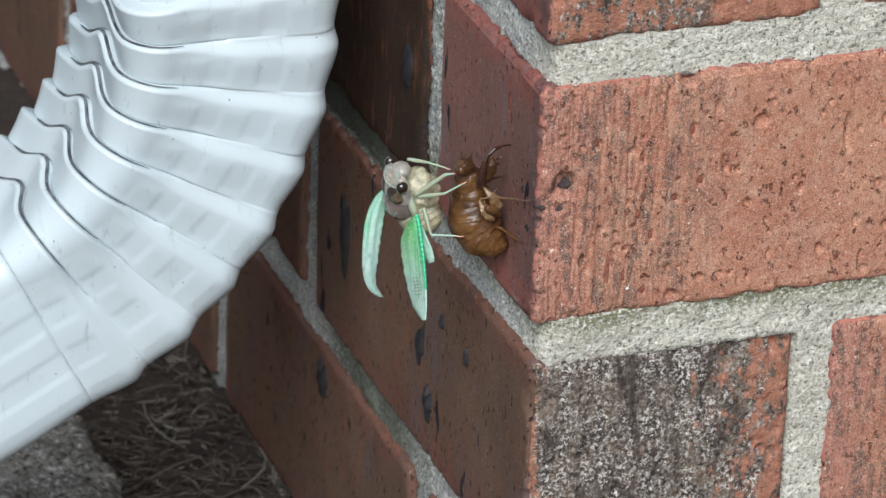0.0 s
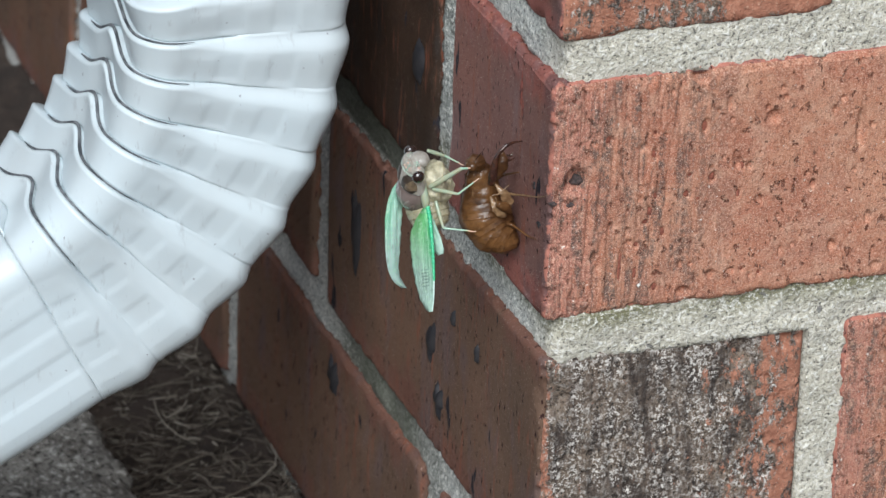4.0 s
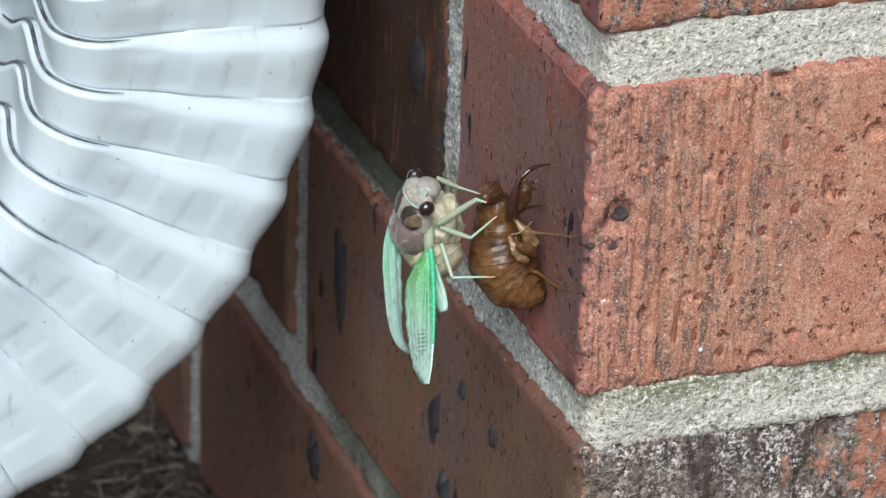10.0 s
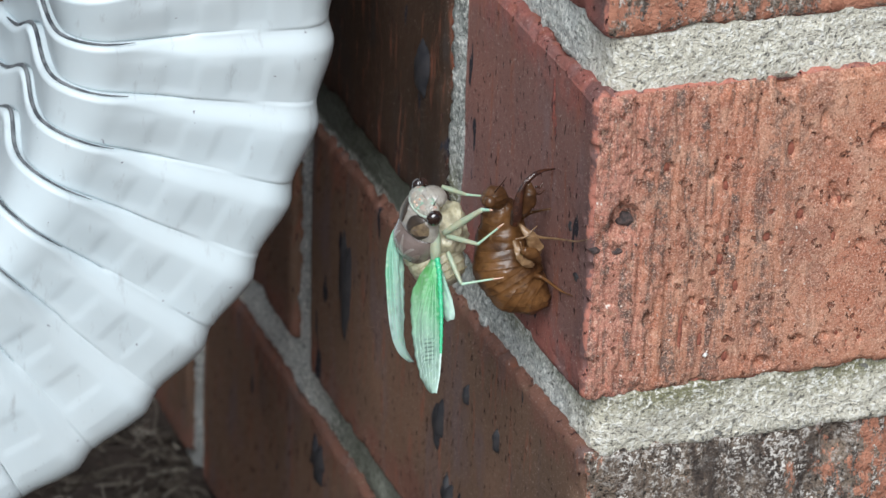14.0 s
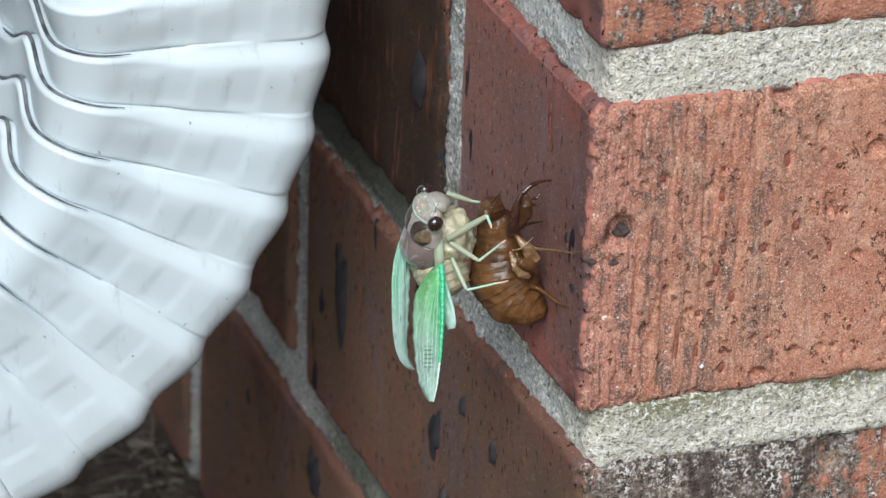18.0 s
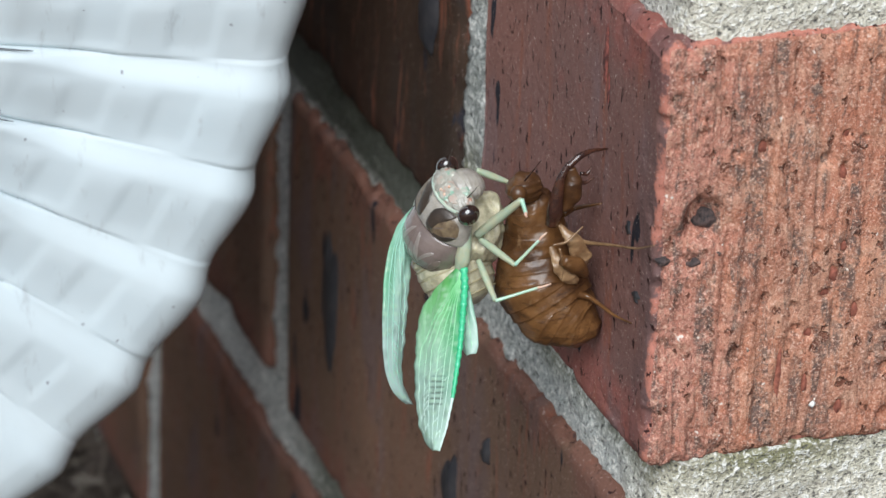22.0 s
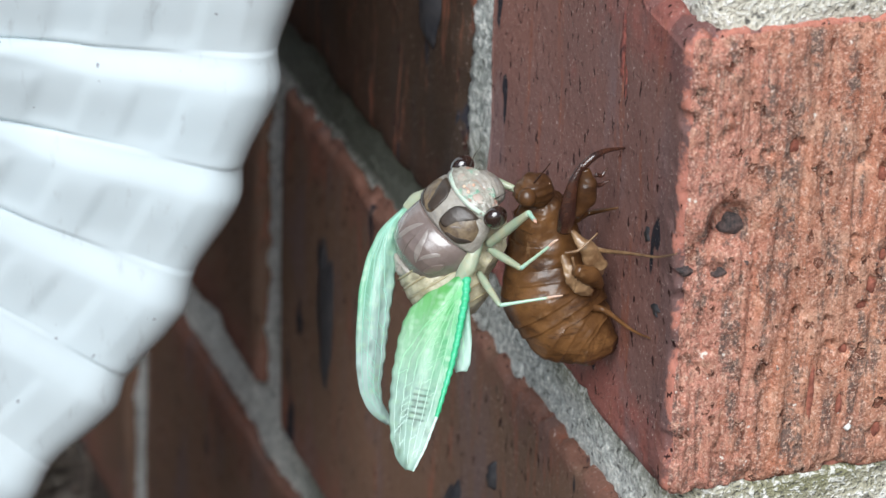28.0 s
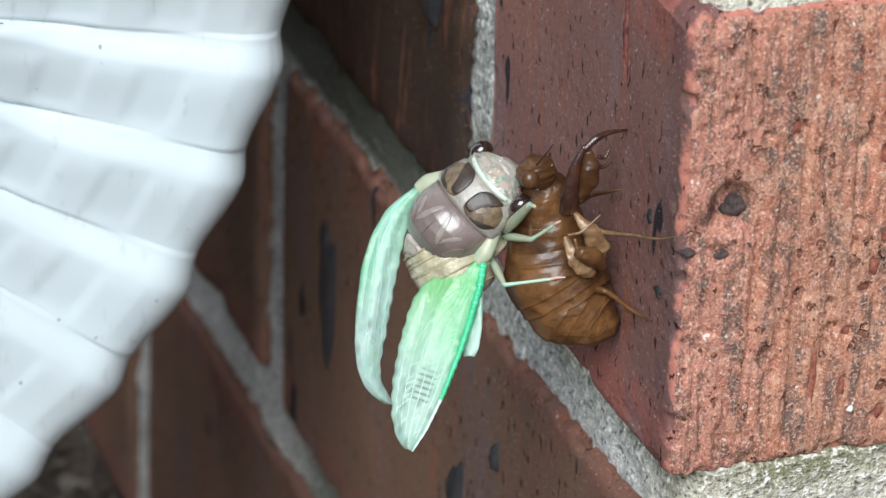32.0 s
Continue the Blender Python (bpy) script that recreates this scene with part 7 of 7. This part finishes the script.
    rows = [
        (0, 7.14, 0.13, 2.71, -0.4, 0.9, 0.9), (0.5, 7.14, 0.13, 2.71, -0.4, 1.1, 1.1), (1, 7.14, 0.13, 2.71, -0.6, 1.4, 1.4), (1.5, 7.14, 0.13, 2.71, -0.8, 2, 2.1),
        (2, 7.14, 0.13, 2.71, -0.8, 2, 2.1), (2.5, 7.14, 0.13, 2.71, -0.5, 1.3, 1.4), (3, 7.14, 0.13, 2.71, -0.2, 0.4, 0.4), (3.5, 7.14, 0.13, 2.71, 0.4, -1, -1),
        (5.5, 7.14, 0.13, 2.71, 1.2, -2.6, -2.8), (6, 7.14, 0.13, 2.71, 0.4, -0.8, -0.9), (6.5, 7.14, 0.13, 2.71, 0.2, -0.6, -0.6),
        (7, 7.14, 0.13, 2.71, 0.3, -0.7, -0.7), (7.5, 7.14, 0.13, 2.71, 0.3, -0.6, -0.7), (8, 7.14, 0.13, 2.71, 0.2, -0.4, -0.5), (8.5, 7.14, 0.13, 2.71, -0.1, 0.3, 0.3),
        (9, 7.14, 0.13, 2.71, -0.5, 1.2, 1.3), (9.5, 7.14, 0.13, 2.71, -0.6, 1.5, 1.6), (10, 7.14, 0.13, 2.71, -0.7, 1.8, 1.9), (10.5, 7.14, 0.13, 2.71, -1, 2.5, 2.6),
        (11, 7.14, 0.13, 2.71, -1.2, 3, 3.1), (11.5, 7.14, 0.13, 2.71, -1.4, 3.5, 3.7), (12, 7.14, 0.13, 2.71, -1.4, 3.7, 3.8), (12.5, 7.14, 0.13, 2.71, -1.3, 3.5, 3.6),
        (13, 7.14, 0.13, 2.71, -1.5, 3.9, 4.1), (13.5, 7.14, 0.13, 2.71, -1.6, 4.2, 4.4), (14, 7.14, 0.13, 2.71, -1.4, 3.5, 3.7),
        (14.5, 7.14, 0.13, 2.71, -0.7, 1.7, 1.8), (16.5, 7.14, 0.13, 2.71, -2, 5.5, 5.6), (17, 7.14, 0.13, 2.71, -1.7, 4.6, 4.7),
        (17.5, 7.14, 0.13, 2.71, -1.6, 4.3, 4.5), (18, 7.14, 0.13, 2.71, -1.9, 5, 5.2), (18.5, 7.14, 0.13, 2.71, -2, 5.4, 5.6), (19, 7.14, 0.13, 2.71, -1.8, 4.8, 4.9),
        (19.5, 7.14, 0.13, 2.71, -1.4, 3.8, 3.9), (20, 7.14, 0.13, 2.71, -1.1, 2.8, 2.9), (20.5, 7.14, 0.13, 2.71, -1.4, 3.5, 3.7), (21, 7.14, 0.13, 2.71, -2, 5.6, 5.7),
        (21.5, 7.14, 0.13, 2.71, -2.5, 7.2, 7.3), (22, 7.14, 0.13, 2.71, -2.8, 8.1, 8.2), (22.5, 7.14, 0.13, 2.71, -2.7, 7.9, 8), (23, 7.14, 0.13, 2.71, -2.4, 6.8, 7),
        (23.5, 7.14, 0.13, 2.71, -2.3, 6.6, 6.7), (24, 7.14, 0.13, 2.71, -2.4, 6.7, 6.9), (24.5, 7.14, 0.13, 2.71, -2, 5.6, 5.7), (25, 7.14, 0.13, 2.71, -1.4, 3.8, 3.9),
        (25.5, 7.14, 0.13, 2.71, -0.8, 2.1, 2.2), (27.5, 7.14, 0.13, 2.71, 1.1, -2.4, -2.6), (28, 7.14, 0.13, 2.71, 0.3, -0.7, -0.7),
        (28.5, 7.14, 0.13, 2.71, 0.3, -0.8, -0.8), (29, 7.14, 0.13, 2.71, 0.3, -0.8, -0.8), (29.5, 7.14, 0.13, 2.71, -0, 0.1, 0.1),
        (30, 7.14, 0.13, 2.71, 0.1, -0.2, -0.3), (30.5, 7.14, 0.13, 2.71, 0.7, -1.6, -1.7), (31, 7.14, 0.13, 2.71, 1.8, -3.8, -4.1),
        (31.5, 7.14, 0.13, 2.71, 2.7, -5.6, -6.2), (32, 7.14, 0.13, 2.71, 1.6, -3.5, -3.8),
    ]
    for ob in (hind_shin, hind_foot):
        walk(ob, [(t, pose(x / 1000, y / 1000, z / 1000, a, b, c)) for t, x, y, z, a, b, c in rows])
    rows = [
        (0, -2.89, 9.98, -6.87, -44.6, 28.7, -53.9), (0.5, -2.89, 9.98, -6.87, -47.9, 29.3, -57.5), (1, -2.89, 9.98, -6.87, -52, 29.7, -61.6),
        (1.5, -2.89, 9.98, -6.87, -55.6, 30, -65.1), (2, -2.89, 9.98, -6.87, -57.1, 30.1, -66.7), (2.5, -2.89, 9.98, -6.87, -58.6, 29.9, -68.7),
        (3, -2.89, 9.98, -6.87, -60.2, 29.5, -70.9), (3.5, -2.89, 9.98, -6.87, -61.4, 29.4, -71.8), (5.5, -2.89, 9.98, -6.87, -57.6, 29.9, -67.6),
        (6, -2.89, 9.98, -6.87, -57.1, 29.9, -67.4), (6.5, -2.89, 9.98, -6.87, -56.6, 30.1, -66.7), (7, -2.89, 9.98, -6.87, -57.4, 30.5, -66.3),
        (7.5, -2.89, 9.98, -6.87, -59.5, 31, -66.4), (8, -2.89, 9.98, -6.87, -60.4, 31.3, -66.1), (8.5, -2.89, 9.98, -6.87, -58.6, 31.5, -64.1),
        (9, -2.89, 9.98, -6.87, -56.1, 31.8, -61.1), (9.5, -2.89, 9.98, -6.87, -56.9, 32.3, -60.1), (10, -2.89, 9.98, -6.87, -59.4, 32.8, -60.7),
        (10.5, -2.89, 9.98, -6.87, -58.6, 33.4, -58.4), (11, -2.89, 9.98, -6.87, -53.9, 33.6, -53), (11.5, -2.89, 9.98, -6.87, -48, 33, -47.4),
        (12, -2.89, 9.98, -6.87, -45.9, 32.9, -44.5), (12.5, -2.89, 9.98, -6.87, -49.5, 34.3, -45.3), (13, -2.89, 9.98, -6.87, -51.9, 35.3, -45.4),
        (13.5, -2.89, 9.98, -6.87, -49.7, 35.2, -42.9), (14, -2.89, 9.98, -6.87, -48.6, 35.2, -41.7), (14.5, -2.89, 9.98, -6.87, -48.9, 35.6, -41),
        (16.5, -2.89, 9.98, -6.87, -65.6, 34.5, -62.2), (17, -2.89, 9.98, -6.87, -61.5, 35.3, -57.3), (17.5, -2.89, 9.98, -6.87, -58.1, 35.9, -52.7),
        (18, -2.89, 9.98, -6.87, -55, 36.3, -48.4), (18.5, -2.89, 9.98, -6.87, -51.4, 36.4, -43.9), (19, -2.89, 9.98, -6.87, -48, 36.4, -39.6),
        (19.5, -2.89, 9.98, -6.87, -51.2, 37.1, -41.7), (20, -2.89, 9.98, -6.87, -56.6, 38.1, -45.3), (20.5, -2.89, 9.98, -6.87, -54.6, 37.8, -43.5),
        (21, -2.89, 9.98, -6.87, -43.8, 35.1, -35), (21.5, -2.89, 9.98, -6.87, -39.7, 33.6, -31), (22, -2.89, 9.98, -6.87, -46.6, 35.7, -34.3),
        (22.5, -2.89, 9.98, -6.87, -53.7, 37.4, -38), (23, -2.89, 9.98, -6.87, -53.1, 37.5, -37.5), (23.5, -2.89, 9.98, -6.87, -42.8, 34.7, -31.8),
        (24, -2.89, 9.98, -6.87, -35.4, 31.5, -27.4), (24.5, -2.89, 9.98, -6.87, -40.1, 33.3, -29.3), (25, -2.89, 9.98, -6.87, -45.7, 35, -31.8),
        (25.5, -2.89, 9.98, -6.87, -43.4, 33.9, -30.9), (27.5, -2.89, 9.98, -6.87, -14.3, 16.5, -2.4), (28, -2.89, 9.98, -6.87, -4.2, 5.3, 0.2),
        (28.5, -2.89, 9.98, -6.87, 0.8, -1.9, 2.9), (29, -2.89, 9.98, -6.87, 4.6, -7.8, 4), (29.5, -2.89, 9.98, -6.87, 4.4, -7.2, 3.4),
        (30, -2.89, 9.98, -6.87, 3.1, -5.6, 4), (30.5, -2.89, 9.98, -6.87, 7.2, -12.6, 6), (31, -2.89, 9.98, -6.87, 16.8, -30.4, 7),
        (31.5, -2.89, 9.98, -6.87, 21.2, -35.4, 3.5), (32, -2.89, 9.98, -6.87, 18.9, -32.6, 5.8),
    ]
    walk(far_leg, [(t, pose(x / 1000, y / 1000, z / 1000, a, b, c)) for t, x, y, z, a, b, c in rows])
    rows = [
        (0, 5.03, 2.07, -1.52, -5.1, 7.4, -5.7), (0.5, 5.03, 2.07, -1.52, -1.1, 1.7, -1.2), (1, 5.03, 2.07, -1.52, 2.4, -4.1, 2.7),
        (1.5, 5.03, 2.07, -1.52, 6, -11.1, 6.9), (2, 5.03, 2.07, -1.52, 8.2, -16, 9.5), (2.5, 5.03, 2.07, -1.52, 9.1, -18, 10.6),
        (3, 5.03, 2.07, -1.52, 9.1, -18.1, 10.6), (3.5, 5.03, 2.07, -1.52, 8.6, -16.9, 10), (5.5, 5.03, 2.07, -1.52, 7.9, -15.2, 9.1),
        (6, 5.03, 2.07, -1.52, 9, -18, 10.5), (6.5, 5.03, 2.07, -1.52, 9.4, -18.7, 10.9), (7, 5.03, 2.07, -1.52, 9.7, -19.6, 11.4),
        (7.5, 5.03, 2.07, -1.52, 10.4, -21.3, 12.2), (8, 5.03, 2.07, -1.52, 10.7, -22.1, 12.6), (8.5, 5.03, 2.07, -1.52, 10.6, -21.9, 12.5),
        (9, 5.03, 2.07, -1.52, 10.4, -21.3, 12.2), (9.5, 5.03, 2.07, -1.52, 10.6, -21.9, 12.5), (10, 5.03, 2.07, -1.52, 11.2, -23.6, 13.3),
        (10.5, 5.03, 2.07, -1.52, 10.9, -22.6, 12.8), (11, 5.03, 2.07, -1.52, 9.4, -18.9, 11), (11.5, 5.03, 2.07, -1.52, 7.8, -15.1, 9.1),
        (12, 5.03, 2.07, -1.52, 7.1, -13.4, 8.2), (12.5, 5.03, 2.07, -1.52, 7.5, -14.4, 8.7), (13, 5.03, 2.07, -1.52, 8, -15.6, 9.3),
        (13.5, 5.03, 2.07, -1.52, 7.5, -14.4, 8.7), (14, 5.03, 2.07, -1.52, 6.8, -12.7, 7.8), (14.5, 5.03, 2.07, -1.52, 6, -11.1, 6.9),
        (16.5, 5.03, 2.07, -1.52, 6.5, -12.1, 7.5), (17, 5.03, 2.07, -1.52, 5.2, -9.4, 5.9), (17.5, 5.03, 2.07, -1.52, 4.3, -7.6, 4.8),
        (18, 5.03, 2.07, -1.52, 3.5, -6, 3.9), (18.5, 5.03, 2.07, -1.52, 2.4, -4, 2.7), (19, 5.03, 2.07, -1.52, 1.2, -1.9, 1.3),
        (19.5, 5.03, 2.07, -1.52, 3.2, -5.6, 3.7), (20, 5.03, 2.07, -1.52, 5.5, -9.9, 6.2), (20.5, 5.03, 2.07, -1.52, 5.4, -9.9, 6.2),
        (21, 5.03, 2.07, -1.52, 4, -7, 4.5), (21.5, 5.03, 2.07, -1.52, 5.8, -10.6, 6.6), (22, 5.03, 2.07, -1.52, 10.1, -20.5, 11.8),
        (22.5, 5.03, 2.07, -1.52, 12.4, -26.8, 14.8), (23, 5.03, 2.07, -1.52, 11.7, -24.8, 13.9), (23.5, 5.03, 2.07, -1.52, 8.3, -16.2, 9.6),
        (24, 5.03, 2.07, -1.52, 7.2, -13.6, 8.2), (24.5, 5.03, 2.07, -1.52, 10.6, -22, 12.6), (25, 5.03, 2.07, -1.52, 13.1, -29, 15.8),
        (25.5, 5.03, 2.07, -1.52, 13.7, -30.7, 16.6), (27.5, 5.03, 2.07, -1.52, 9, -17.9, 10.5), (28, 5.03, 2.07, -1.52, 3.5, -6.2, 4),
        (28.5, 5.03, 2.07, -1.52, -0.2, 0.4, -0.3), (29, 5.03, 2.07, -1.52, -2.6, 4, -2.9), (29.5, 5.03, 2.07, -1.52, 0.3, -0.4, 0.3),
        (30, 5.03, 2.07, -1.52, 3.2, -5.6, 3.7), (30.5, 5.03, 2.07, -1.52, -0.8, 1.2, -0.9), (31, 5.03, 2.07, -1.52, -15.8, 18.5, -17.1),
        (31.5, 5.03, 2.07, -1.52, -15.8, 18.5, -17.1), (32, 5.03, 2.07, -1.52, -11.1, 14.3, -12.1),
    ]
    for ob in (far_shin, far_foot):
        walk(ob, [(t, pose(x / 1000, y / 1000, z / 1000, a, b, c)) for t, x, y, z, a, b, c in rows])


motions()
